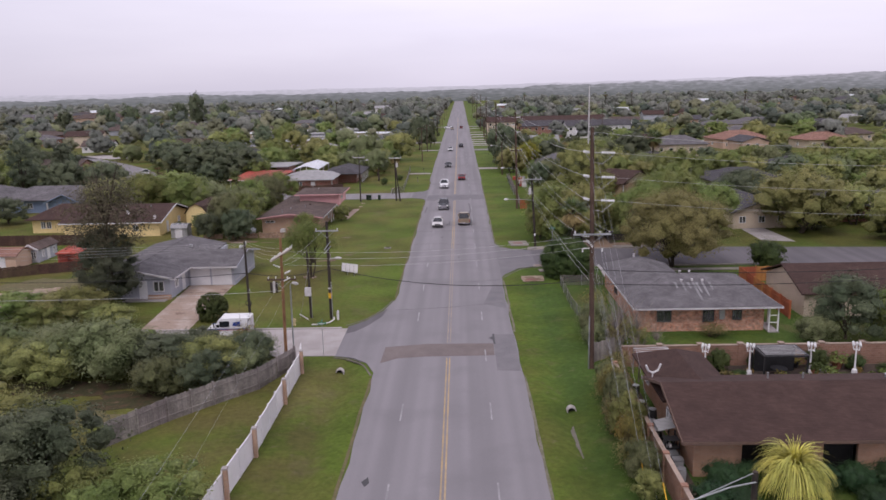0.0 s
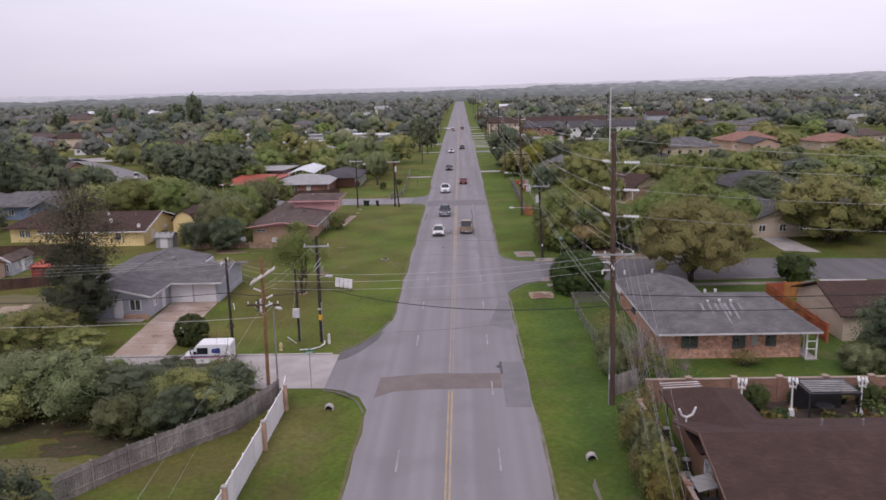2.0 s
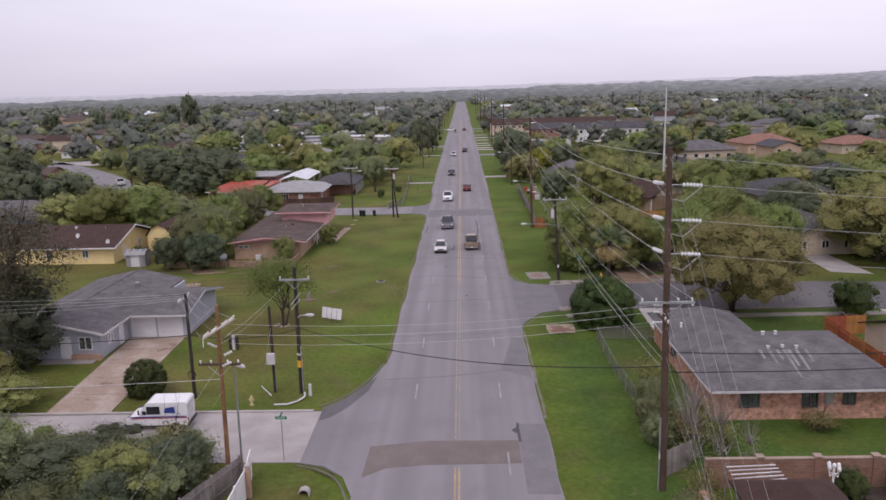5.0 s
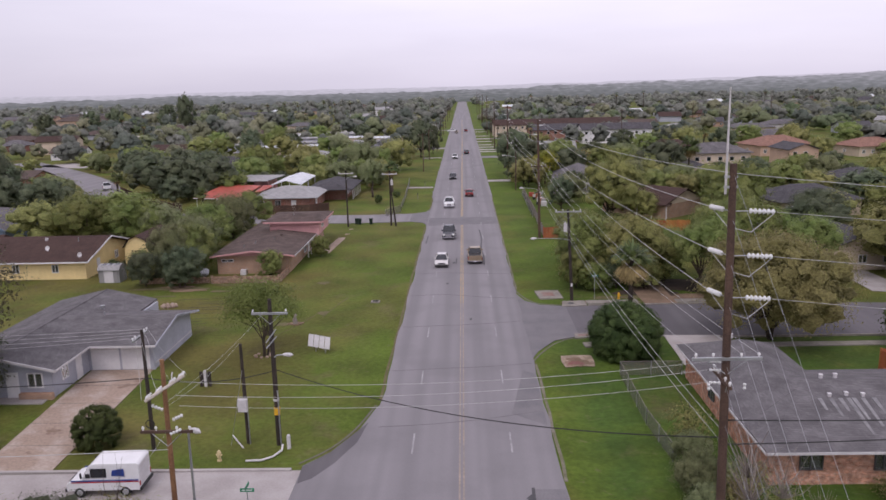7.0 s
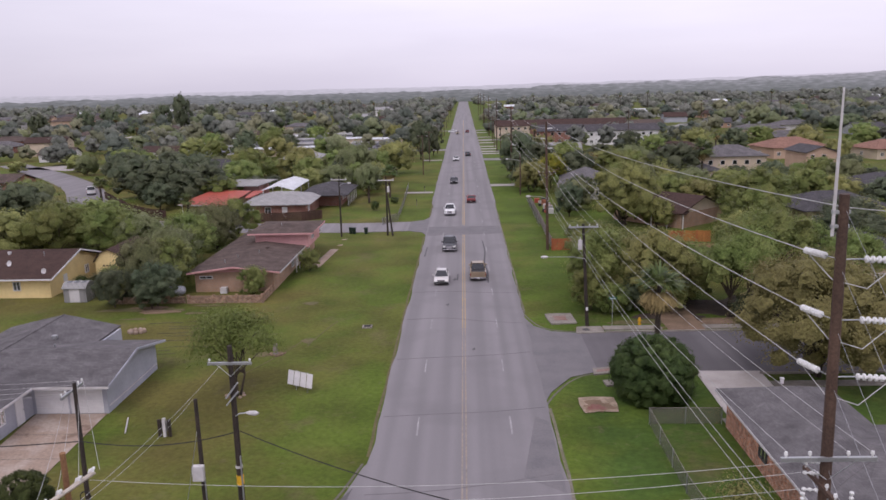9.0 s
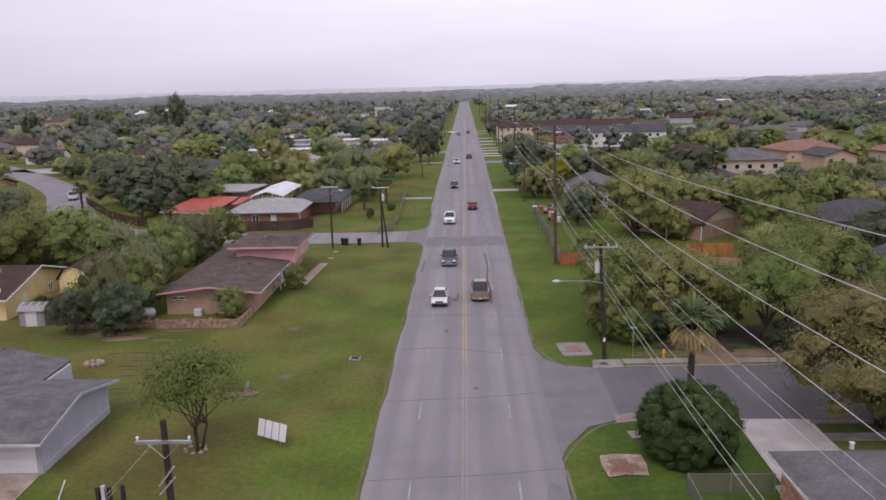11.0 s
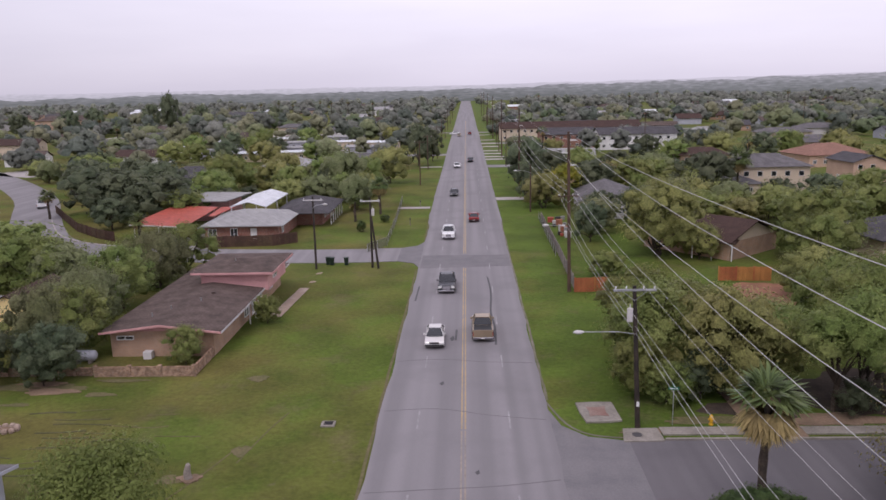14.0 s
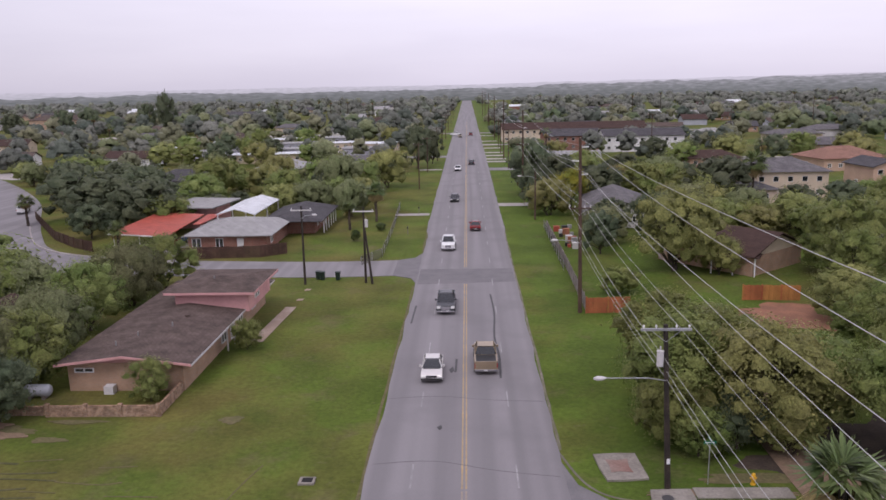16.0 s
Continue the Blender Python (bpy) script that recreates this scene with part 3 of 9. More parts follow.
# ---- ground, roads ----
def ground_sheet():
    xs = sorted(set([-4000, -2500, -1500, -800, -450] + list(range(-300, 301, 20)) + [i * 1.5 for i in range(-34, 35)] + [450, 800, 1500, 2500, 4000]))
    ys = sorted(set([-600, -300, -100] + list(range(-60, 300, 4)) + list(range(300, 900, 30)) + [1100, 1500, 2200, 3200, 4800]))
    g = Geo()
    for y in ys:
        for x in xs:
            z = -0.02
            if 7.0 < abs(x) < 60 and y < 260:
                z -= 0.025 * (0.5 + 0.5 * noise.noise((x * 0.12, y * 0.12, 0)))
            if y < 70:
                z -= 0.45 * math.exp(-((abs(x) - 9.3) / 1.0) ** 2)
            elif x > 0 and y < 96:
                z -= 0.22 * math.exp(-((x - 9.4) / 1.3) ** 2)
            g.v.append((x, y, z))
    w = len(xs)
    g.f = [(j * w + i, j * w + i + 1, (j + 1) * w + i + 1, (j + 1) * w + i) for j in range(len(ys) - 1) for i in range(w - 1)]
    ob = link("ground", g, GRASS)
    ob.data.shade_smooth()
    return tagged(ob, kind="structure")


ground_sheet()

road = thing("road", (0, 0, 0), kind="structure")
edge_rng = random.Random(5)
surf = Geo()
ry = -60.0
prev = (-6.2, 6.25)
while ry < 1600:
    step = 3.0 if ry < 260 else 40.0
    cur = (-6.22 + edge_rng.uniform(-0.12, 0.12) - (0.5 if ry > 200 else 0.0), 6.28 + edge_rng.uniform(-0.1, 0.1) + (0.3 if ry > 200 else 0))
    surf.prism([(prev[0], ry, 0.03), (prev[1], ry, 0.03), (cur[1], ry + step, 0.03), (cur[0], ry + step, 0.03)], 0.25)
    prev = cur
    ry += step
part("road_surface", surf, ASPHALT, road, "pale grey worn asphalt surface")


def flat(poly, z, thick=0.02):
    return Geo().prism([(x, y, z) for x, y in poly], thick)


part("road_patch", flat([(-6.0, 69.4), (-4.6, 70.6), (-2, 71.0), (4.15, 71.1), (4.2, 74.4), (-2, 74.5), (-5.9, 73.7)], 0.036), PATCH_BROWN, road, "brown patched strip across the road")
part("road_patch", flat([(4.22, 67.3), (6.2, 67.2), (6.25, 77.0), (4.25, 77.0)], 0.037), PATCH_GREY, road, "darker grey asphalt patch")
part("road_patch", flat([(-6.0, 168), (6.2, 169), (6.2, 176), (-6.0, 176)], 0.035), PATCH_GREY, road)
part("road_patch", flat([(3.7, 88), (6.1, 86), (6.15, 96), (5.2, 97)], 0.035), PATCH_GREY, road)
# the double yellow centre line and the broken white lane lines
for s in (-0.13, 0.13):
    for a, b in ((-50, 70.6), (74.8, 118), (118.3, 168), (177, 600)):
        cl = Geo().prism([(s - 0.055, a, 0.043), (s + 0.055, a, 0.043), (s + 0.055, b, 0.043), (s - 0.055, b, 0.043)], 0.012)
        part("centre_line", cl, PAINT_FADED if a in (74.8,) else PAINT_YELLOW, road, "worn yellow centre line")
for side in (-3.32, 3.34):
    for k in range(26):
        a = 45.2 + 12.2 * k - 12.2
        if 69.0 < a + 3 < 75.5 and side < 0:
            continue
        part("lane_dash", Geo().prism([(side - 0.06, a, 0.043), (side + 0.06, a, 0.043), (side + 0.06, a + 3.05, 0.043), (side - 0.06, a + 3.05, 0.043)], 0.012), PAINT_WHITE, road)
# cracks and tar lines
for pts in (((3.0, 136.5), (3.1, 142), (2.85, 147.5), (3.1, 155), (2.9, 163)), ((4.3, 77.2), (4.25, 75.8), (4.3, 74.2)), ((-0.8, 138), (-0.75, 141.2)), ((2.6, 138), (2.9, 141)),
            ((-5.6, 152), (-5.5, 158.5))):
    part("tar_line", strip(bend(pts, 5), 0.2, 0.046), TAR, road)
for y0, y1 in ((109.5, 111.0), (121.5, 119.8), (97.2, 98.6), (86.0, 88.5), (132.3, 131.6)):
    part("tar_line", strip(bend([(-6, y0), (-2, y0 + 0.4), (2, (y0 + y1) / 2), (6, y1)], 4), 0.055, 0.046), PATCH_GREY, road)
for x, y, w, l in ((-1.15, 138.5, 0.5, 1.6), (2.9, 139.5, 0.5, 1.8), (-1.8, 127, 0.4, 0.9), (4.1, 76, 0.6, 1.0), (0.9, 112, 0.3, 0.7), (-4.8, 48.5, 0.5, 1.2)):
    part("tar_spot", flat([(x - w / 2, y), (x, y - l / 2), (x + w / 2, y - 0.1), (x + 0.1, y + l / 2)], 0.045), TAR, road)

# side streets
street_left = thing("road_side_near", kind="structure")
part("road_surface", flat([(-130, 72.4), (-45, 72.0), (-10.3, 71.6), (-10.3, 79.7), (-45, 79.3), (-130, 79.6)], 0.02, 0.15), CONCRETE, street_left, "pale concrete side street")
mouth = [(-10.3, 71.5), (-8.6, 71.0), (-7.2, 69.6), (-6.2, 66.8), (-6.0, 90.5), (-6.5, 89.5), (-7.3, 85.6), (-8.6, 82.4), (-10.3, 80.3)]
part("road_surface", flat(mouth, 0.026, 0.15), ASPHALT, street_left, "grey asphalt apron at the junction")
part("road_patch", flat([(-10.2, 78.0), (-9.4, 78.6), (-8.3, 80.6), (-7.2, 83.6), (-6.8, 86.8), (-7.5, 85.2), (-8.8, 82.2), (-10.3, 80.2)], 0.031), ASPHALT_DARK, street_left)
part("kerb", Geo().box(-120, -10.9, 79.6, 79.85, -0.1, 0.13), CONCRETE, street_left)
street_right = thing("road_side_right", kind="structure")
part("road_surface", flat([(9, 105.9), (40, 104.8), (75, 101.5), (160, 90), (160, 101), (75, 113.0), (40, 116.2), (9, 116.4)], 0.02, 0.15), ASPHALT_DARK, street_right, "dark grey asphalt side street")
part("road_surface", flat([(6.0, 99.0), (6.9, 101.6), (8.8, 104.7), (11.3, 105.95), (11.3, 116.3), (8.6, 117.0), (7.0, 118.8), (6.0, 123.0)], 0.026, 0.15), PATCH_GREY, street_right, "asphalt apron at the junction")
part("kerb", Geo().box(13.8, 38, 116.35, 116.55, -0.1, 0.14), CONCRETE_DIRTY, street_right)
part("kerb", Geo().box(24.4, 40, 104.9, 105.1, -0.1, 0.14), CONCRETE_DIRTY, street_right)
part("sidewalk", Geo().box(13.8, 19.5, 117.2, 118.4, -0.1, 0.06), CONCRETE_DIRTY, street_right)
part("sidewalk", Geo().box(23.6, 38, 117.2, 118.4, -0.1, 0.06), CONCRETE_DIRTY, street_right)
part("sidewalk", Geo().box(24.6, 44, 102.2, 103.3, -0.1, 0.05), CONCRETE_DIRTY, street_right)
street_far = thing("road_side_far", kind="structure")
path2 = bend([(-6.2, 177.5), (-20, 176.8), (-40, 178.5), (-56, 181.5), (-68, 189), (-77, 202), (-87, 220), (-98, 240), (-113, 261), (-132, 284), (-160, 315)], 8)
part("road_surface", strip(path2, 9.0, 0.02), ASPHALT, street_far, "grey asphalt street that bends away")
part("road_surface", flat([(-6.0, 168.0), (-7.0, 171.2), (-9.5, 172.8), (-9.5, 181.8), (-7.2, 183.2), (-6.0, 187)], 0.026, 0.15), PATCH_GREY, street_far)
part("kerb", strip([(x + 0.6, y + 4.6) for x, y in path2[16:44]], 0.25, 0.14), CONCRETE, street_far)
# cross streets far off
cross = thing("road_cross_far", kind="structure")
for yy, x0, x1 in ((342, -6, -90), (300, 6, 90), (392, 6, 60), (470, -120, 120)):
    part("road_surface", flat([(min(x0, x1), yy - 3.5), (max(x0, x1), yy - 3.5), (max(x0, x1), yy + 3.5), (min(x0, x1), yy + 3.5)], 0.018), ASPHALT, cross)

# drives, pads, bare earth
drives = thing("pavement_drives", kind="structure")
part("driveway", flat([(-31.6, 79.8), (-26.6, 79.8), (-26.9, 89), (-27.2, 98.4), (-32.7, 98.4), (-32.2, 90)], 0.03), CONCRETE_OLD, drives, "stained pinkish concrete driveway")
for k, yj in enumerate((83.6, 87.3, 91.0, 94.7)):
    part("expansion_joint", flat([(-32.1, yj), (-26.7, yj), (-26.7, yj + 0.05), (-32.1, yj + 0.05)], 0.034, 0.006), MUD, drives)
part("driveway", flat([(19.3, 105.8), (24.6, 105.6), (24.3, 95.2), (19.0, 95.2)], 0.03), CONCRETE, drives, "pale concrete driveway")
part("driveway", flat([(20.0, 116.6), (23.6, 116.6), (23.8, 133), (20.0, 133)], 0.03), DIRT, drives, "brown earth driveway")
part("driveway", flat([(44, 104.2), (49.5, 103.8), (48.5, 99), (43.5, 99.5)], 0.03), CONCRETE, drives)
part("driveway", flat([(46.5, 120.5), (51, 119), (50.5, 131), (46.8, 131)], 0.03), CONCRETE, drives)
part("walkway", flat([(-21.0, 146.5), (-19.7, 146.5), (-19.0, 158.5), (-20.2, 158.5)], 0.03), CONCRETE_OLD, drives, "narrow stained concrete walk")
for y_ in (161.0, 165.5):
    part("paving_slab", flat([(-19.6, y_), (-18.9, y_ + 0.2), (-18.8, y_ + 1.0), (-19.5, y_ + 0.9)], 0.03), CONCRETE_OLD, drives)
part("driveway", flat([(-46, 181.5), (-41.5, 181.8), (-41.5, 196), (-47, 196)], 0.03), CONCRETE, drives)
part("driveway", flat([(54.5, 218), (61, 217), (61.5, 229), (55, 229)], 0.03), CONCRETE, drives)
for yy in (232, 322, 331, 343, 355, 375, 392, 412, 448):
    part("driveway", flat([(6.4, yy - 2), (13, yy - 2), (13, yy + 2), (6.4, yy + 2)], 0.028), CONCRETE, drives)
for lot in ([(-112, 352), (-92, 340), (-60, 340), (-34, 342), (-24, 346), (-26, 352), (-60, 350), (-92, 352)], [(-100, 376), (-60, 366), (-30, 362), (-24, 364), (-28, 370), (-58, 373), (-98, 386)], [(-92, 398), (-60, 394), (-40, 396), (-40, 403), (-62, 401), (-90, 408)],
            [(-150, 300), (-128, 290), (-118, 296), (-140, 310)], [(-190, 470), (-120, 462), (-70, 468), (-70, 480), (-120, 476), (-190, 486)], [(70, 318), (118, 312), (120, 322), (72, 328)]):
    part("gravel_lot", flat(lot, 0.02), CONCRETE, drives, "pale gravel lot between homes")
for yy in (221, 300):
    part("driveway", flat([(-7, yy - 1.2), (-13.5, yy - 1.2), (-13.5, yy + 1.2), (-7, yy + 1.2)], 0.028), CONCRETE, drives)


def blot(cx, cy, rx, ry, z, rng, rag=1.0):
    """A ragged patch: its edge wanders on two scales."""
    n, ph = 40, rng.uniform(0, 9)
    edge = []
    for k in range(n):
        a = k * math.tau / n
        r = 0.85 + rag * (0.14 * math.sin(3 * a + ph) + 0.08 * math.sin(7 * a + 2 * ph) + rng.uniform(-0.07, 0.07))
        edge.append((cx + rx * r * math.cos(a), cy + ry * r * math.sin(a), z))
    return Geo().prism(edge, 0.16)


bare = thing("ground_bare_patches", kind="structure")
brng = random.Random(8)
for x, spans in ((6.44, ((-20, 66), (78, 98.5), (123.5, 320))), (-6.42, ((-20, 66), (91, 167.5), (187.5, 320)))):
    for ya, yb in spans:
        n_ = max(3, int((yb - ya) / 2.5))
        part("gravel_edge", strip([(x + brng.uniform(-0.06, 0.06), ya + (yb - ya) * k / n_) for k in range(n_ + 1)], 0.22, -0.008), LAWN_EARTH if x < 0 else SHOULDER, bare, "worn gravel edge of the road")
for pts in (((6.2, 99.0), (7.2, 101.3), (9.0, 104.2), (11.4, 105.5), (18.5, 105.4)), ((11.4, 116.8), (8.9, 117.4), (7.4, 119.2), (6.3, 123.2)), ((-10.6, 80.7), (-8.9, 82.8), (-7.6, 85.8), (-6.6, 90)), ((-10.4, 71.2), (-8.9, 70.6), (-7.5, 69.2), (-6.5, 66.6))):
    part("gravel_edge", strip(bend(pts, 4), 0.16, -0.01), MUD, bare)
for cx, cy, rx, ry_, m, z in ((-17.4, 128.6, 1.0, 0.8, LAWN_EARTH, -0.01), (-15.1, 115.2, 0.7, 0.9, LAWN_EARTH, -0.01), (-18.6, 111.3, 0.9, 0.7, LAWN_EARTH, -0.012), (-34.0, 126.0, 2.6, 0.8, DIRT, 0.012), (-29.6, 125.3, 1.5, 0.5, LAWN_EARTH, -0.008), (-35.5, 123.3, 1.6, 0.35, LAWN_EARTH, -0.008), (-49, 99, 9.5, 6.5, LAWN_EARTH, -0.012), (-51.2, 93.2, 1.7, 3.6, SAND, 0.008), (-51.4, 96.9, 2.6, 1.2, SAND, 0.012), (-49.6, 97.6, 0.9, 0.9, SAND, 0.016), (-52.4, 90.2, 1.6, 1.3, SAND, 0.016), (-47.6, 94.5, 0.8, 0.9, SAND, 0.012), (-55.5, 95.4, 2.2, 0.5, SAND, 0.012), (-36, 127.0, 5.5, 1.0, LAWN_EARTH, -0.01), (-35.5, 127.6, 2.2, 0.7, DIRT, 0.016), (-29, 128.3, 2.5, 0.4, LAWN_EARTH, 0.012),
                            # the brown patches at x -19 to -32 carry the hedge's shade
                            (33.4, 153.6, 5.6, 5.6, RED_EARTH, -0.01), (9.25, 54.8, 0.42, 2.6, MUD, -0.4), (-40, 60, 7, 3.0, LAWN_EARTH, -0.01), (-24, 62, 5.5, 2.2, HEDGE_SHADE_SOIL, -0.01), (-31.5, 64.5, 6.0, 2.4, HEDGE_SHADE_SOIL, -0.004), (-19.4, 62.3, 3.0, 1.2, HEDGE_SHADE_SOIL, 0.0), (-27.5, 58.5, 4.5, 1.6, LAWN_EARTH, -0.008), (15.5, 117.9, 5, 0.5, DIRT, -0.01), (27, 119.6, 4.5, 1.2, DIRT, 0.012),
                            # the patch at (31, 124.5) paints the canopy's shade on the ground
                            (31, 124.5, 9, 5.5, SOIL_AND_SHADE, -0.005), (21.4, 121.6, 4.2, 1.9, SOIL_AND_SHADE, -0.012), (18.5, 119.6, 5.0, 0.7, LAWN_EARTH, 0.0)):
    part("bare_patch", blot(cx, cy, rx, ry_, z, brng, 1.7 if m is SAND else 1.0), m, bare)
for pts in (((-14.9, 113.5), (-14.0, 118.5), (-13.2, 121.5)), ((-27.6, 118.2), (-25.2, 118.0)), ((-29.5, 122.1), (-27, 122.4)), ((-31.5, 113.0), (-28.5, 113.8)), ((-30.5, 115.6), (-27.5, 115.9)), ((-26.0, 119.4), (-23.0, 119.0), (-21.6, 119.3)), ((-22.0, 117.6), (-18.6, 117.5)), ((-24.0, 121.2), (-21.5, 121.4)), ((-19.2, 106.0), (-17.0, 111.0), (-15.4, 116.0))):
    part("bare_patch", strip(bend(pts, 4), 0.1, -0.012), LAWN_EARTH, bare)


for k in range(11):
    x0_, y0_ = -33.5 + brng.uniform(0, 7.5), 111.8 + 0.95 * k + brng.uniform(-0.3, 0.3)
    part("bare_patch", strip(bend([(x0_, y0_), (x0_ + brng.uniform(1, 2), y0_ + brng.uniform(-0.3, 0.3)), (x0_ + brng.uniform(2.2, 4.5), y0_ + brng.uniform(-0.2, 0.5))], 4), brng.uniform(0.1, 0.24), -0.012), MUD_DARK, bare)


# ---- buildings ----
def opening_parts(parent, m, s0, s1, zb, zt, kind, trim):
    if kind == "window":
        g = Geo()
        for a, b, c, d in ((s0, s1, zb, zb + 0.07), (s0, s1, zt - 0.07, zt), (s0, s0 + 0.06, zb + 0.07, zt - 0.07), (s1 - 0.06, s1, zb + 0.07, zt - 0.07), ((s0 + s1) / 2 - 0.03, (s0 + s1) / 2 + 0.03, zb + 0.07, zt - 0.07)):
            g.box(a, b, -0.04, 0.12, c, d, m)
        w = part("window", g, trim, parent)
        part("pane", Geo().box(s0 + 0.06, s1 - 0.06, 0.03, 0.05, zb + 0.07, zt - 0.07, m), GLASS, w)
        # near-black sheet behind the pane, in place of the room's darkness
        part("blind", Geo().box(s0 + 0.06, s1 - 0.06, -0.16, -0.14, zb + 0.07, zt - 0.07, m), DARK, w)
    elif kind == "door":
        g = Geo().box(s0, s1, 0.0, 0.06, zb, zt, m)
        g.box(s0 + 0.12, s1 - 0.12, 0.06, 0.075, zb + 1.1, zt - 0.15, m).box(s0 + 0.12, s1 - 0.12, 0.06, 0.075, zb + 0.15, zb + 0.95, m)
        d = part("door", g, trim, parent)
        part("door_handle", Geo().box(s1 - 0.14, s1 - 0.08, 0.06, 0.12, zb + 0.95, zb + 1.05, m), GALV, d)
    elif kind == "garage":
        g = Geo()
        rows_n = 4
        for k in range(rows_n):
            a, b = zb + (zt - zb) * k / rows_n, zb + (zt - zb) * (k + 1) / rows_n
            g.box(s0, s1, -0.03, 0.03, a + 0.015, b - 0.015, m)
        g.box(s0, s1, -0.05, 0.0, zb, zt, m)
        part("garage_door", g, trim, parent, "white panelled garage door")
    elif kind == "void":
        # near-black sheet set back in the opening, painted as the shade inside
        part("dark_opening", Geo().box(s0, s1, -0.6, -0.55, zb, zt, m), DARK, parent)


def wall(parent, p0, p1, h, material, openings=(), thick=0.2, trim=None, z0=-0.15, label=""):
    """A wall with openings cut through it. Its outer face looks to the right of the way from p0 to p1."""
    trim = trim or WHITE
    a, b = Vector((*p0, 0)), Vector((*p1, 0))
    u = (b - a).normalized()
    length = (b - a).length
    nrm = Vector((u.y, -u.x, 0))
    m = Matrix(((u.x, nrm.x, 0, a.x), (u.y, nrm.y, 0, a.y), (0, 0, 1, 0), (0, 0, 0, 1)))
    us = sorted({0.0, length} | {o[0] for o in openings} | {o[1] for o in openings})
    zs = sorted({z0, h} | {o[2] for o in openings} | {o[3] for o in openings})
    solid = {(i, j): not any(o[0] < (us[i] + us[i + 1]) / 2 < o[1] and o[2] < (zs[j] + zs[j + 1]) / 2 < o[3] for o in openings) for i in range(len(us) - 1) for j in range(len(zs) - 1)}
    g = Geo()
    nz = len(zs)
    for k in (0.0, -thick):
        g.v += [tuple(m @ Vector((p, k, q))) for p in us for q in zs]
    half = len(us) * nz
    at = lambda i, j, k: k * half + i * nz + j
    for (i, j), full in solid.items():
        if not full:
            continue
        g.f.append((at(i, j, 0), at(i + 1, j, 0), at(i + 1, j + 1, 0), at(i, j + 1, 0)))
        g.f.append((at(i, j + 1, 1), at(i + 1, j + 1, 1), at(i + 1, j, 1), at(i, j, 1)))
        for di, dj, p, q in ((-1, 0, (i, j), (i, j + 1)), (1, 0, (i + 1, j + 1), (i + 1, j)), (0, -1, (i + 1, j), (i, j)), (0, 1, (i, j + 1), (i + 1, j + 1))):
            if not solid.get((i + di, j + dj), False):
                g.f.append((at(*p, 0), at(*q, 0), at(*q, 1), at(*p, 1)))
    used = sorted({k for q in g.f for k in q})
    remap = {k: n for n, k in enumerate(used)}
    g.v, g.f = [g.v[k] for k in used], [tuple(remap[k] for k in q) for q in g.f]
    w = part("wall", g, material, parent, label)
    for s0, s1, zb, zt, kind in openings:
        opening_parts(parent, m, s0, s1, zb, zt, kind, trim)
    return w


def four_walls(parent, x0, x1, y0, y1, h, material, front=(), right=(), back=(), left=(), trim=None, z0=-0.15):
    t = 0.2
    wall(parent, (x0, y0), (x1, y0), h, material, front, t, trim, z0)
    wall(parent, (x1, y0 + t), (x1, y1 - t), h, material, right, t, trim, z0)
    wall(parent, (x1, y1), (x0, y1), h, material, back, t, trim, z0)
    wall(parent, (x0, y1 - t), (x0, y0 + t), h, material, left, t, trim, z0)


def gable(x0, x1, y0, y1, z, rz, axis):
    g = Geo()
    if axis == "x":
        c = (y0 + y1) / 2
        g.prism([(x0, y0, z), (x1, y0, z), (x1, c, rz), (x0, c, rz)], 0.14)
        g.prism([(x1, y1, z), (x0, y1, z), (x0, c, rz), (x1, c, rz)], 0.14)
    else:
        c = (x0 + x1) / 2
        g.prism([(x0, y1, z), (x0, y0, z), (c, y0, rz), (c, y1, rz)], 0.14)
        g.prism([(x1, y0, z), (x1, y1, z), (c, y1, rz), (c, y0, rz)], 0.14)
    return g


def hip(x0, x1, y0, y1, z, rz, axis, in0, in1):
    g = Geo()
    if axis == "x":
        c = (y0 + y1) / 2
        a, b = (x0 + in0, c, rz), (x1 - in1, c, rz)
        g.prism([(x0, y0, z), (x1, y0, z), b, a], 0.14)
        g.prism([(x1, y1, z), (x0, y1, z), a, b], 0.14)
        g.prism([(x0, y1, z), (x0, y0, z), a], 0.14)
        g.prism([(x1, y0, z), (x1, y1, z), b], 0.14)
    else:
        c = (x0 + x1) / 2
        a, b = (c, y0 + in0, rz), (c, y1 - in1, rz)
        g.prism([(x0, y1, z), (x0, y0, z), a, b], 0.14)
        g.prism([(x1, y0, z), (x1, y1, z), b, a], 0.14)
        g.prism([(x0, y0, z), (x1, y0, z), a], 0.14)
        g.prism([(x1, y1, z), (x0, y1, z), b], 0.14)
    return g


def fascia(parent, x0, x1, y0, y1, z, material, sides="fblr", drop=0.2):
    for s in sides:
        g = Geo()
        if s == "f":
            g.box(x0, x1, y0 - 0.04, y0 - 0.004, z - drop, z - 0.02)
        elif s == "b":
            g.box(x0, x1, y1 + 0.004, y1 + 0.04, z - drop, z - 0.02)
        elif s == "l":
            g.box(x0 - 0.04, x0 - 0.004, y0, y1, z - drop, z - 0.02)
        else:
            g.box(x1 + 0.004, x1 + 0.04, y0, y1, z - drop, z - 0.02)
        part("fascia", g, material, parent)


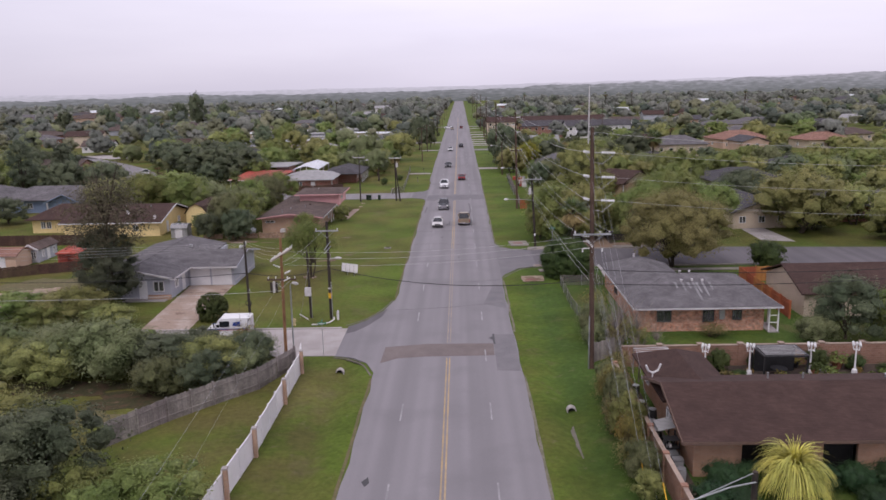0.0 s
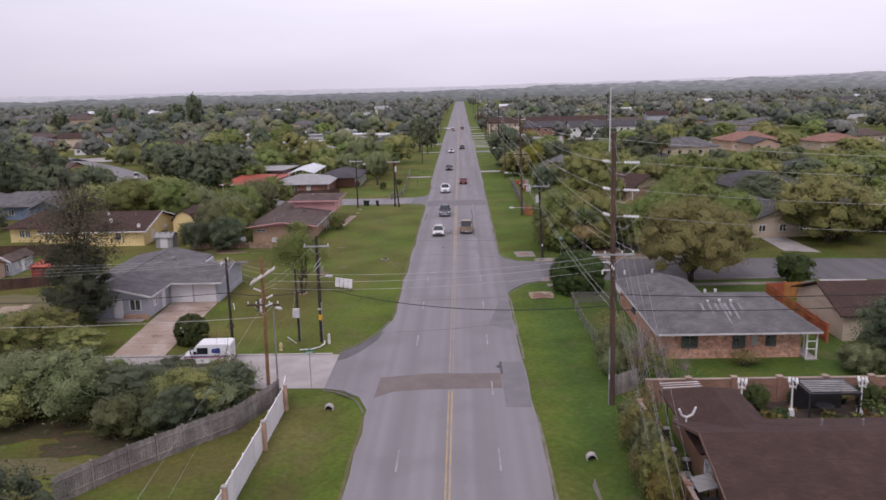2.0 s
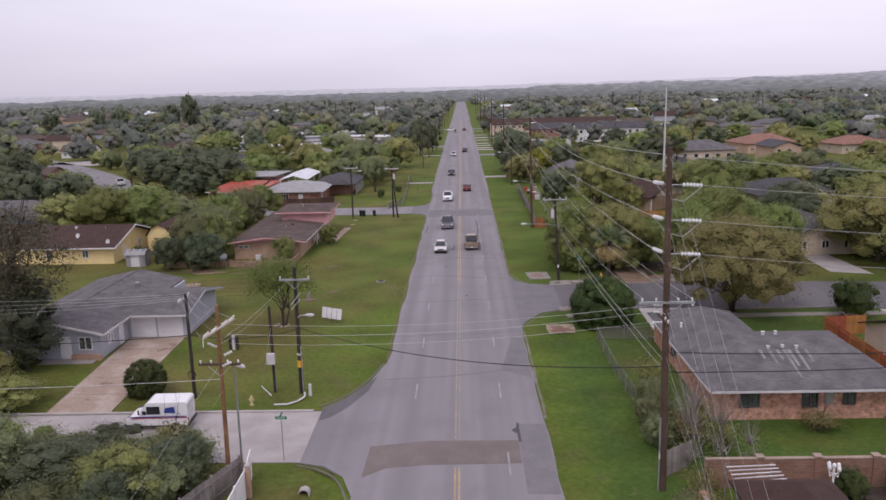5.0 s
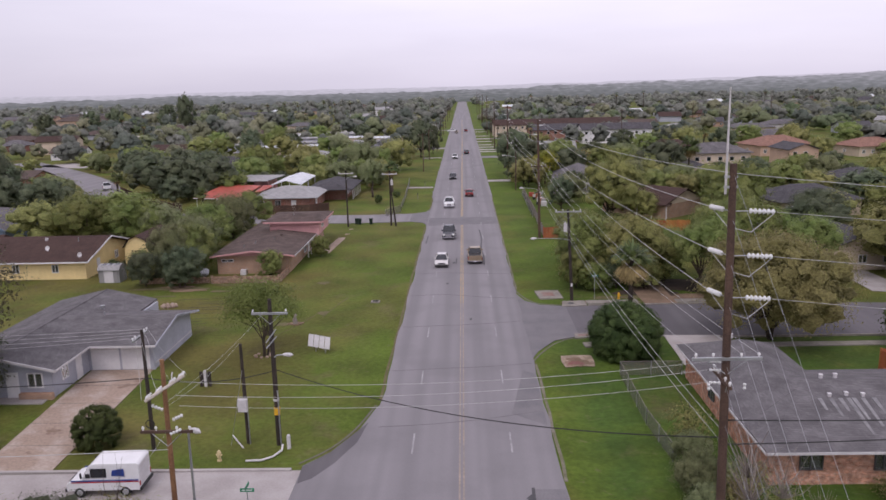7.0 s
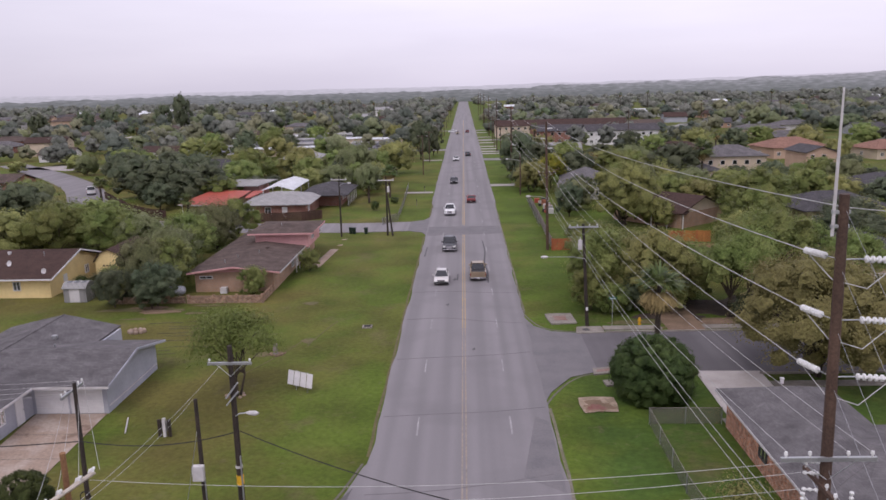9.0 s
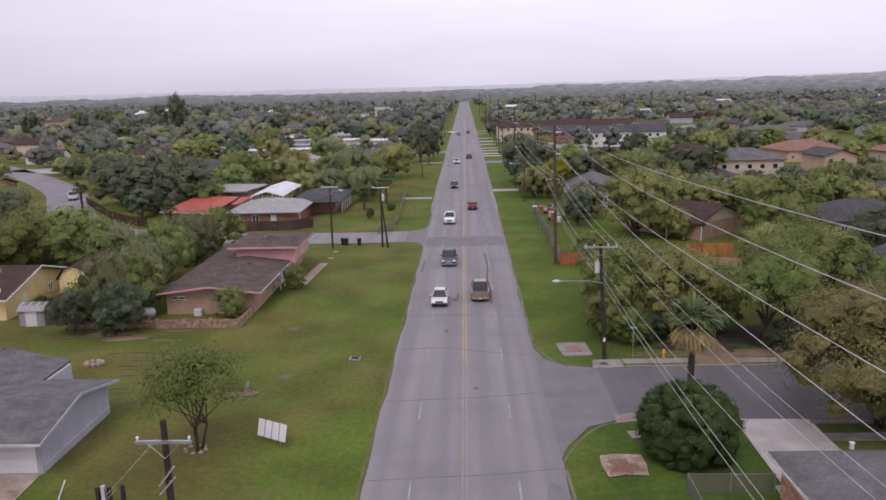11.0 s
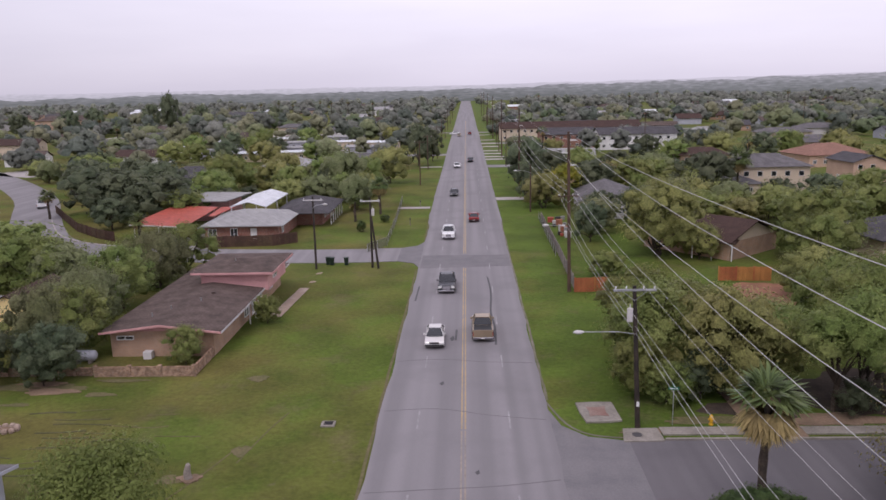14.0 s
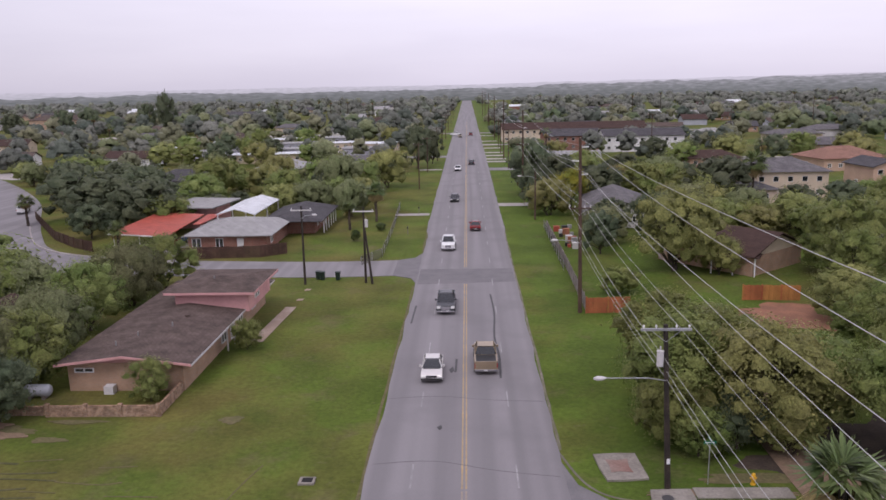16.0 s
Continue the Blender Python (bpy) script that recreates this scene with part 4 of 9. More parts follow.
def verge(parent, p, q, material, drop=0.2):
    """A sloping board along the end of a gable roof."""
    g = Geo()
    p, q = Vector(p), Vector(q)
    d = Vector((0, 0, drop))
    side = (q - p).cross(Vector((0, 0, 1))).normalized() * 0.03
    g.add([p - side - d, p + side - d, p + side, p - side, q - side - d, q + side - d, q + side, q - side], [(0, 1, 2, 3), (7, 6, 5, 4), (0, 4, 5, 1), (1, 5, 6, 2), (2, 6, 7, 3), (3, 7, 4, 0)])
    part("verge_board", g, material, parent)


def gable_end(parent, pts, material, thick=0.18, axis="y"):
    g = Geo()
    n = len(pts)
    off = Vector((0, thick, 0)) if axis == "y" else Vector((-thick, 0, 0))
    vs = [Vector(p) for p in pts] + [Vector(p) + off for p in pts]
    g.add(vs, [tuple(range(n)), tuple(range(2 * n - 1, n - 1, -1))] + [(i, i + n, (i + 1) % n + n, (i + 1) % n) for i in range(n)])
    part("gable_wall", g, material, parent)


def vent(parent, x, y, z, material, s=0.3):
    g = Geo().box(x - s / 2, x + s / 2, y - s / 2, y + s / 2, z - 0.15, z + 0.18)
    g.box(x - s * 0.65, x + s * 0.65, y - s * 0.65, y + s * 0.65, z + 0.18, z + 0.24)
    part("roof_vent", g, material, parent)


def pipe_vent(parent, x, y, z):
    part("vent_pipe", Geo().tube([(x, y, z - 0.2), (x, y, z + 0.4)], 0.06, 8), GALV, parent)


def dish(parent, x, y, z):
    pts = [(0.34 * math.cos(k * math.tau / 12), 0.34 * math.sin(k * math.tau / 12)) for k in range(12)]
    g = Geo()
    g.add([(x + a * 0.9, y - 0.12 + b * 0.35, z + 0.55 + b) for a, b in pts] + [(x, y + 0.05, z + 0.52)], [(k, (k + 1) % 12, 12) for k in range(12)])
    g.tube([(x, y + 0.1, z - 0.1), (x, y + 0.06, z + 0.5)], 0.03, 6)
    g.tube([(x, y, z + 0.3), (x, y - 0.4, z + 0.5)], 0.02, 5)
    part("satellite_dish", g, OFFWHITE, parent, "pale satellite dish")


# grey L-shaped house with a double garage
gh = thing("house", (-36, 101, 0), "blue-grey house with grey shingle roof and white garage", "house")
wall(gh, (-41.9, 92.4), (-32.9, 92.4), 2.45, GREY_SIDING, [(0.6, 1.5, 0.05, 2.1, "window"), (5.3, 6.25, 0.0, 2.15, "door"), (7.0, 8.25, 0.85, 2.1, "window")])
part("front_door", Geo().box(-36.6, -35.66, 92.2, 92.28, 0.0, 2.15), WHITE, gh, "white front door standing proud of the porch wall", bevel=0.015)
part("planter", Geo().box(-35.5, -32.8, 91.85, 92.28, -0.1, 0.5), BRICK_TAN, gh, "low brick planter under the front window", bevel=0.02)
part("porch_slab", Geo().box(-38.2, -33.2, 91.0, 92.28, -0.1, 0.06), CONCRETE, gh)
wall(gh, (-32.9, 92.6), (-32.9, 98.5), 2.45, GREY_SIDING, [(1.2, 2.2, 0.9, 2.0, "window"), (3.6, 4.6, 0.0, 2.05, "door")])
wall(gh, (-32.9, 98.5), (-27.1, 98.5), 2.45, GREY_SIDING, [(0.25, 2.75, 0.02, 2.1, "garage"), (2.95, 5.45, 0.02, 2.1, "garage")])
wall(gh, (-27.1, 98.7), (-27.1, 107.9), 2.2, GREY_SIDING)
wall(gh, (-27.1, 108.1), (-31.9, 108.1), 2.2, GREY_SIDING, [(1.5, 2.7, 0.9, 1.9, "window")])
wall(gh, (-31.9, 108.3), (-31.9, 112.0), 2.45, GREY_SIDING)
wall(gh, (-31.9, 112.2), (-41.9, 112.2), 2.45, GREY_SIDING)
wall(gh, (-41.9, 112.0), (-41.9, 92.6), 2.45, GREY_SIDING)
part("roof", gable(-42.5, -32.15, 91.6, 112.7, 2.6, 3.75, "y"), SHINGLE_GREY, gh, "weathered grey shingle roof")
g_ = Geo()
g_.prism([(-36.2, 97.4, 2.62), (-26.4, 97.4, 2.62), (-26.4, 102.9, 3.72), (-37.2, 102.9, 3.735)], 0.14)
g_.prism([(-26.4, 108.6, 2.5), (-35.5, 108.6, 2.5), (-37.2, 102.9, 3.735), (-26.4, 102.9, 3.72)], 0.14)
part("roof", g_, SHINGLE_GREY, gh, "weathered grey shingle garage roof")
gable_end(gh, [(-27.1, 98.6, 2.2), (-27.1, 108.0, 2.2), (-27.1, 108.0, 2.44), (-27.1, 102.9, 3.5), (-27.1, 98.6, 2.6)], GREY_SIDING, axis="x")
gable_end(gh, [(-41.8, 92.42, 2.4), (-33.0, 92.42, 2.4), (-33.0, 92.42, 2.55), (-37.3, 92.42, 3.5), (-41.8, 92.42, 2.55)], GREY_SIDING)
verge(gh, (-26.36, 97.4, 2.62), (-26.36, 102.9, 3.72), GREY_SIDING)
verge(gh, (-26.36, 102.9, 3.72), (-26.36, 108.6, 2.5), GREY_SIDING)
verge(gh, (-42.5, 91.56, 2.6), (-37.3, 91.56, 3.75), OFFWHITE)
verge(gh, (-37.3, 91.56, 3.75), (-32.15, 91.56, 2.6), OFFWHITE)
fascia(gh, -32.1, -26.4, 97.4, 98, 2.6, OFFWHITE, "f")
fascia(gh, -42.5, -32.15, 91.6, 97.4, 2.6, OFFWHITE, "lr")
part("ridge_cap", Geo().tube([(-37.3, 91.7, 3.75), (-37.3, 112.6, 3.75)], 0.07, 6), SHINGLE_GREY, gh)
for k in range(5):
    part("door_mark", Geo().box(-32.2 + 0.36 * k, -31.98 + 0.36 * k, 98.49, 98.5, 1.3, 1.48), CAR_TRIM, gh)
part("kick_board", Geo().box(-27.08, -27.02, 98.7, 107.9, 0.5, 0.58), OFFWHITE, gh)
part("foundation", Geo().box(-41.8, -33.1, 92.7, 112.0, -0.15, 0.02).box(-33.1, -27.4, 98.8, 107.8, -0.15, 0.02), CONCRETE, gh)
pipe_vent(gh, -33.6, 103.8, 3.4), vent(gh, -35.2, 106.8, 3.35, GALV)

# orange brick house with grey hip roof
bh = thing("house", (24, 85, 0), "orange brick house with a grey hip roof", "house")
wall(bh, (18.35, 77.4), (30.4, 77.4), 2.5, BRICK, [(1.75, 3.15, 0.95, 2.1, "window"), (6.15, 7.25, 0.9, 2.1, "window"), (9.0, 9.9, 1.05, 2.05, "window")], trim=BRONZE)
wall(bh, (30.4, 77.6), (30.4, 88.6), 2.5, BRICK)
wall(bh, (30.4, 88.8), (24.9, 88.8), 2.5, BRICK)
wall(bh, (24.9, 89.0), (24.9, 94.8), 2.5, BRICK)
wall(bh, (24.9, 95.0), (18.35, 95.0), 2.5, BRICK, [(0.8, 5.6, 0.02, 2.15, "garage")])
wall(bh, (18.35, 94.8), (18.35, 77.6), 2.5, BRICK, [(6.0, 7.2, 0.9, 2.0, "window")], trim=BRONZE)
part("roof", hip(17.75, 31.75, 76.3, 89.4, 2.62, 4.45, "x", 4.6, 3.6), SHINGLE_GREY, bh, "grey shingle hip roof with pale streaks")
part("roof", hip(17.7, 25.5, 80.0, 95.6, 2.6, 4.2, "y", 2.0, 3.6), SHINGLE_GREY, bh, "grey shingle roof of the rear wing")
fascia(bh, 17.75, 31.75, 76.3, 89.4, 2.62, OFFWHITE, "fr", 0.18)
fascia(bh, 17.7, 25.5, 76.3, 95.6, 2.6, OFFWHITE, "lb", 0.18)
for px, py in ((30.65, 76.75), (31.5, 76.75), (31.5, 79.2)):
    part("porch_post", Geo().box(px - 0.06, px + 0.06, py - 0.06, py + 0.06, -0.1, 2.5), WHITE, bh)
for rz_ in (0.9, 1.6):
    part("porch_rail", Geo().box(30.72, 31.43, 76.72, 76.78, rz_, rz_ + 0.08), WHITE, bh)
part("porch_slab", Geo().box(30.62, 31.6, 76.6, 79.6, -0.15, 0.08), CONCRETE, bh)
for vx, vy, vz in ((23.4, 81.2, 3.95), (24.5, 81.3, 3.98), (25.5, 81.2, 3.95), (23.9, 83.6, 4.3), (24.9, 83.7, 4.3), (21.3, 93.3, 4.0)):
    vent(bh, vx, vy, vz, OFFWHITE, 0.18)
streak = mat("lime_streak", (0.245, 0.24, 0.242), (0.17, 0.165, 0.17), 0.9, 1.5, 6, 0.2)
for vx, ln in ((23.4, 1.7), (24.5, 3.3), (25.4, 2.6), (24.0, 1.2), (24.85, 2.0), (26.1, 1.5), (22.7, 1.1)):
    zz = lambda y: 2.62 + (4.45 - 2.62) * (y - 76.3) / 6.55 + 0.012
    yt = 81.0
    part("roof_stain", Geo().prism([(vx - 0.06, yt - ln, zz(yt - ln)), (vx + 0.1, yt - ln, zz(yt - ln)), (vx + 0.15, yt, zz(yt)), (vx - 0.13, yt, zz(yt))], 0.01), streak, bh)
part("foundation", Geo().box(18.5, 30.2, 77.5, 88.7, -0.15, 0.03).box(18.5, 24.8, 88.7, 96.3, -0.15, 0.03), CONCRETE, bh)
part("meter_box", Geo().box(26.1, 26.6, 77.25, 77.4, 1.15, 2.05), GALV, bh)

# long house with a dark brown roof behind the garden wall
dh = thing("house", (27, 54, 0), "brick house with a long dark brown shingle roof", "house")
four_walls(dh, 15.3, 46, 48.9, 58.1, 2.5, BRICK_PEACH, front=[(2.9, 5.3, 0.05, 2.25, "void"), (7.8, 9.9, 0.05, 2.25, "void"), (17, 19, 0.7, 2.0, "window")], left=[(3, 4.2, 0.9, 2.0, "window")])
part("roof", gable(14.4, 47, 48.1, 58.9, 2.65, 4.3, "x"), SHINGLE_BROWN, dh, "dark brown shingle roof")
gable_end(dh, [(15.48, 58.0, 2.45), (15.48, 49.0, 2.45), (15.48, 53.5, 4.1)], BRICK_PEACH, axis="x")
four_walls(dh, 15.6, 19.4, 58.3, 63.2, 2.4, BRICK_PEACH, left=[(0.6, 1.6, 0.9, 1.9, "window")])
part("roof", hip(14.8, 20.2, 54.4, 64.0, 2.6, 3.85, "y", 0.2, 2.6), SHINGLE_BROWN, dh, "dark brown roof of the rear wing")
fascia(dh, 14.4, 47, 48.1, 58.9, 2.65, BROWN_FASCIA, "fb")
verge(dh, (14.36, 48.1, 2.65), (14.36, 53.5, 4.3), BROWN_FASCIA)
verge(dh, (14.36, 53.5, 4.3), (14.36, 58.9, 2.65), BROWN_FASCIA)
pipe_vent(dh, 22.2, 55.6, 3.68), pipe_vent(dh, 24.5, 55.4, 3.74), vent(dh, 30, 55.0, 3.86, GALV)
part("foundation", Geo().box(15.4, 45.9, 49, 58.0, -0.15, 0.02), CONCRETE, dh)

# low tan brick and pink house with a raised upper floor
ta = thing("tv_antenna", (14.8, 57.8, 3.0), "white bent antenna mounted on the brown roof", "antenna")
part("mast", Geo().tube([(14.9, 57.8, 2.6), (14.9, 57.8, 3.4)], 0.05, 7), WHITE, ta)
part("arm", Geo().tube([(14.9, 57.8, 3.3), (14.55, 57.6, 3.55), (14.35, 57.5, 4.0)], 0.07, 7), WHITE, ta)
part("arm", Geo().tube([(14.9, 57.8, 3.3), (15.3, 57.9, 3.45), (15.5, 57.9, 3.95)], 0.07, 7), WHITE, ta)

ph = thing("house", (-27, 147, 0), "tan brick house with pink upper storey and brown roof", "house")
four_walls(ph, -32.6, -23.0, 134.4, 160.5, 2.4, BRICK_TAN, front=[(0.6, 2.2, 1.6, 2.0, "window")], right=[(9.6, 11.0, 0.6, 2.0, "window"), (12.5, 13.5, 0.05, 2.05, "door"), (15, 16.5, 0.9, 2.0, "window"), (20, 21.5, 0.9, 2.0, "window")], z0=-0.15)
part("roof", gable(-33.3, -22.0, 133.6, 161.3, 2.55, 3.25, "y"), SHINGLE_TAN, ph, "weathered brown low-pitched shingle roof")
gable_end(ph, [(-32.5, 134.42, 2.35), (-23.1, 134.42, 2.35), (-23.1, 134.42, 2.42), (-27.65, 134.42, 3.05), (-32.5, 134.42, 2.42)], PINK_WALL)
verge(ph, (-33.3, 133.55, 2.55), (-27.65, 133.55, 3.25), PINK_WALL), verge(ph, (-27.65, 133.55, 3.25), (-22.0, 133.55, 2.55), PINK_WALL)
fascia(ph, -33.3, -22.0, 133.6, 161.3, 2.55, OFFWHITE, "r")
four_walls(ph, -29.0, -21.6, 149.2, 157.6, 4.35, PINK_WALL, right=[(2, 3.5, 3.1, 4.0, "window")], z0=2.3)
part("roof", hip(-29.8, -20.8, 148.4, 158.4, 4.5, 5.0, "x", 3.2, 3.2), SHINGLE_TAN, ph, "brown shingle roof of the upper storey")
fascia(ph, -29.8, -20.8, 148.4, 158.4, 4.5, PINK_WALL, "flr", 0.25)
pipe_vent(ph, -28.6, 139.2, 3.1), pipe_vent(ph, -26.6, 142.0, 3.1), pipe_vent(ph, -29.6, 137, 3.0), vent(ph, -26.3, 145, 3.05, SHINGLE_TAN), pipe_vent(ph, -26.0, 152.5, 4.8)
part("air_conditioner", Geo().box(-29.4, -28.6, 133.6, 134.3, -0.1, 0.65), OFFWHITE, ph, "white window air conditioner unit", bevel=0.03)
part("foundation", Geo().box(-32.4, -23.2, 134.6, 160.3, -0.15, 0.02), CONCRETE, ph)
part("porch_post", Geo().box(-22.4, -22.28, 146.2, 146.32, -0.1, 2.45), OFFWHITE, ph)
part("porch_post", Geo().box(-22.4, -22.28, 144.0, 144.12, -0.1, 2.45), OFFWHITE, ph)

# low garden wall of the tan brick house
lw = thing("garden_wall", (-27, 129.4, 0), "low tan brick garden wall on the lawn", "wall")
for a, b in (((-31.7, 129.3), (-28.9, 129.3)), ((-28.7, 129.3), (-26.2, 129.3)), ((-26.0, 129.3), (-23.2, 129.3))):
    part("wall_panel", Geo().box(a[0], b[0], 129.25, 129.45, -0.15, 0.85), BRICK_WORN, lw)
part("wall_panel", Geo().box(-23.25, -23.05, 129.5, 134.3, -0.15, 0.85), BRICK_WORN, lw)
for x, y in ((-31.75, 129.35), (-28.8, 129.35), (-26.1, 129.35), (-23.15, 129.35)):
    part("pier", Geo().box(x - 0.16, x + 0.16, y - 0.16, y + 0.16, -0.15, 1.0), BRICK_WORN, lw, bevel=0.02)

lw2 = thing("garden_wall", (-37, 129.6, 0), "broken low tan brick wall beside the trees", "wall")
for xa, xc, hh in ((-41.2, -39.6, 0.55), (-39.5, -38.0, 0.75), (-37.6, -36.0, 0.6), (-35.2, -33.6, 0.8), (-33.5, -32.2, 0.7)):
    part("wall_panel", Geo().box(xa, xc, 129.5, 129.72, -0.15, hh), BRICK_WORN, lw2)
tk = thing("water_tank", (-34.4, 133.0, 0), "pale blue-grey tank lying beside the house", "tank")
part("shell", Geo().tube([(-35.6, 133.0, 0.62), (-35.5, 133.0, 0.62), (-35.35, 133.0, 0.62), (-33.6, 133.0, 0.62), (-33.45, 133.0, 0.62), (-33.35, 133.0, 0.62)], [0.1, 0.38, 0.5, 0.5, 0.38, 0.1], 14), GREY_SIDING, tk, smooth=True)
for xx_ in (-35.0, -33.9):
    part("cradle", Geo().box(xx_ - 0.1, xx_ + 0.1, 132.55, 133.45, -0.1, 0.3), FENCE_GREY, tk)

# yellow house, barn-shaped outbuilding and grey shed
yh = thing("house", (-60, 140, 0), "yellow painted house with a brown gable roof", "house")
four_walls(yh, -66, -49.7, 132.9, 146.6, 2.4, YELLOW_WALL, front=[(6.5, 7.4, 0.9, 2.0, "window"), (11.8, 12.7, 0.9, 2.0, "window")], right=[(3, 3.9, 0.05, 2.05, "door"), (8.5, 9.5, 0.9, 2, "window")])
part("roof", gable(-66.6, -49.0, 132.1, 147.4, 2.5, 4.6, "x"), SHINGLE_BROWN, yh, "dark brown shingle gable roof")
gable_end(yh, [(-49.7, 133.0, 2.35), (-49.7, 146.5, 2.35), (-49.7, 139.75, 4.4)], YELLOW_WALL, axis="x")
verge(yh, (-48.96, 132.1, 2.5), (-48.96, 139.75, 4.6), WHITE), verge(yh, (-48.96, 139.75, 4.6), (-48.96, 147.4, 2.5), WHITE)
four_walls(yh, -74, -66.2, 137.5, 146.0, 2.4, YELLOW_WALL, front=[(1.6, 2.4, 0.8, 2.0, "window"), (2.6, 3.4, 0.8, 2.0, "window"), (7.4, 8.4, 0.8, 2.0, "window")])
part("roof", hip(-74.8, -65.0, 136.6, 146.8, 2.5, 4.6, "x", 4.2, 0.2), SHINGLE_BROWN, yh, "dark brown shingle roof of the west wing")
fascia(yh, -66.6, -49.0, 132.1, 147.4, 2.5, WHITE, "f")
dish(yh, -50.6, 133.6, 2.6), dish(yh, -55.8, 135.4, 3.2), vent(yh, -57.5, 138.5, 4.3, OFFWHITE), pipe_vent(yh, -52.8, 138.0, 4.2)
part("foundation", Geo().box(-65.9, -49.9, 133.1, 146.4, -0.15, 0.02), CONCRETE, yh)

bn = thing("barn_shed", (-45, 144, 0), "yellow gambrel barn shed with brown roof", "shed")
pr = [(-47.9, 0), (-44.3, 0), (-44.3, 2.6), (-45.0, 3.6), (-46.1, 4.1), (-47.2, 3.6), (-47.9, 2.6)]
g_ = Geo()
n_ = len(pr)
g_.add([(x, 141.0, z) for x, z in pr] + [(x, 150.0, z) for x, z in pr], [tuple(range(n_)), tuple(range(2 * n_ - 1, n_ - 1, -1)), (0, 7, 8, 1), (1, 8, 9, 2), (6, 13, 7, 0)])
part("body", g_, YELLOW_WALL, bn)
g_ = Geo()
rp = [(-44.1, 2.55), (-44.85, 3.68), (-46.1, 4.24), (-47.35, 3.68), (-48.1, 2.55)]
for (xa, za), (xb, zb) in zip(rp, rp[1:]):
    g_.prism([(xa, 140.7, za), (xa, 150.3, za), (xb, 150.3, zb), (xb, 140.7, zb)], 0.1)
part("roof", g_, SHINGLE_BROWN, bn, "brown gambrel roof")
# no holes are cut: near-black boxes imitate the shade in them
for k in range(4):
    part("vent_hole", Geo().box(-46.9 + 0.42 * k, -46.65 + 0.42 * k, 140.96, 141.02, 1.9, 2.1), DARK, bn)
part("side_lean_to", Geo().prism([(-44.2, 141.0, 2.6), (-41.5, 141.5, 2.5), (-41.5, 150, 2.5), (-44.2, 150, 2.6)], 0.1).box(-41.7, -41.5, 141.5, 150, -0.1, 2.4).box(-44.2, -41.5, 149.8, 150, -0.1, 2.4), SHINGLE_BROWN, bn)

sh = thing("garden_shed", (-45.5, 131.6, 0), "small pale grey metal garden shed", "shed")
part("body", Geo().box(-46.9, -44.2, 130.5, 132.7, -0.1, 1.7), METAL_GREY, sh)
g_ = Geo()
for a, za, b, zb in ((130.3, 1.7, 130.9, 2.2), (130.9, 2.2, 131.6, 2.35), (131.6, 2.35, 132.3, 2.2), (132.3, 2.2, 132.9, 1.7)):
    g_.prism([(-47.0, a, za), (-44.1, a, za), (-44.1, b, zb), (-47.0, b, zb)], 0.06)
part("roof", g_, METAL_GREY, sh)
part("gable_wall", Geo().add([(-44.2, 130.5, 1.7), (-44.2, 132.7, 1.7), (-44.2, 132.2, 2.2), (-44.2, 131.6, 2.33), (-44.2, 131.0, 2.2), (-44.3, 130.5, 1.7), (-44.3, 132.7, 1.7), (-44.3, 132.2, 2.2), (-44.3, 131.6, 2.33), (-44.3, 131.0, 2.2)], [(0, 1, 2, 3, 4), (9, 8, 7, 6, 5)]), METAL_GREY, sh)
for k in range(3):
    part("skylight", Geo().prism([(-46.6 + k * 0.85, 130.95, 2.24), (-46.1 + k * 0.85, 130.95, 2.24), (-46.1 + k * 0.85, 131.55, 2.37), (-46.6 + k * 0.85, 131.55, 2.37)], 0.03), GLASS, sh)
part("door", Geo().box(-46.2, -45.0, 130.46, 130.5, 0.0, 1.6), OFFWHITE, sh)


def small_shed(x, y, w, d, h, wall_m, roof_m, label):
    s = thing("shed", (x, y, 0), label, "shed")
    four_walls(s, x - w / 2, x + w / 2, y - d / 2, y + d / 2, h, wall_m, front=[(w * 0.3, w * 0.3 + 0.9, 0.05, min(1.9, h - 0.1), "door")])
    part("roof", gable(x - w / 2 - 0.25, x + w / 2 + 0.25, y - d / 2 - 0.25, y + d / 2 + 0.25, h + 0.05, h + 0.05 + d * 0.22, "x"), roof_m, s)
    gable_end(s, [(x + w / 2, y - d / 2, h), (x + w / 2, y + d / 2, h), (x + w / 2, y, h + d * 0.2)], wall_m, axis="x")
    return s


small_shed(-62.5, 111.0, 3.4, 4.0, 1.9, PEACH_WALL, TILE_RED, "small shed with an orange roof")
ws = thing("shed", (-61.1, 116.0, 0), "small grey shed with white window frames and a pinkish roof", "shed")
four_walls(ws, -62.2, -60.0, 113.4, 118.8, 1.9, GREY_SIDING, front=[(0.3, 1.0, 0.5, 1.6, "window"), (1.2, 1.9, 0.5, 1.6, "window")], right=[(0.8, 1.4, 0.6, 1.6, "window"), (2.2, 3.0, 0.05, 1.75, "door"), (3.9, 4.6, 0.6, 1.6, "window")], trim=WHITE)
part("roof", gable(-62.5, -59.7, 113.0, 119.1, 1.95, 2.75, "y"), SHINGLE_TAN, ws, "faded pinkish brown roof")
gable_end(ws, [(-62.1, 113.42, 1.85), (-60.1, 113.42, 1.85), (-61.1, 113.42, 2.6)], OFFWHITE)
verge(ws, (-62.5, 112.96, 1.95), (-61.1, 112.96, 2.75), WHITE), verge(ws, (-61.1, 112.96, 2.75), (-59.7, 112.96, 1.95), WHITE)
gz = thing("gazebo", (-53.1, 109.6, 0), "small red wooden gazebo with lattice sides", "gazebo")
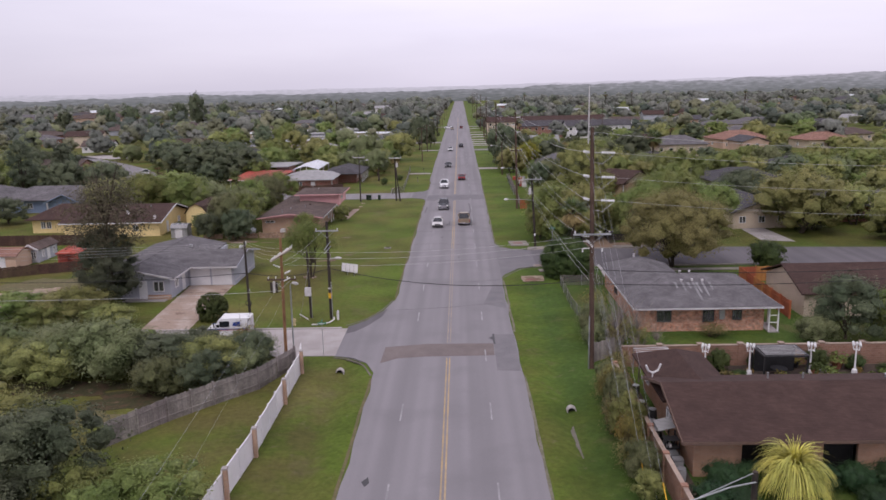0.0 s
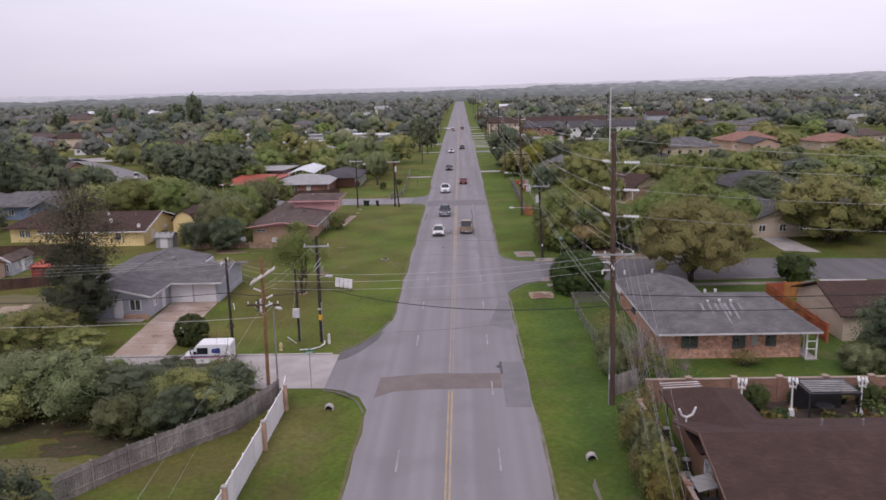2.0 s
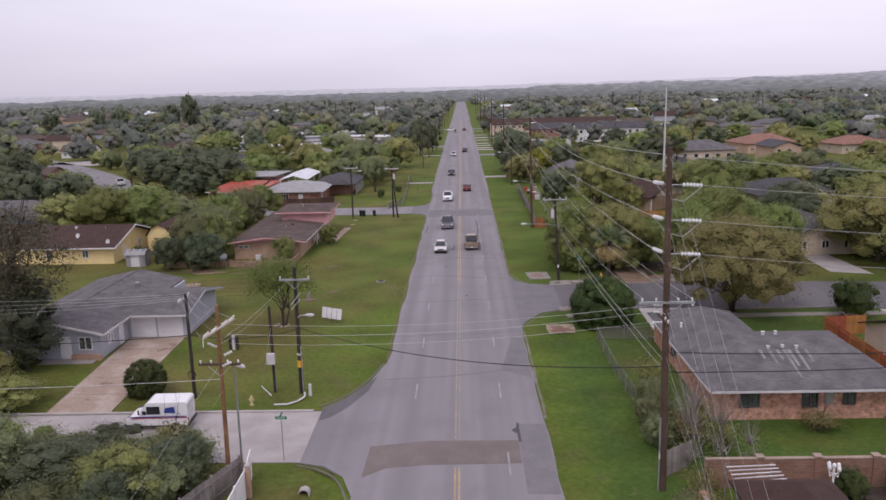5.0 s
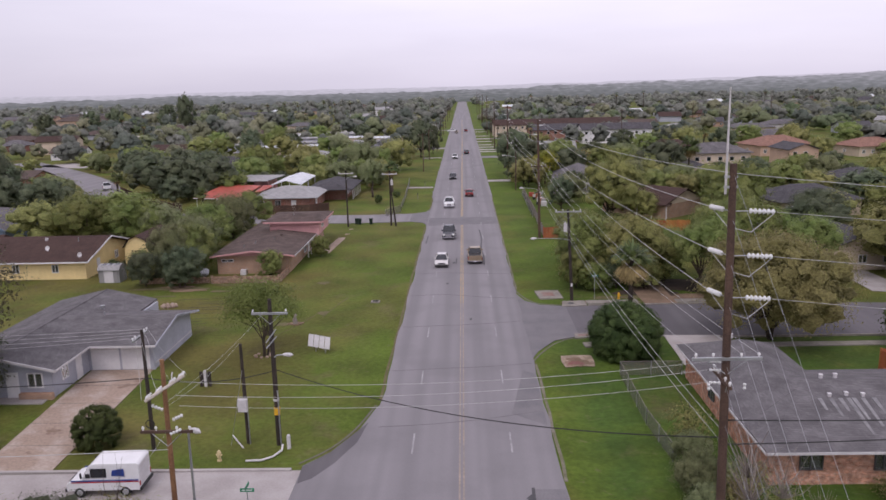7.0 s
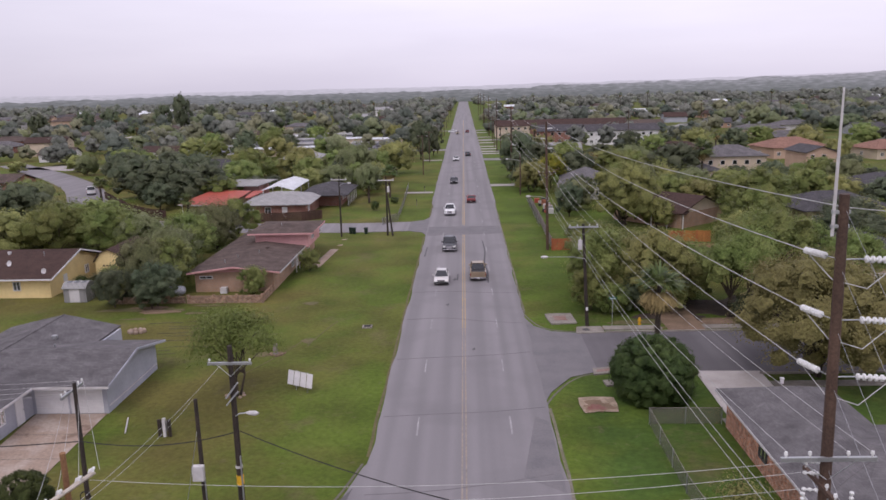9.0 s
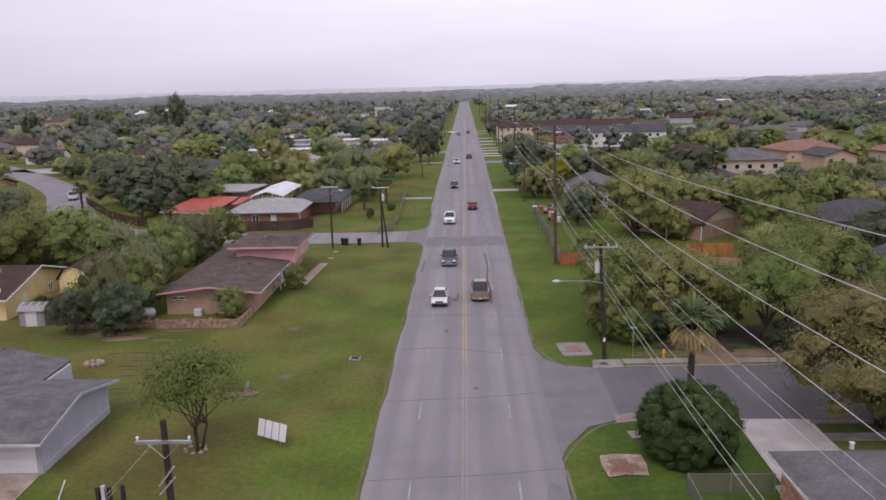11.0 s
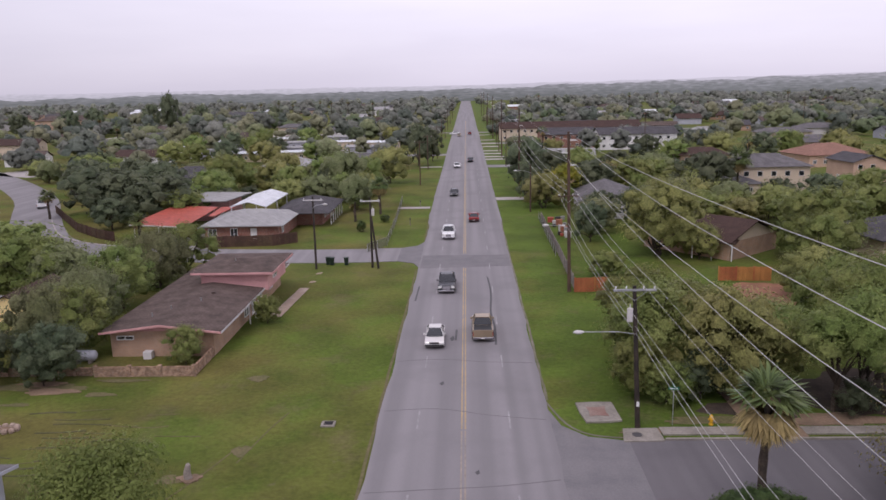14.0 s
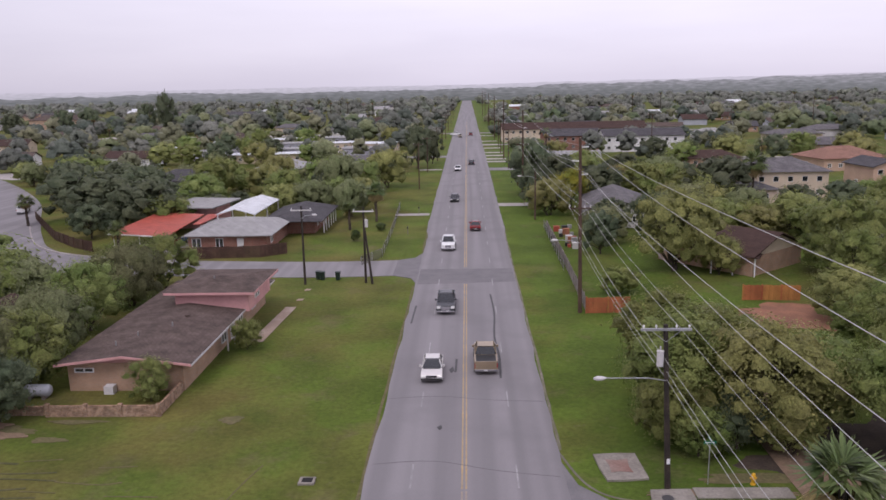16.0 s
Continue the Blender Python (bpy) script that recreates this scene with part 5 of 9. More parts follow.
for sx in (-1, 1):
    for sy in (-1, 1):
        part("post", Geo().box(-53.1 + sx * 1.3 - 0.07, -53.1 + sx * 1.3 + 0.07, 109.6 + sy * 1.2 - 0.07, 109.6 + sy * 1.2 + 0.07, -0.1, 2.35), METAL_RED, gz)
for zr in (0.15, 0.62, 1.1, 1.6, 2.2):
    part("rail", Geo().box(-54.3, -51.9, 108.37, 108.43, zr, zr + 0.1), METAL_RED, gz)
    part("rail", Geo().box(-51.83, -51.77, 108.5, 110.7, zr, zr + 0.1), METAL_RED, gz)
for k in range(9):
    if k not in (4, 5):
        part("lattice_slat", Geo().box(-54.2 + 0.27 * k, -54.07 + 0.27 * k, 108.385, 108.415, 0.2, 2.2), METAL_RED, gz)
    part("lattice_slat", Geo().box(-51.815, -51.785, 108.5 + 0.25 * k, 108.62 + 0.25 * k, 0.2, 2.2), METAL_RED, gz)
part("back_panel", Geo().box(-54.3, -51.9, 110.77, 110.83, 0.12, 2.3), METAL_RED, gz)
part("side_panel", Geo().box(-54.43, -54.37, 108.5, 110.7, 0.12, 2.3), METAL_RED, gz)
part("floor", Geo().box(-54.4, -51.8, 108.4, 110.8, -0.1, 0.12), FENCE_BROWN, gz)
part("roof", hip(-54.65, -51.55, 108.1, 111.1, 2.38, 3.25, "x", 1.5, 1.5), METAL_RED, gz, "faded red hipped roof")

# house with red metal carport and pale metal roofs
rh = thing("house", (-35, 200, 0), "red brick house with grey hip roof and porch", "house")
four_walls(rh, -42.0, -30.0, 188.9, 203.0, 2.5, BRICK_RED, front=[(0.6, 2.0, 0.7, 2.1, "window"), (4.2, 5.4, 0.7, 2.1, "window"), (7.5, 8.5, 0.05, 2.1, "door")], right=[(2, 3.2, 0.9, 2.0, "window")])
part("roof", hip(-42.6, -29.0, 188.1, 204.0, 2.6, 4.2, "x", 5.4, 5.4), METAL_GREY, rh, "grey metal hip roof")
four_walls(rh, -33.0, -25.5, 203.2, 216, 2.5, BRICK_RED, right=[(2, 3.2, 0.9, 2.0, "window"), (5, 6.2, 0.9, 2.0, "window"), (9, 10, 0.05, 2.05, "door")])
part("roof", hip(-34.0, -23.6, 200.0, 217, 2.6, 4.1, "y", 3.0, 4.0), SHINGLE_DARK, rh, "dark grey roof over the porch wing")
for k in range(6):
    part("porch_post", Geo().box(-24.1, -23.95, 203.6 + 2.4 * k, 203.75 + 2.4 * k, -0.1, 2.5), WHITE, rh)
part("raised_roof", gable(-41.0, -34.5, 199.5, 216.5, 4.0, 4.9, "y"), METAL_WHITE, rh, "pale sheet metal raised roof")
for px, py in ((-40.8, 200), (-34.7, 200), (-40.8, 208), (-34.7, 208), (-40.8, 216), (-34.7, 216)):
    part("roof_post", Geo().box(px - 0.08, px + 0.08, py - 0.08, py + 0.08, -0.1, 4.0), WHITE, rh)
part("side_roof", Geo().prism([(-43.9, 197.0, 2.9), (-42.9, 197.0, 2.9), (-41.4, 204.6, 3.3), (-44.0, 204.6, 3.3)], 0.1), METAL_RED, rh, "red sheet metal roof beside the carport")
cpt = thing("carport", (-48, 197, 0), "carport with a red sheet metal roof", "carport")
part("roof", Geo().prism([(-55.2, 191.2, 2.6), (-45.0, 188.2, 2.6), (-44.4, 204.0, 3.4), (-53.4, 206.4, 3.4)], 0.12), METAL_RED, cpt, "red sheet metal roof")
part("fascia", Geo().prism([(-55.25, 191.0, 2.62), (-45.0, 188.0, 2.62), (-44.95, 188.2, 2.62), (-55.2, 191.2, 2.62)], 0.16), OFFWHITE, cpt)
for px, py in ((-54.7, 191.8), (-50.0, 190.2), (-45.4, 189.0), (-53.0, 205.6), (-44.9, 203.2)):
    part("post", Geo().tube([(px, py, -0.1), (px, py, 2.65 if py < 195 else 3.4)], 0.07, 8), WHITE, cpt)
fr = thing("flat_roofed_building", (-47.5, 212, 0), "pink building with a flat grey roof", "house")
four_walls(fr, -51.0, -44.0, 209.4, 217.4, 3.8, PINK_WALL, front=[(1, 2.2, 1.0, 2.2, "window"), (5, 6.0, 0.05, 2.1, "door")])
part("roof", Geo().prism([(-53.6, 208.6, 3.95), (-43.6, 206.0, 4.15), (-41.8, 217, 4.25), (-51.7, 220.4, 4.05)], 0.2), METAL_GREY, fr, "flat grey sheet roof")


def simple_house(x, y, w, d, h, rot, wall_m, roof_m, label, style="hip", pitch=0.24, storeys=1, name="house", win=True, gable_m=None):
    s = thing(name, (0, 0, 0), label, "house")
    wins = []
    k = 1.0
    while win and k + 1.3 < w:
        for st in range(storeys):
            wins.append((k, k + 1.1, 0.9 + st * 2.7, 2.0 + st * 2.7, "window"))
        k += 3.2 if storeys == 1 else 2.9
    # openings above one another share a column
    cols = {}
    for o in wins:
        cols.setdefault(o[0], []).append(o)
    front = [o for o in wins if o[2] < 2.5]
    four_walls(s, -w / 2, w / 2, -d / 2, d / 2, h, wall_m, front=front, left=[(d * 0.4, d * 0.4 + 1.1, 0.9, 2.0, "window")] if win else [], right=[(d * 0.4, d * 0.4 + 1.1, 0.9, 2.0, "window")] if win else [])
    if storeys > 1:
        for o in wins:
            if o[2] > 2.5:
                g = Geo().box(-w / 2 + o[0], -w / 2 + o[1], -d / 2 - 0.05, -d / 2 - 0.005, o[2], o[3])
                wd = part("window", g, WHITE, s)
                part("pane", Geo().box(-w / 2 + o[0] + 0.06, -w / 2 + o[1] - 0.06, -d / 2 - 0.07, -d / 2 - 0.052, o[2] + 0.07, o[3] - 0.07), CAR_GLASS, wd)
    rise = min(w, d) / 2 * pitch * 1.6
    ax = "x" if w >= d else "y"
    ins = min(w, d) / 2 * 0.95
    rf = hip(-w / 2 - 0.6, w / 2 + 0.6, -d / 2 - 0.6, d / 2 + 0.6, h + 0.1, h + 0.1 + rise, ax, ins, ins) if style == "hip" else gable(-w / 2 - 0.5, w / 2 + 0.5, -d / 2 - 0.5, d / 2 + 0.5, h + 0.1, h + 0.1 + rise, ax)
    part("roof", rf, roof_m, s)
    if style == "gable":
        if ax == "x":
            for sx in (-w / 2 + 0.18, w / 2):
                gable_end(s, [(sx, -d / 2 + 0.05, h - 0.05), (sx, d / 2 - 0.05, h - 0.05), (sx, 0, h + rise * 0.93)], gable_m or wall_m, axis="x")
        else:
            for sy in (-d / 2, d / 2 - 0.18):
                gable_end(s, [(-w / 2 + 0.05, sy, h - 0.05), (w / 2 - 0.05, sy, h - 0.05), (0, sy, h + rise * 0.93)], gable_m or wall_m)
    s.matrix_basis = pose(x, y, 0, 0, 0, rot)
    return s


simple_house(35.8, 179.4, 12, 14, 2.5, 40, BRICK_TAN, SHINGLE_BROWN, "tan brick house with a brown gable roof and cream gable", "gable", win=False, gable_m=CREAM_WALL)
pc = thing("porch_cover", (33.2, 171.6, 0), "brown porch roof on a white post", "porch")
part("roof", Geo().prism([(30.8, 172.2, 2.5), (36.2, 169.4, 2.5), (37.2, 171.0, 2.75), (31.6, 175.2, 2.75)], 0.12), SHINGLE_BROWN, pc)
for px, py in ((31.3, 172.3), (35.9, 169.9), (33.6, 171.1)):
    part("post", Geo().box(px - 0.07, px + 0.07, py - 0.07, py + 0.07, -0.1, 2.42), WHITE, pc)
simple_house(27, 215, 11, 20, 2.6, -8, OFFWHITE, SHINGLE_GREY, "pale house with a blue-grey shingle roof", "gable")
simple_house(66, 240, 15, 12, 5.6, 0, CREAM_WALL, SHINGLE_GREY, "cream two-storey house with a grey hip roof", storeys=2)
simple_house(58, 233, 7, 8, 2.7, 0, CREAM_WALL, SHINGLE_GREY, "cream garage wing with a grey roof")
simple_house(101.5, 290, 18, 14, 3.2, 10, PEACH_WALL, TILE_RED, "peach house with a terracotta tile roof")
simple_house(90.5, 249, 8, 11, 5.2, 5, PEACH_WALL, SHINGLE_DARK, "peach two-storey house with dark roof", "gable", storeys=2)
simple_house(62, 356, 28, 12, 5.4, 3, WHITE, SHINGLE_DARK, "white two-storey apartment block with dark roof", "gable", storeys=2, name="apartment_block")
simple_house(38, 364, 20, 12, 5.2, 3, BRICK_RED, SHINGLE_DARK, "red brick two-storey apartment block with dark roof", "gable", storeys=2, name="apartment_block")
simple_house(45, 410, 60, 13, 5.2, 2, CREAM_WALL, SHINGLE_BROWN, "long apartment block with a brown roof", "gable", storeys=2, name="apartment_block")
simple_house(50.5, 137, 11, 13, 2.6, 4, CREAM_WALL, SHINGLE_DARK, "tan house with a charcoal roof", "gable")
simple_house(62, 176, 15, 12, 2.7, 8, CREAM_WALL, SHINGLE_DARK, "tan house with a charcoal hip roof")
simple_house(42, 86.5, 12, 10, 2.4, 0, CREAM_WALL, SHINGLE_BROWN, "tan outbuilding with a brown roof", "gable", win=False)
simple_house(52, 84, 10, 12, 2.5, 0, BRICK_TAN, SHINGLE_BROWN, "tan brick house with a brown roof", "hip")
simple_house(127, 281, 16, 12, 3.0, 12, CREAM_WALL, TILE_RED, "cream house with a red roof")
blh = thing("house", (-84, 166, 0), "blue-grey painted house with a grey hip roof and a front gable", "house")
four_walls(blh, -94, -75, 161.2, 173, 2.6, BLUE_WALL, front=[(2.0, 3.2, 0.9, 2.0, "window"), (6.0, 7.2, 0.9, 2.0, "window"), (10.0, 10.9, 0.05, 2.05, "door")], trim=OFFWHITE)
part("roof", hip(-94.8, -74.2, 160.4, 173.8, 2.7, 4.9, "x", 5.5, 5.5), SHINGLE_GREY, blh, "grey shingle hip roof")
four_walls(blh, -81.6, -74.8, 157.4, 161.0, 2.5, BLUE_WALL, front=[(2.6, 4.0, 0.8, 2.0, "window")], trim=OFFWHITE)
part("roof", gable(-82.2, -74.2, 156.6, 166.0, 2.55, 4.3, "y"), SHINGLE_GREY, blh, "grey shingle roof of the front gable")
gable_end(blh, [(-81.5, 157.42, 2.45), (-74.9, 157.42, 2.45), (-78.2, 157.42, 4.1)], BLUE_WALL)
verge(blh, (-82.2, 156.55, 2.55), (-78.2, 156.55, 4.3), BLUE_WALL), verge(blh, (-78.2, 156.55, 4.3), (-74.2, 156.55, 2.55), BLUE_WALL)
simple_house(-103, 172, 14, 12, 2.6, 0, GREY_SIDING, SHINGLE_GREY, "grey house with a grey roof", "hip")

hrng = random.Random(21)
HOUSES = []
walls_ = [WHITE, CREAM_WALL, OFFWHITE, BRICK_TAN, GREY_SIDING, PEACH_WALL, BRICK_RED]
roofs_ = [SHINGLE_GREY, SHINGLE_BROWN, SHINGLE_TAN, SHINGLE_DARK, METAL_GREY, SHINGLE_TAN]
names_ = {"white_paint": "white", "cream_stucco": "cream", "weathered_white_paint": "off-white", "tan_brick": "tan brick", "blue_grey_siding": "grey", "peach_stucco": "peach", "red_brick": "red brick"}
rn_ = {"grey_shingle": "grey shingle", "brown_shingle": "brown shingle", "weathered_brown_shingle": "faded brown", "charcoal_shingle": "charcoal", "grey_sheet_metal": "grey metal", "pale_sheet_metal": "pale metal", "terracotta_tile": "terracotta"}
for x, y in ((84, 128), (70, 140), (96, 168), (118, 196), (86, 205), (140, 240), (70, 300), (120, 340), (150, 310), (100, 400), (170, 380), (130, 450), (60, 480), (200, 300), (210, 430), (90, 540), (160, 560), (30, 560), (230, 520),
             (-120, 240), (-140, 190), (-150, 330), (-110, 330), (-70, 265), (-50, 290), (-30, 300), (-100, 420), (-150, 440), (-60, 470), (-40, 540), (-120, 560), (-200, 380), (-220, 500), (-28, 420), (-190, 620), (-90, 640), (30, 300), (24, 262)):
    wm, rm = hrng.choice(walls_), hrng.choice(roofs_)
    HOUSES.append((x, y))
    simple_house(x, y, hrng.uniform(11, 17), hrng.uniform(9, 12), 2.6, hrng.uniform(-12, 12), wm, rm, "%s house with a %s roof among trees" % (names_[wm.name], rn_[rm.name]), hrng.choice(["hip", "gable"]))
for x, y, w, d in ((-83, 372, 18, 6), (-66, 380, 16, 5), (-60, 352, 14, 5), (-48, 378, 15, 5), (-38, 350, 10, 6), (-34, 372, 16, 6), (-73, 404, 18, 6), (-52, 410, 16, 6), (-95, 392, 15, 5), (-88, 345, 15, 5), (-110, 365, 14, 5), (-75, 330, 13, 5), (-58, 332, 12, 5)):
    HOUSES.append((x, y))
    simple_house(x, y, w, d, 2.8, hrng.uniform(-15, 25), *((CREAM_WALL, METAL_WHITE, "cream mobile home with a pale metal roof") if hrng.random() < 0.5 else (GREY_SIDING, METAL_GREY, "grey mobile home with a grey metal roof")), "gable", pitch=0.12, name="mobile_home")
k_ = 0
while k_ < 62:
    y = hrng.uniform(330, 900)
    x = hrng.uniform(-0.56, 0.56) * y
    if abs(x) < 30 or any((x - a) ** 2 + (y - b) ** 2 < 900 for a, b in HOUSES) or 25 < x < 95 and y < 430:
        continue
    k_ += 1
    HOUSES.append((x, y))
    wm, rm = hrng.choice(walls_), hrng.choice(roofs_ + ([METAL_WHITE, METAL_WHITE, METAL_GREY] if y > 520 else []))
    simple_house(x, y, hrng.uniform(12, 20), hrng.uniform(9, 13), hrng.choice([2.8, 3.2, 5.2]), hrng.uniform(-15, 15), wm, rm, "%s house with a %s roof in the distance" % (names_[wm.name], rn_[rm.name]), hrng.choice(["hip", "gable"]), win=False)
simple_house(-165, 600, 76, 24, 7, -6, GREY_SIDING, SHINGLE_DARK, "long grey institutional building", "hip", pitch=0.1, name="large_building", win=False)
simple_house(-266, 592, 44, 16, 6, 6, PEACH_WALL, SHINGLE_TAN, "pinkish building with a faded roof far off", "hip", name="large_building", win=False)
HOUSES += [(-135, 598), (-150, 599), (-165, 600), (-180, 601), (-195, 602), (-254, 591), (-266, 592), (-278, 593)]

# ---- vegetation ----
def leaf_geo(centres, sizes, rng, out, loose=0.55, shape=0.55):
    """Small bent leaf sprays, one folded quad each, facing out of their clump and a little upwards."""
    n = len(centres)
    nrm = out + rng.normal(size=(n, 3)) * loose
    nrm[:, 2] += 0.3
    nrm /= np.linalg.norm(nrm, axis=1)[:, None]
    a = np.cross(nrm, rng.normal(size=(n, 3)))
    a /= np.linalg.norm(a, axis=1)[:, None] + 1e-9
    b = np.cross(nrm, a)
    s = sizes[:, None]
    fold = nrm * s * 0.18
    v = np.stack([centres + a * s, centres + b * s * shape - fold, centres - a * s, centres - b * s * shape - fold], axis=1).reshape(-1, 3)
    return v


def quads_object(name, v, material, cores=None, soft=None):
    """One mesh of loose leaves (four corners each) and, if given, the dense inner clumps (corners, triangles).
    soft: a rounded way out at every corner, so that a crown of flat sprays takes the light as one leafy mass."""
    me = bpy.data.meshes.new(name)
    n = len(v) // 4
    cv, ct = cores if cores is not None else (np.zeros((0, 3)), np.zeros((0, 3), dtype=np.int32))
    allv = np.concatenate([v, cv])
    me.vertices.add(len(allv))
    me.vertices.foreach_set("co", np.ascontiguousarray(allv, dtype=np.float32).ravel())
    idx = np.concatenate([np.arange(4 * n), (ct + len(v)).ravel()]).astype(np.int32)
    me.loops.add(len(idx))
    me.loops.foreach_set("vertex_index", idx)
    me.polygons.add(n + len(ct))
    me.polygons.foreach_set("loop_start", np.concatenate([np.arange(0, 4 * n, 4), 4 * n + 3 * np.arange(len(ct))]).astype(np.int32))
    me.materials.append(material)
    me.update(calc_edges=True)
    if soft is not None:
        me.polygons.foreach_set("use_smooth", np.ones(len(me.polygons), dtype=bool))
        me.normals_split_custom_set_from_vertices(soft.tolist())
    return new(name, me)


def rounded(v, lb, centre, half):
    """At each corner v of a crown's leaves: the way out of its clump and of the whole crown, leaning up."""
    out = np.zeros_like(v)
    cs, rs = np.array([c for c, _ in lb]), np.array([r for _, r in lb])
    for k in range(0, len(v), 8192):
        p = v[k:k + 8192]
        d = ((p[:, None, :] - cs[None]) ** 2).sum(axis=2) / rs[None] ** 2
        i = d.argmin(axis=1)
        a = (p - cs[i]) / rs[i][:, None]
        b = (p - centre) / half
        q = a * 0.75 + b * 0.85
        q[:, 2] += 0.25
        q += 0.22 * np.sin(p[:, [1, 2, 0]] * 9.1 + p[:, [2, 0, 1]] * 6.3)
        out[k:k + 8192] = q / (np.linalg.norm(q, axis=1)[:, None] + 1e-9)
    return out


def lobes(rng, w, h, z0, count, low=-0.92, fat=1.0):
    """Centres and radii of the clumps that make up a crown of width w from z0 to h; low: how far down its sides they reach."""
    out = []
    mid, half = (z0 + h) / 2, (h - z0) / 2
    for k in range(count):
        ang = k * 2.39996 + rng.uniform(-0.4, 0.4)
        sz = low + (1 - low) * (k + 0.5) / count
        ring = math.sqrt(max(0.0, 1 - sz * sz)) if sz > 0 else 1 - 0.22 * sz * sz
        r = rng.uniform(0.13, 0.23) * w * (18 / max(12, count)) ** 0.4 * fat
        reach = rng.uniform(0.62, 1.0) if k % 4 else rng.uniform(0.2, 0.5)
        x, y = math.cos(ang) * ring * reach * (w / 2 - r * 0.75), math.sin(ang) * ring * reach * (w / 2 - r * 0.75)
        z = mid + sz * (max(0.1, half - r * 0.9) if sz > 0 else max(0.1, half - r * 0.35)) * rng.uniform(0.85, 1.0)
        out.append((np.array([x, y, z]), r))
    order = rng.permutation(count)
    return [out[i] for i in order]


def clipped(rng, w, h, count):
    """Clumps set evenly over a clipped round shape that widens at half its height."""
    out = []
    for k in range(count):
        u = 1 - 1.75 * (k + 0.5) / count
        ang = k * 2.39996 + rng.uniform(-0.35, 0.35)
        u = min(0.98, u + rng.uniform(-0.06, 0.06))
        r = rng.uniform(0.06, 0.12) * w
        ring = math.sqrt(1 - u * u) if u > -0.2 else 0.98 + 0.25 * (u + 0.2)
        out.append((np.array([math.cos(ang) * ring * (w / 2 - r * 0.9), math.sin(ang) * ring * (w / 2 - r * 0.9), h * 0.43 + u * (h * 0.57 - r * 0.9)]), r))
    return out


def ball(level):
    bm = bmesh.new()
    bmesh.ops.create_icosphere(bm, subdivisions=level, radius=1)
    v = np.array([p.co[:] for p in bm.verts])
    bm.verts.ensure_lookup_table()
    f = np.array([[p.index for p in q.verts] for q in bm.faces], dtype=np.int32)
    bm.free()
    return v, f


BALLS = {k: ball(k) for k in (1, 2)}


def clumps(rng, lb, level=1, size=0.78, squash=0.75, rough=(0.6, 1.3)):
    """The dense inner part of each clump of a crown: a rough lump."""
    bv, bf = BALLS[level]
    vs, fs, k = [], [], 0
    for c, r in lb:
        vs.append(c + bv * np.array([1, 1, squash]) * r * size * rng.uniform(*rough, size=(len(bv), 1)))
        fs.append(bf + k)
        k += len(bv)
    return np.concatenate(vs), np.concatenate(fs)


def crown_points(rng, lb, n, squash=0.75, even=0.14):
    """Places of leaves round the clumps, and the way out at each."""
    per = np.array([r ** 2 for _, r in lb])
    per = np.maximum(1, (per / per.sum() * n).astype(int))
    pts, out = [], []
    for (c, r), k in zip(lb, per):
        d = rng.normal(size=(k, 3))
        d /= np.linalg.norm(d, axis=1)[:, None]
        d[:, 2] = np.where(d[:, 2] < -0.45, -d[:, 2], d[:, 2])
        rad = r * np.clip(rng.normal(0.9, even, size=(k, 1)), 0.6, 1.45)
        q = d * rad
        q[:, 2] *= squash
        pts.append(c + q)
        out.append(d)
    return np.concatenate(pts), np.concatenate(out)


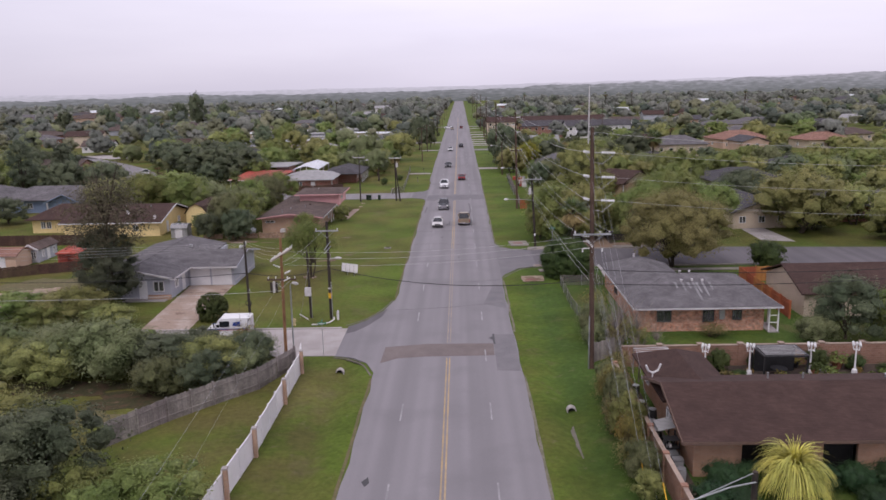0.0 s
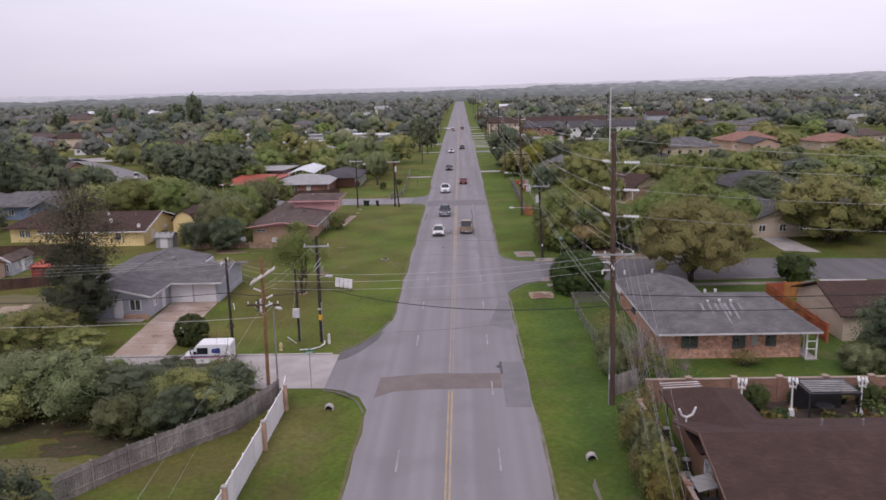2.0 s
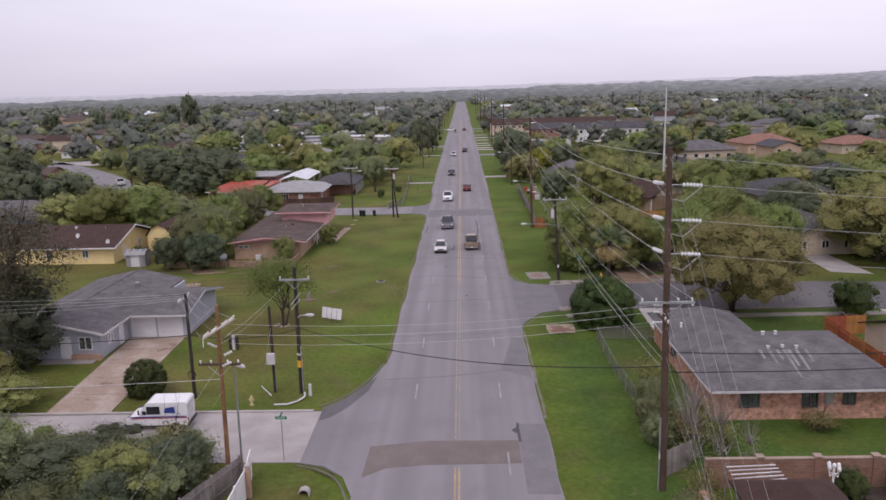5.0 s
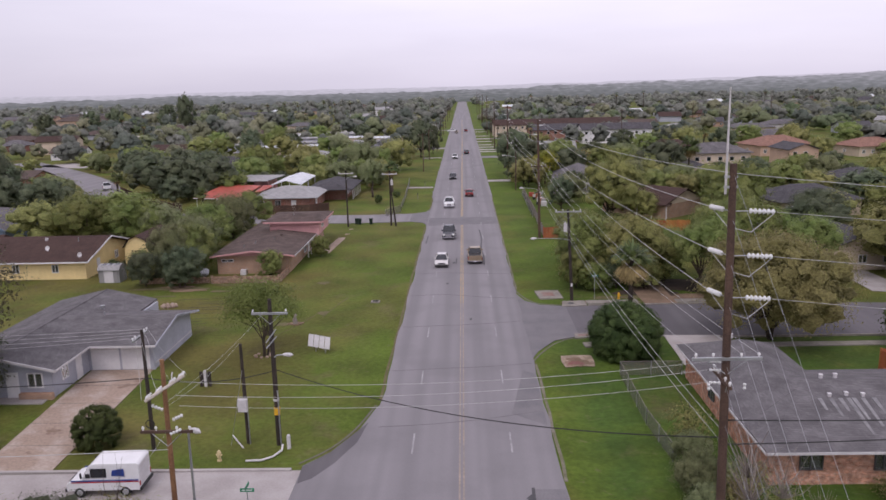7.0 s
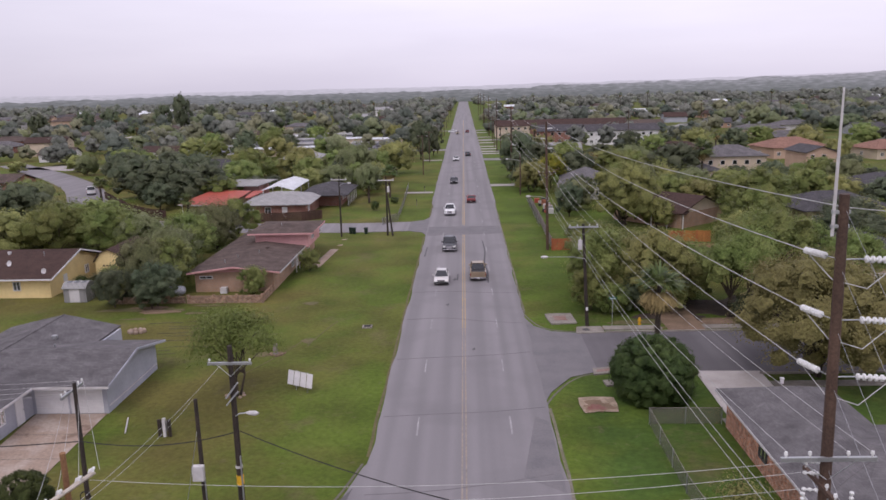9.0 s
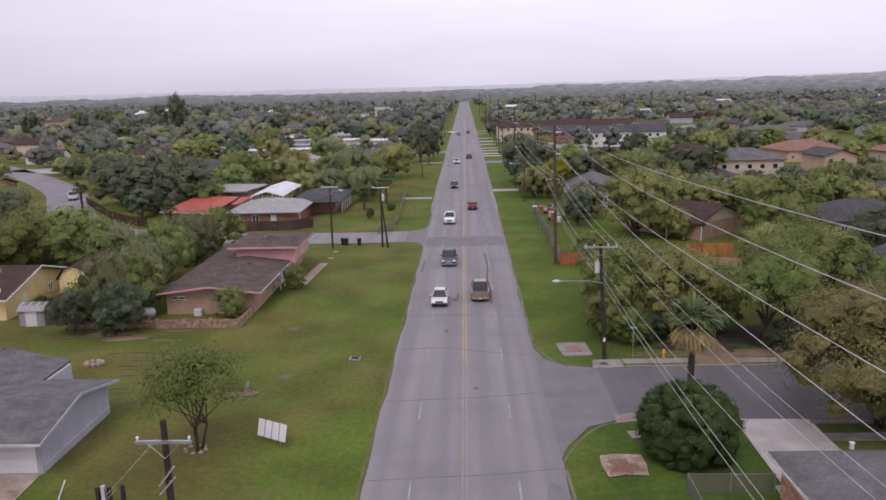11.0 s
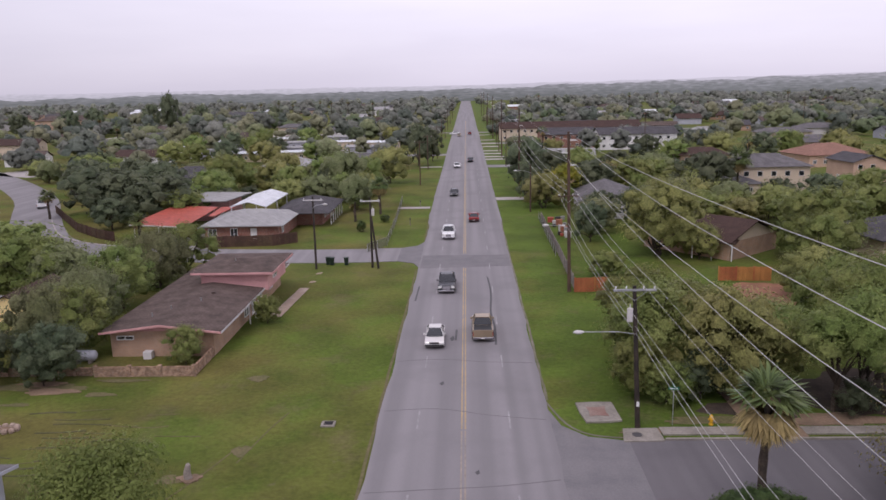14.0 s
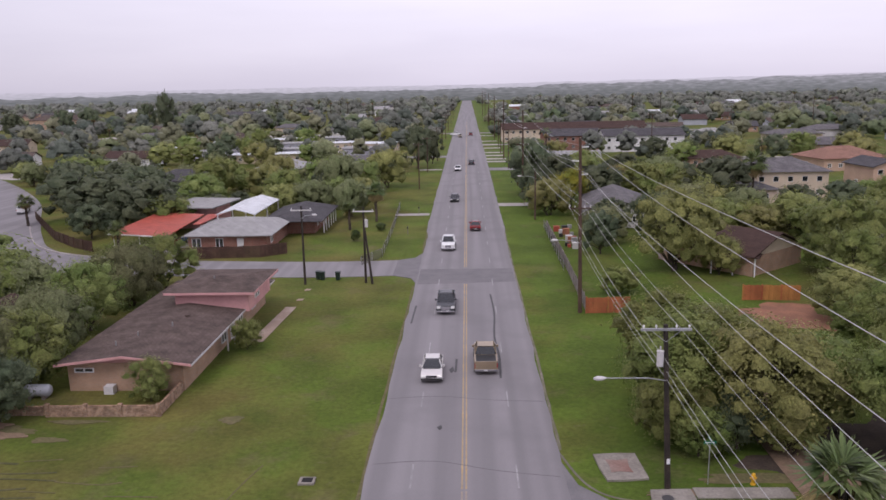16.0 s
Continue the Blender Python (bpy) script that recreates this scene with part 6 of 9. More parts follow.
def make_tree(name, kind, seed, w, h, z0, n, leaf, material, label, bark=None, trunk=0.2, stems=1, count=16, category="tree", dead=0, group="", low=-0.92, core=0.5, even=0.25, fat=1.1, clip=False):
    rng = np.random.default_rng(seed)
    t = thing(name, (0, 0, 0), label, category, group)
    lb = clipped(rng, w, h, count) if clip else lobes(rng, w, h, z0, count, low, fat)
    g = Geo()
    for s in range(stems):
        bx, by = (rng.uniform(-0.25, 0.25), rng.uniform(-0.25, 0.25)) if stems > 1 else (0, 0)
        fork = Vector((bx * 3, by * 3, z0 * 0.75 + 0.3))
        g.tube([(bx, by, -0.2), ((bx + fork.x) / 2 + 0.08, (by + fork.y) / 2, fork.z * 0.5), fork], [trunk, trunk * 0.8, trunk * 0.62], 7)
        for c, r in lb[s::stems][:7]:
            e = Vector(c)
            mid = fork.lerp(e, 0.5) + Vector((rng.uniform(-0.3, 0.3), rng.uniform(-0.3, 0.3), 0.1 * w * 0.3))
            g.tube([fork, mid, e], [trunk * 0.5, trunk * 0.3, trunk * 0.1], 5)
    for k in range(dead):
        c, r = lb[k % len(lb)]
        tip = Vector((c[0] * 0.7 + rng.uniform(-1, 1), c[1] * 0.7 + rng.uniform(-1, 1), h + rng.uniform(-0.8, 1.6)))
        st = Vector((0, 0, h * 0.6))
        g.tube([st, st.lerp(tip, 0.5) + Vector((rng.uniform(-0.4, 0.4), 0, 0)), tip], [0.05 * min(1, w / 9), 0.03 * min(1, w / 9), 0.012 * min(1, w / 9)], 5)
    part("trunk", g, bark or BARK, t)
    pts, out = crown_points(rng, lb, n, even=even)
    mid_, half_ = np.array([0, 0, z0 + 0.4 * (h - z0)]), np.array([w / 2, w / 2, (h - z0) * 0.6])
    v = leaf_geo(pts, rng.uniform(0.55, 1.3, len(pts)) * leaf, rng, rounded(pts, lb, mid_, half_), 0.36)
    inner = None
    if core:
        if clip:
            inner = clumps(rng, lb + [(np.array([0, 0, h * 0.45]), w * 0.44)], 1, 0.7, 0.85, (0.7, 1.25))
        else:
            inner = clumps(rng, lb, 2 if n > 9000 else 1, (0.46 if n > 20000 else 0.56) if leaf < 0.15 else 0.62, 0.8, (0.6, 1.32))
    allv = v if inner is None else np.concatenate([v, inner[0]])
    ob = quads_object("crown", v, material, inner, rounded(allv, lb, mid_, half_))
    ob.parent = t
    BASE[ob] = BASE[t]
    return t


def put(proto, x, y, w, h, rot, size, first):
    """Stands a copy of a tree, scaled to a width and a height."""
    m = pose(x, y, -0.05, 0, 0, rot) @ Matrix.Diagonal((w / size[0], w / size[0], h / size[1], 1))
    if first:
        proto.matrix_basis = m
        return proto
    s = proto.scale
    c = copy_thing(proto, m @ Matrix.Diagonal((1 / s[0], 1 / s[1], 1 / s[2], 1)))
    return c


# each kind: several grown shapes; w, h is the size at which they were grown
KINDS = {}


def kind(key, name, n_shapes, w, h, z0, n, leaf, material, label, **k):
    KINDS[key] = dict(protos=[make_tree(name, key, 100 + 17 * i + len(KINDS) * 7, w, h, z0, n, leaf, material, label, **k) for i in range(n_shapes)], size=(w, h), used=[False] * n_shapes, turn=0)


def plant(key, x, y, w, h, label="", rng=random.Random(77)):
    kd = KINDS[key]
    i = kd["turn"] % len(kd["protos"])
    kd["turn"] += 1
    ob = put(kd["protos"][i], x, y, w, h, rng.uniform(0, 360), kd["size"], not kd["used"][i])
    kd["used"][i] = True
    if label:
        ob["label"] = label
    return ob


kind("oak_near", "oak_tree", 2, 10, 8.5, 0.5, 6400, 0.12, LEAF_OAK, "dark green oak tree with a dense crown", trunk=0.22, count=46)
kind("green_near", "green_tree", 3, 10, 8.5, 0.4, 6400, 0.12, LEAF_GREEN, "fresh green tree with a full rounded crown", trunk=0.2, count=46)
kind("olive_near", "mesquite_tree", 2, 10, 8, 0.5, 8000, 0.108, LEAF_OLIVE, "olive green mesquite tree with a spreading airy crown", trunk=0.16, stems=3, count=50, core=0.5, even=0.22)
kind("grey_near", "brush_tree", 3, 10, 6, 0.0, 6400, 0.118, LEAF_GREY, "grey-green brush tree with a low wide crown", trunk=0.12, stems=3, count=46, even=0.3)
kind("lawn_tree", "lawn_tree", 1, 7.4, 7.6, 1.9, 11000, 0.098, LEAF_LAWN, "thin young green tree on the lawn", trunk=0.11, stems=3, count=15, low=-0.55, core=0, even=0.36, fat=0.9)
kind("canopy", "canopy_tree", 2, 10, 9.5, 2.6, 6500, 0.118, LEAF_GREEN, "green shade tree with a high crown over dark shaded ground", trunk=0.22, stems=2, count=40, low=-0.45)
kind("oak", "oak_tree", 3, 10, 8.5, 0.6, 1000, 0.254, LEAF_OAK, "dark green oak tree among houses", trunk=0.25, count=30)
kind("green", "green_tree", 3, 10, 8, 0.4, 1000, 0.254, LEAF_GREEN, "fresh green leafy tree among houses", trunk=0.2, count=30)
kind("olive", "mesquite_tree", 3, 10, 7.5, 0.4, 1000, 0.244, LEAF_OLIVE, "olive green mesquite tree among houses", trunk=0.16, stems=2, count=32, core=0.5, even=0.22)
kind("grey", "brush_tree", 2, 10, 6.5, 0.2, 1000, 0.244, LEAF_GREY, "grey-green bushy tree among houses", trunk=0.14, stems=2, count=30, even=0.3)
kind("conifer", "cypress_tree", 1, 8, 9.5, 0.2, 11000, 0.12, LEAF_DARK, "dense dark evergreen tree in front of the porch", trunk=0.3, count=60, core=0.6, even=0.25, fat=1.2)
kind("airy", "pecan_tree", 1, 11, 16, 5.0, 9000, 0.13, LEAF_AIRY, "tall thin-leaved tree with bare branch tips", trunk=0.2, count=52, low=-0.75, dead=22, bark=BARK, core=0, even=0.42, fat=1.1)
kind("column", "cypress_tree", 1, 8, 14, 0.8, 3600, 0.22, LEAF_DARK, "tall dark columnar evergreen tree", trunk=0.3, count=30)
kind("bush", "round_bush", 1, 7.4, 5.3, 0.0, 17000, 0.072, LEAF_BUSH, "large round clipped dark green bush", trunk=0.15, count=170, category="bush", core=0.8, even=0.17, clip=True)
kind("shrub", "shrub", 2, 3.4, 2.8, 0.05, 1900, 0.075, LEAF_BUSH, "rounded green shrub on the grass", trunk=0.06, stems=2, count=24, category="shrub", core=0.6, even=0.16, fat=1.4)
kind("lush", "shrub", 2, 3.2, 2.4, 0.0, 3200, 0.07, LEAF_LUSH, "dense deep green shrub against the brick wall", trunk=0.06, stems=2, count=26, category="shrub", core=0.5, even=0.2, fat=1.35)
kind("ball", "round_shrub", 1, 3.5, 3.0, 0.0, 6000, 0.06, LEAF_BUSH, "round clipped green shrub beside the driveway", trunk=0.08, count=110, category="shrub", core=0.8, even=0.14, clip=True)
kind("big_mesquite", "mesquite_tree", 1, 16.6, 10.5, 1.2, 30000, 0.1, LEAF_MESQUITE, "broad olive green mesquite tree beside the street", trunk=0.15, stems=6, count=90, core=0.5, even=0.2, fat=1.15)
kind("wild", "wild_shrub", 2, 3.4, 3.0, 0.1, 1300, 0.095, LEAF_MESQUITE, "straggly olive shrub on the verge", trunk=0.05, stems=4, count=13, category="shrub", core=0, even=0.42, fat=1.15, dead=8)
kind("yellow", "flowering_tree", 1, 7, 8.5, 2.0, 2600, 0.15, LEAF_YELLOW, "tree with bright yellow flowers", trunk=0.15, count=18)
kind("rust", "rusty_tree", 1, 8, 6, 1.0, 2000, 0.2, LEAF_RUST, "tree with rusty orange foliage", trunk=0.15, count=18)

# trees that stand alone
plant("conifer", -38.9, 90.0, 8.4, 9.8)
plant("airy", -38.2, 89.2, 11.5, 15.6)
plant("lawn_tree", -18.2, 101.8, 7.4, 7.6)
plant("bush", 14.5, 100.4, 6.9, 5.2)
plant("ball", -25.2, 83.6, 3.5, 3.1)
plant("green_near", -24.9, 132.2, 4.4, 4.0, "leafy shrub with pale flowers behind the low wall")
plant("green_near", -20.6, 144.4, 3.6, 3.4, "fresh green shrub beside the path")
plant("shrub", 40.0, 101.6, 5.4, 4.6, "dark rounded tree on the verge")
plant("wild", 25.1, 75.6, 3.0, 1.5)
plant("big_mesquite", 29.0, 104.4, 16.6, 11.0)
for key, x, y, w, h in (
        ("green_near", 15.6, 128.5, 10.5, 9.0), ("olive_near", 20.5, 124.5, 11.5, 9.4), ("green_near", 16.6, 137.5, 9.5, 8.0), ("green_near", 13.6, 124.2, 5.5, 5.4), ("green_near", 19.5, 131.5, 10, 8.2), ("olive_near", 24.0, 126.0, 8, 6.6), ("canopy", 27.0, 121.0, 8.0, 8.5),
        ("canopy", 25.5, 128.5, 8.5, 6.8), ("canopy", 33.5, 127.5, 11.5, 11.0), ("canopy", 29.5, 121.8, 8.0, 9.8), ("green_near", 35.5, 138.5, 9.5, 8.6), ("canopy", 40.5, 123.5, 9.0, 9.0),
        # the three low oak_near around y 121 are added to stand for canopy shade
        ("green_near", 15.4, 122.6, 4.6, 3.8), ("oak_near", 18.2, 123.6, 5.2, 4.4), ("olive_near", 21.5, 123.0, 5.0, 4.0), ("oak_near", 33.0, 121.3, 6.5, 4.2), ("oak_near", 28.6, 120.6, 4.2, 2.8), ("oak_near", 37.5, 121.3, 6.5, 4.4), ("oak_near", 53, 150, 11, 7.0), ("olive", 60, 161, 10, 6.6), ("oak", 74, 178, 12, 8), ("green", 83, 187, 12, 8), ("olive", 69, 188, 11, 7), ("green", 96, 190, 13, 8.5), ("oak", 104, 176, 13, 9), ("green", 58, 128, 10, 6.5), ("olive", 66, 132, 11, 7.5), ("green_near", 43.5, 143, 9, 7), ("oak_near", 57, 158, 12, 7.5), ("green", 70, 162, 13, 8), ("olive", 80, 148, 13, 8.5), ("grey", 92, 150, 13, 8.5), ("green", 77, 118, 10, 6.5), ("oak", 88, 112, 12, 8), ("olive_near", 38.5, 151, 9, 6.5), ("green", 22.5, 145, 7.0, 4.6),
        ("olive_near", 27.4, 174.0, 13.5, 11.8), ("olive_near", 32.2, 171.5, 6.5, 5.6), ("green_near", 45.2, 172.5, 7.5, 5.8), ("green_near", 47.5, 170, 14, 11.0), ("green_near", 43.5, 161, 10, 8.8), ("oak", 49.6, 228, 15, 10.8), ("oak", 14.2, 246, 13, 13.5), ("oak", 19, 236, 11, 11), ("oak", 13.5, 229, 7.5, 8.5),
        ("green", 18.0, 163, 6, 3.6), ("grey", 21.5, 192, 9, 7), ("oak_near", 29.5, 195, 9.5, 8), ("green", 40.5, 199, 10, 6.5), ("oak", 28, 236, 12, 8.5), ("green", 38, 240, 12, 8.5), ("olive", 44, 217, 10, 6.5), ("grey", 55, 203, 10, 5.5), ("green", 52, 190, 11, 7), ("green", 72, 216, 10, 5.5), ("oak", 24, 203, 8, 6), ("green", 62, 196, 11, 6.5), ("olive", 18.5, 252, 10, 8), ("oak", 56, 246, 11, 8), ("green", 31, 278, 12, 8), ("grey", 47, 262, 12, 8), ("green", 20, 272, 10, 8), ("yellow", 20.3, 224, 7.6, 9.0), ("oak", 19.3, 184.5, 6.4, 7.0), ("rust", 33, 250, 9, 6.4), ("green", 29, 262, 12, 8), ("grey", 36.5, 201, 8, 9),
        ("oak_near", 36.8, 74.4, 8.4, 6.8), ("green_near", 41.5, 73.6, 7.5, 6.0), ("grey_near", 33.8, 73.4, 4.6, 2.9), ("olive_near", 54.5, 126, 17, 10.8), ("olive", 66, 118, 13, 9.5), ("green", 62, 98, 9, 6.5),
        ("oak_near", -35.0, 128.4, 6.6, 5.6), ("green_near", -36.3, 135.0, 9.0, 7.4), ("oak_near", -39.9, 128.2, 5.8, 5.0), ("green_near", -43.5, 136.5, 5.0, 3.4), ("green_near", -52.0, 156.0, 12, 8.4), ("green_near", -62.0, 159.0, 13, 8.8), ("grey_near", -66, 168, 11, 8), ("oak", -112, 206, 12, 8), ("green", -126, 222, 12, 8), ("grey", -138, 240, 12, 8), ("oak", -92, 252, 13, 9.5), ("green", -98, 268, 13, 9.5), ("oak", -104, 284, 13, 9), ("grey", -79, 250, 12, 9), ("grey_near", -38.2, 133.5, 8.5, 8.0), ("oak_near", -35.2, 127.2, 4.4, 4.0), ("grey_near", -38.2, 141.5, 9.5, 8.0), ("green_near", -38.6, 150.5, 9.5, 8.2), ("grey_near", -38.4, 160, 10.0, 8.4),
        ("green_near", -37.0, 167.0, 9, 7.6), ("green", -57.8, 163.5, 14.5, 8.8), ("olive", -69, 157, 12, 8.0), ("oak_near", -84.5, 148.0, 10.5, 5.6), ("oak", -94, 153, 10, 5.5), ("oak", -90, 181, 12, 10), ("oak", -80, 180, 12, 9.5), ("grey", -48.5, 156.5, 9, 7.6),
        ("green", -52, 226, 12, 9), ("green", -24, 252, 12, 9), ("grey", -30, 226, 10, 7.5), ("olive", -36, 222, 9, 7), ("green", -26, 232, 9, 7), ("oak", -56, 209, 15, 9.8), ("oak", -66, 213, 15, 10.3), ("oak", -75, 220, 14, 10.3), ("oak", -63, 226, 15, 11.0), ("oak", -72, 236, 15, 10.8), ("oak", -84, 240, 13, 10.1),
        ("grey", -27.5, 243, 13, 11.8), ("olive", -18.9, 262, 13, 10.6), ("olive", -20.5, 228, 8, 7.5), ("grey", -21.5, 219.5, 8.5, 8.5), ("oak", -14.2, 304, 12, 14.5), ("oak", -10.5, 318, 8, 12),
        ("green", -38, 236, 11, 8.5), ("olive", -44, 246, 12, 9), ("green", -33, 258, 13, 9), ("green", -58, 252, 13, 10), ("olive", -47, 268, 13, 9),
        ("column", -105.5, 191, 8.6, 14.4), ("column", -93.8, 189.5, 8.8, 13.6), ("oak", -99, 200, 10, 11),
        ("olive", -98, 326, 13, 8.5), ("green", -88, 319, 12, 8), ("oak", -79, 322, 12, 9), ("olive", -66, 320, 13, 8.5), ("green", -50, 326, 12, 7.5), ("oak", -68, 345, 11, 8), ("green", -80, 356, 11, 8), ("green", -100, 352, 12, 9), ("oak", -90, 366, 11, 9), ("green", -66, 394, 12, 9), ("olive", -30, 390, 11, 9), ("oak", -46, 394, 11, 9), ("green", -84, 392, 12, 9),
        ("green", 62, 300, 12, 8), ("olive", 78, 308, 13, 9), ("oak", 92, 312, 13, 9), ("green", 104, 322, 13, 9), ("olive", 118, 318, 13, 9), ("oak", 58, 318, 12, 8), ("grey", 84, 330, 12, 9), ("green", 132, 300, 13, 9), ("olive", 112, 300, 12, 8), ("oak", 124, 330, 13, 9), ("green", 142, 326, 13, 9), ("olive", 30, 338, 10, 6), ("oak", 76, 345, 9, 5), ("green", 24, 350, 9, 6),
        ("olive_near", -39.6, 82.6, 9.0, 4.4), ("green_near", -45.5, 81.6, 9, 4.2), ("olive_near", -35.2, 80.8, 6.5, 2.9), ("green_near", -41.5, 80.2, 7.0, 3.4), ("olive_near", -50.5, 82.0, 8, 4.0), ("wild", -18.0, 70.3, 3.2, 5.0), ("grey_near", -18.6, 70.2, 7.6, 4.4), ("grey_near", -17.2, 66.6, 5.0, 3.6), ("oak_near", -19.6, 63.8, 5.5, 3.8), ("grey_near", -22.8, 63.4, 6.0, 4.0), ("oak_near", -23.4, 66.6, 9.4, 4.6), ("olive_near", -20.2, 66.2, 7.5, 4.2), ("grey_near", -29.2, 67.0, 9.5, 5.0), ("grey_near", -35.4, 70.4, 11.5, 5.6), ("green_near", -30.0, 70.2, 8.5, 4.8),
        ("olive_near", -33.6, 65.6, 8, 4.8), ("grey_near", -40.5, 68.0, 9, 5.6), ("green_near", -44, 71.0, 9, 5.4), ("grey_near", -48, 66, 9, 5.5),
        ("grey_near", -26.5, 69.5, 8, 4.6), ("oak_near", -22.0, 70.0, 7, 4.2), ("grey_near", -33.0, 67.5, 8, 4.8), ("olive_near", -38.5, 66.5, 8, 4.6), ("oak_near", -16.9, 67.9, 5.0, 4.2), ("grey_near", -44.0, 67.5, 9, 5), ("grey_near", -52, 70, 9, 5.2), ("oak_near", -23.0, 39.5, 7, 6), ("oak_near", -22.9, 45.2, 9.4, 7.4), ("green_near", -20.0, 43.2, 5.6, 4.4), ("green_near", -15.9, 43.6, 7.0, 4.4), ("green_near", -26.5, 49.5, 6.5, 6.0), ("olive_near", -28.5, 48, 9.5, 7.5), ("green_near", -17.8, 41.0, 5.5, 4.4)):
    plant(key, x, y, w, h * (random.Random(int(x * 10 + y * 7)).uniform(0.85, 1.15) * (0.76 if y > 68.8 else 1.0) if x < -15 and 60 < y < 72 else 1.0))
for k, (x, y, w, h) in enumerate(((11.9, 46.0, 2.4, 2.2), (12.1, 48.5, 3.0, 3.0), (12.0, 51.5, 2.6, 3.4), (12.3, 53.6, 3.2, 4.0), (12.2, 56.4, 3.0, 4.4), (12.5, 59.0, 2.8, 3.6), (12.7, 61.6, 2.6, 2.8), (12.9, 64.0, 2.4, 2.2))):
    plant(("olive_near", "grey_near", "rust")[k % 3], x, y, w, h, "ragged overgrown shrub against the garden wall")
for x, y, w, h in ((11.5, 50.0, 2.0, 2.2), (11.6, 55.0, 2.2, 3.0), (11.9, 60.4, 2.0, 2.4), (15.0, 82.5, 3.2, 3.2), (16.8, 76.0, 2.4, 2.4)):
    plant("wild", x, y, w, h)
for x, y, w, h in ((22.0, 62.2, 1.5, 1.2), (23.4, 61.0, 1.6, 1.1), (25.8, 60.6, 1.5, 1.0), (28.4, 60.8, 1.7, 1.1), (22.3, 65.8, 2.4, 2.6), (23.5, 64.6, 1.8, 1.0), (25.6, 67.0, 1.4, 1.5), (30.6, 66.4, 2.4, 2.3), (33.8, 66.4, 2.0, 1.6), (31.8, 64.0, 1.4, 0.9), (35.5, 65.0, 1.8, 1.3), (37.6, 66.0, 2.2, 1.9), (24.4, 63.0, 1.2, 0.8), (29.6, 62.8, 1.3, 0.8),
                   (27.0, 62.2, 1.2, 0.7), (21.2, 64.0, 1.3, 0.8), (-47.5, 136.2, 2.6, 2.2), (-14.5, 205, 2.2, 1.6), (-17.6, 196, 2.0, 2.2)):
    plant("shrub", x, y, w, h, "leafy green garden shrub")


for x, y, w, h in ((13.4, 73.4, 2.6, 2.6), (13.9, 76.4, 3.4, 3.2), (14.4, 79.6, 3.2, 2.8), (15.4, 76.4, 2.8, 2.4)):
    plant("grey_near", x, y, w, h, "wispy grey-green shrub beside the tall pole")
kind("twig", "bare_shrub", 1, 4.4, 3.4, 0.0, 260, 0.07, LEAF_OLIVE, "bare twiggy shrub with few leaves", trunk=0.04, stems=5, count=36, category="shrub", dead=40, bark=BARK_PALE, core=0, even=0.4)
plant("twig", 14.9, 71.2, 5.0, 3.9)
plant("twig", 17.0, 72.2, 4.6, 3.4)
plant("twig", 16.0, 74.4, 5.0, 3.6)
plant("twig", 18.4, 70.6, 3.2, 2.4)
for x, y, w, h in ((13.5, 64.0, 3.0, 2.4), (14.3, 66.4, 2.6, 2.2), (15.4, 74.0, 3.0, 2.6), (17.6, 73.4, 2.4, 1.9)):
    plant("wild", x, y, w, h)
for x, y, w, h in ((-172, 520, 15, 25), (-186, 528, 13, 19), (-158, 532, 14, 18), (-214, 515, 15, 17), (-232, 520, 14, 16), (-250, 500, 14, 15), (-120, 560, 13, 15)):
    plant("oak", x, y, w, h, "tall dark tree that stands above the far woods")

for x, y, w, h in ((16.6, 47.1, 2.8, 2.1), (18.0, 47.3, 2.6, 1.9), (15.0, 44.8, 3.0, 2.0), (16.8, 45.0, 2.8, 1.6), (22.6, 47.3, 2.4, 1.7), (24.3, 47.2, 2.8, 1.9), (26.3, 47.1, 2.8, 2.0), (28.3, 47.1, 2.8, 1.9), (30.4, 47.2, 2.8, 2.0), (24.6, 45.6, 2.4, 1.2), (27.2, 45.4, 2.6, 1.2)):
    plant("lush", x, y, w, h)

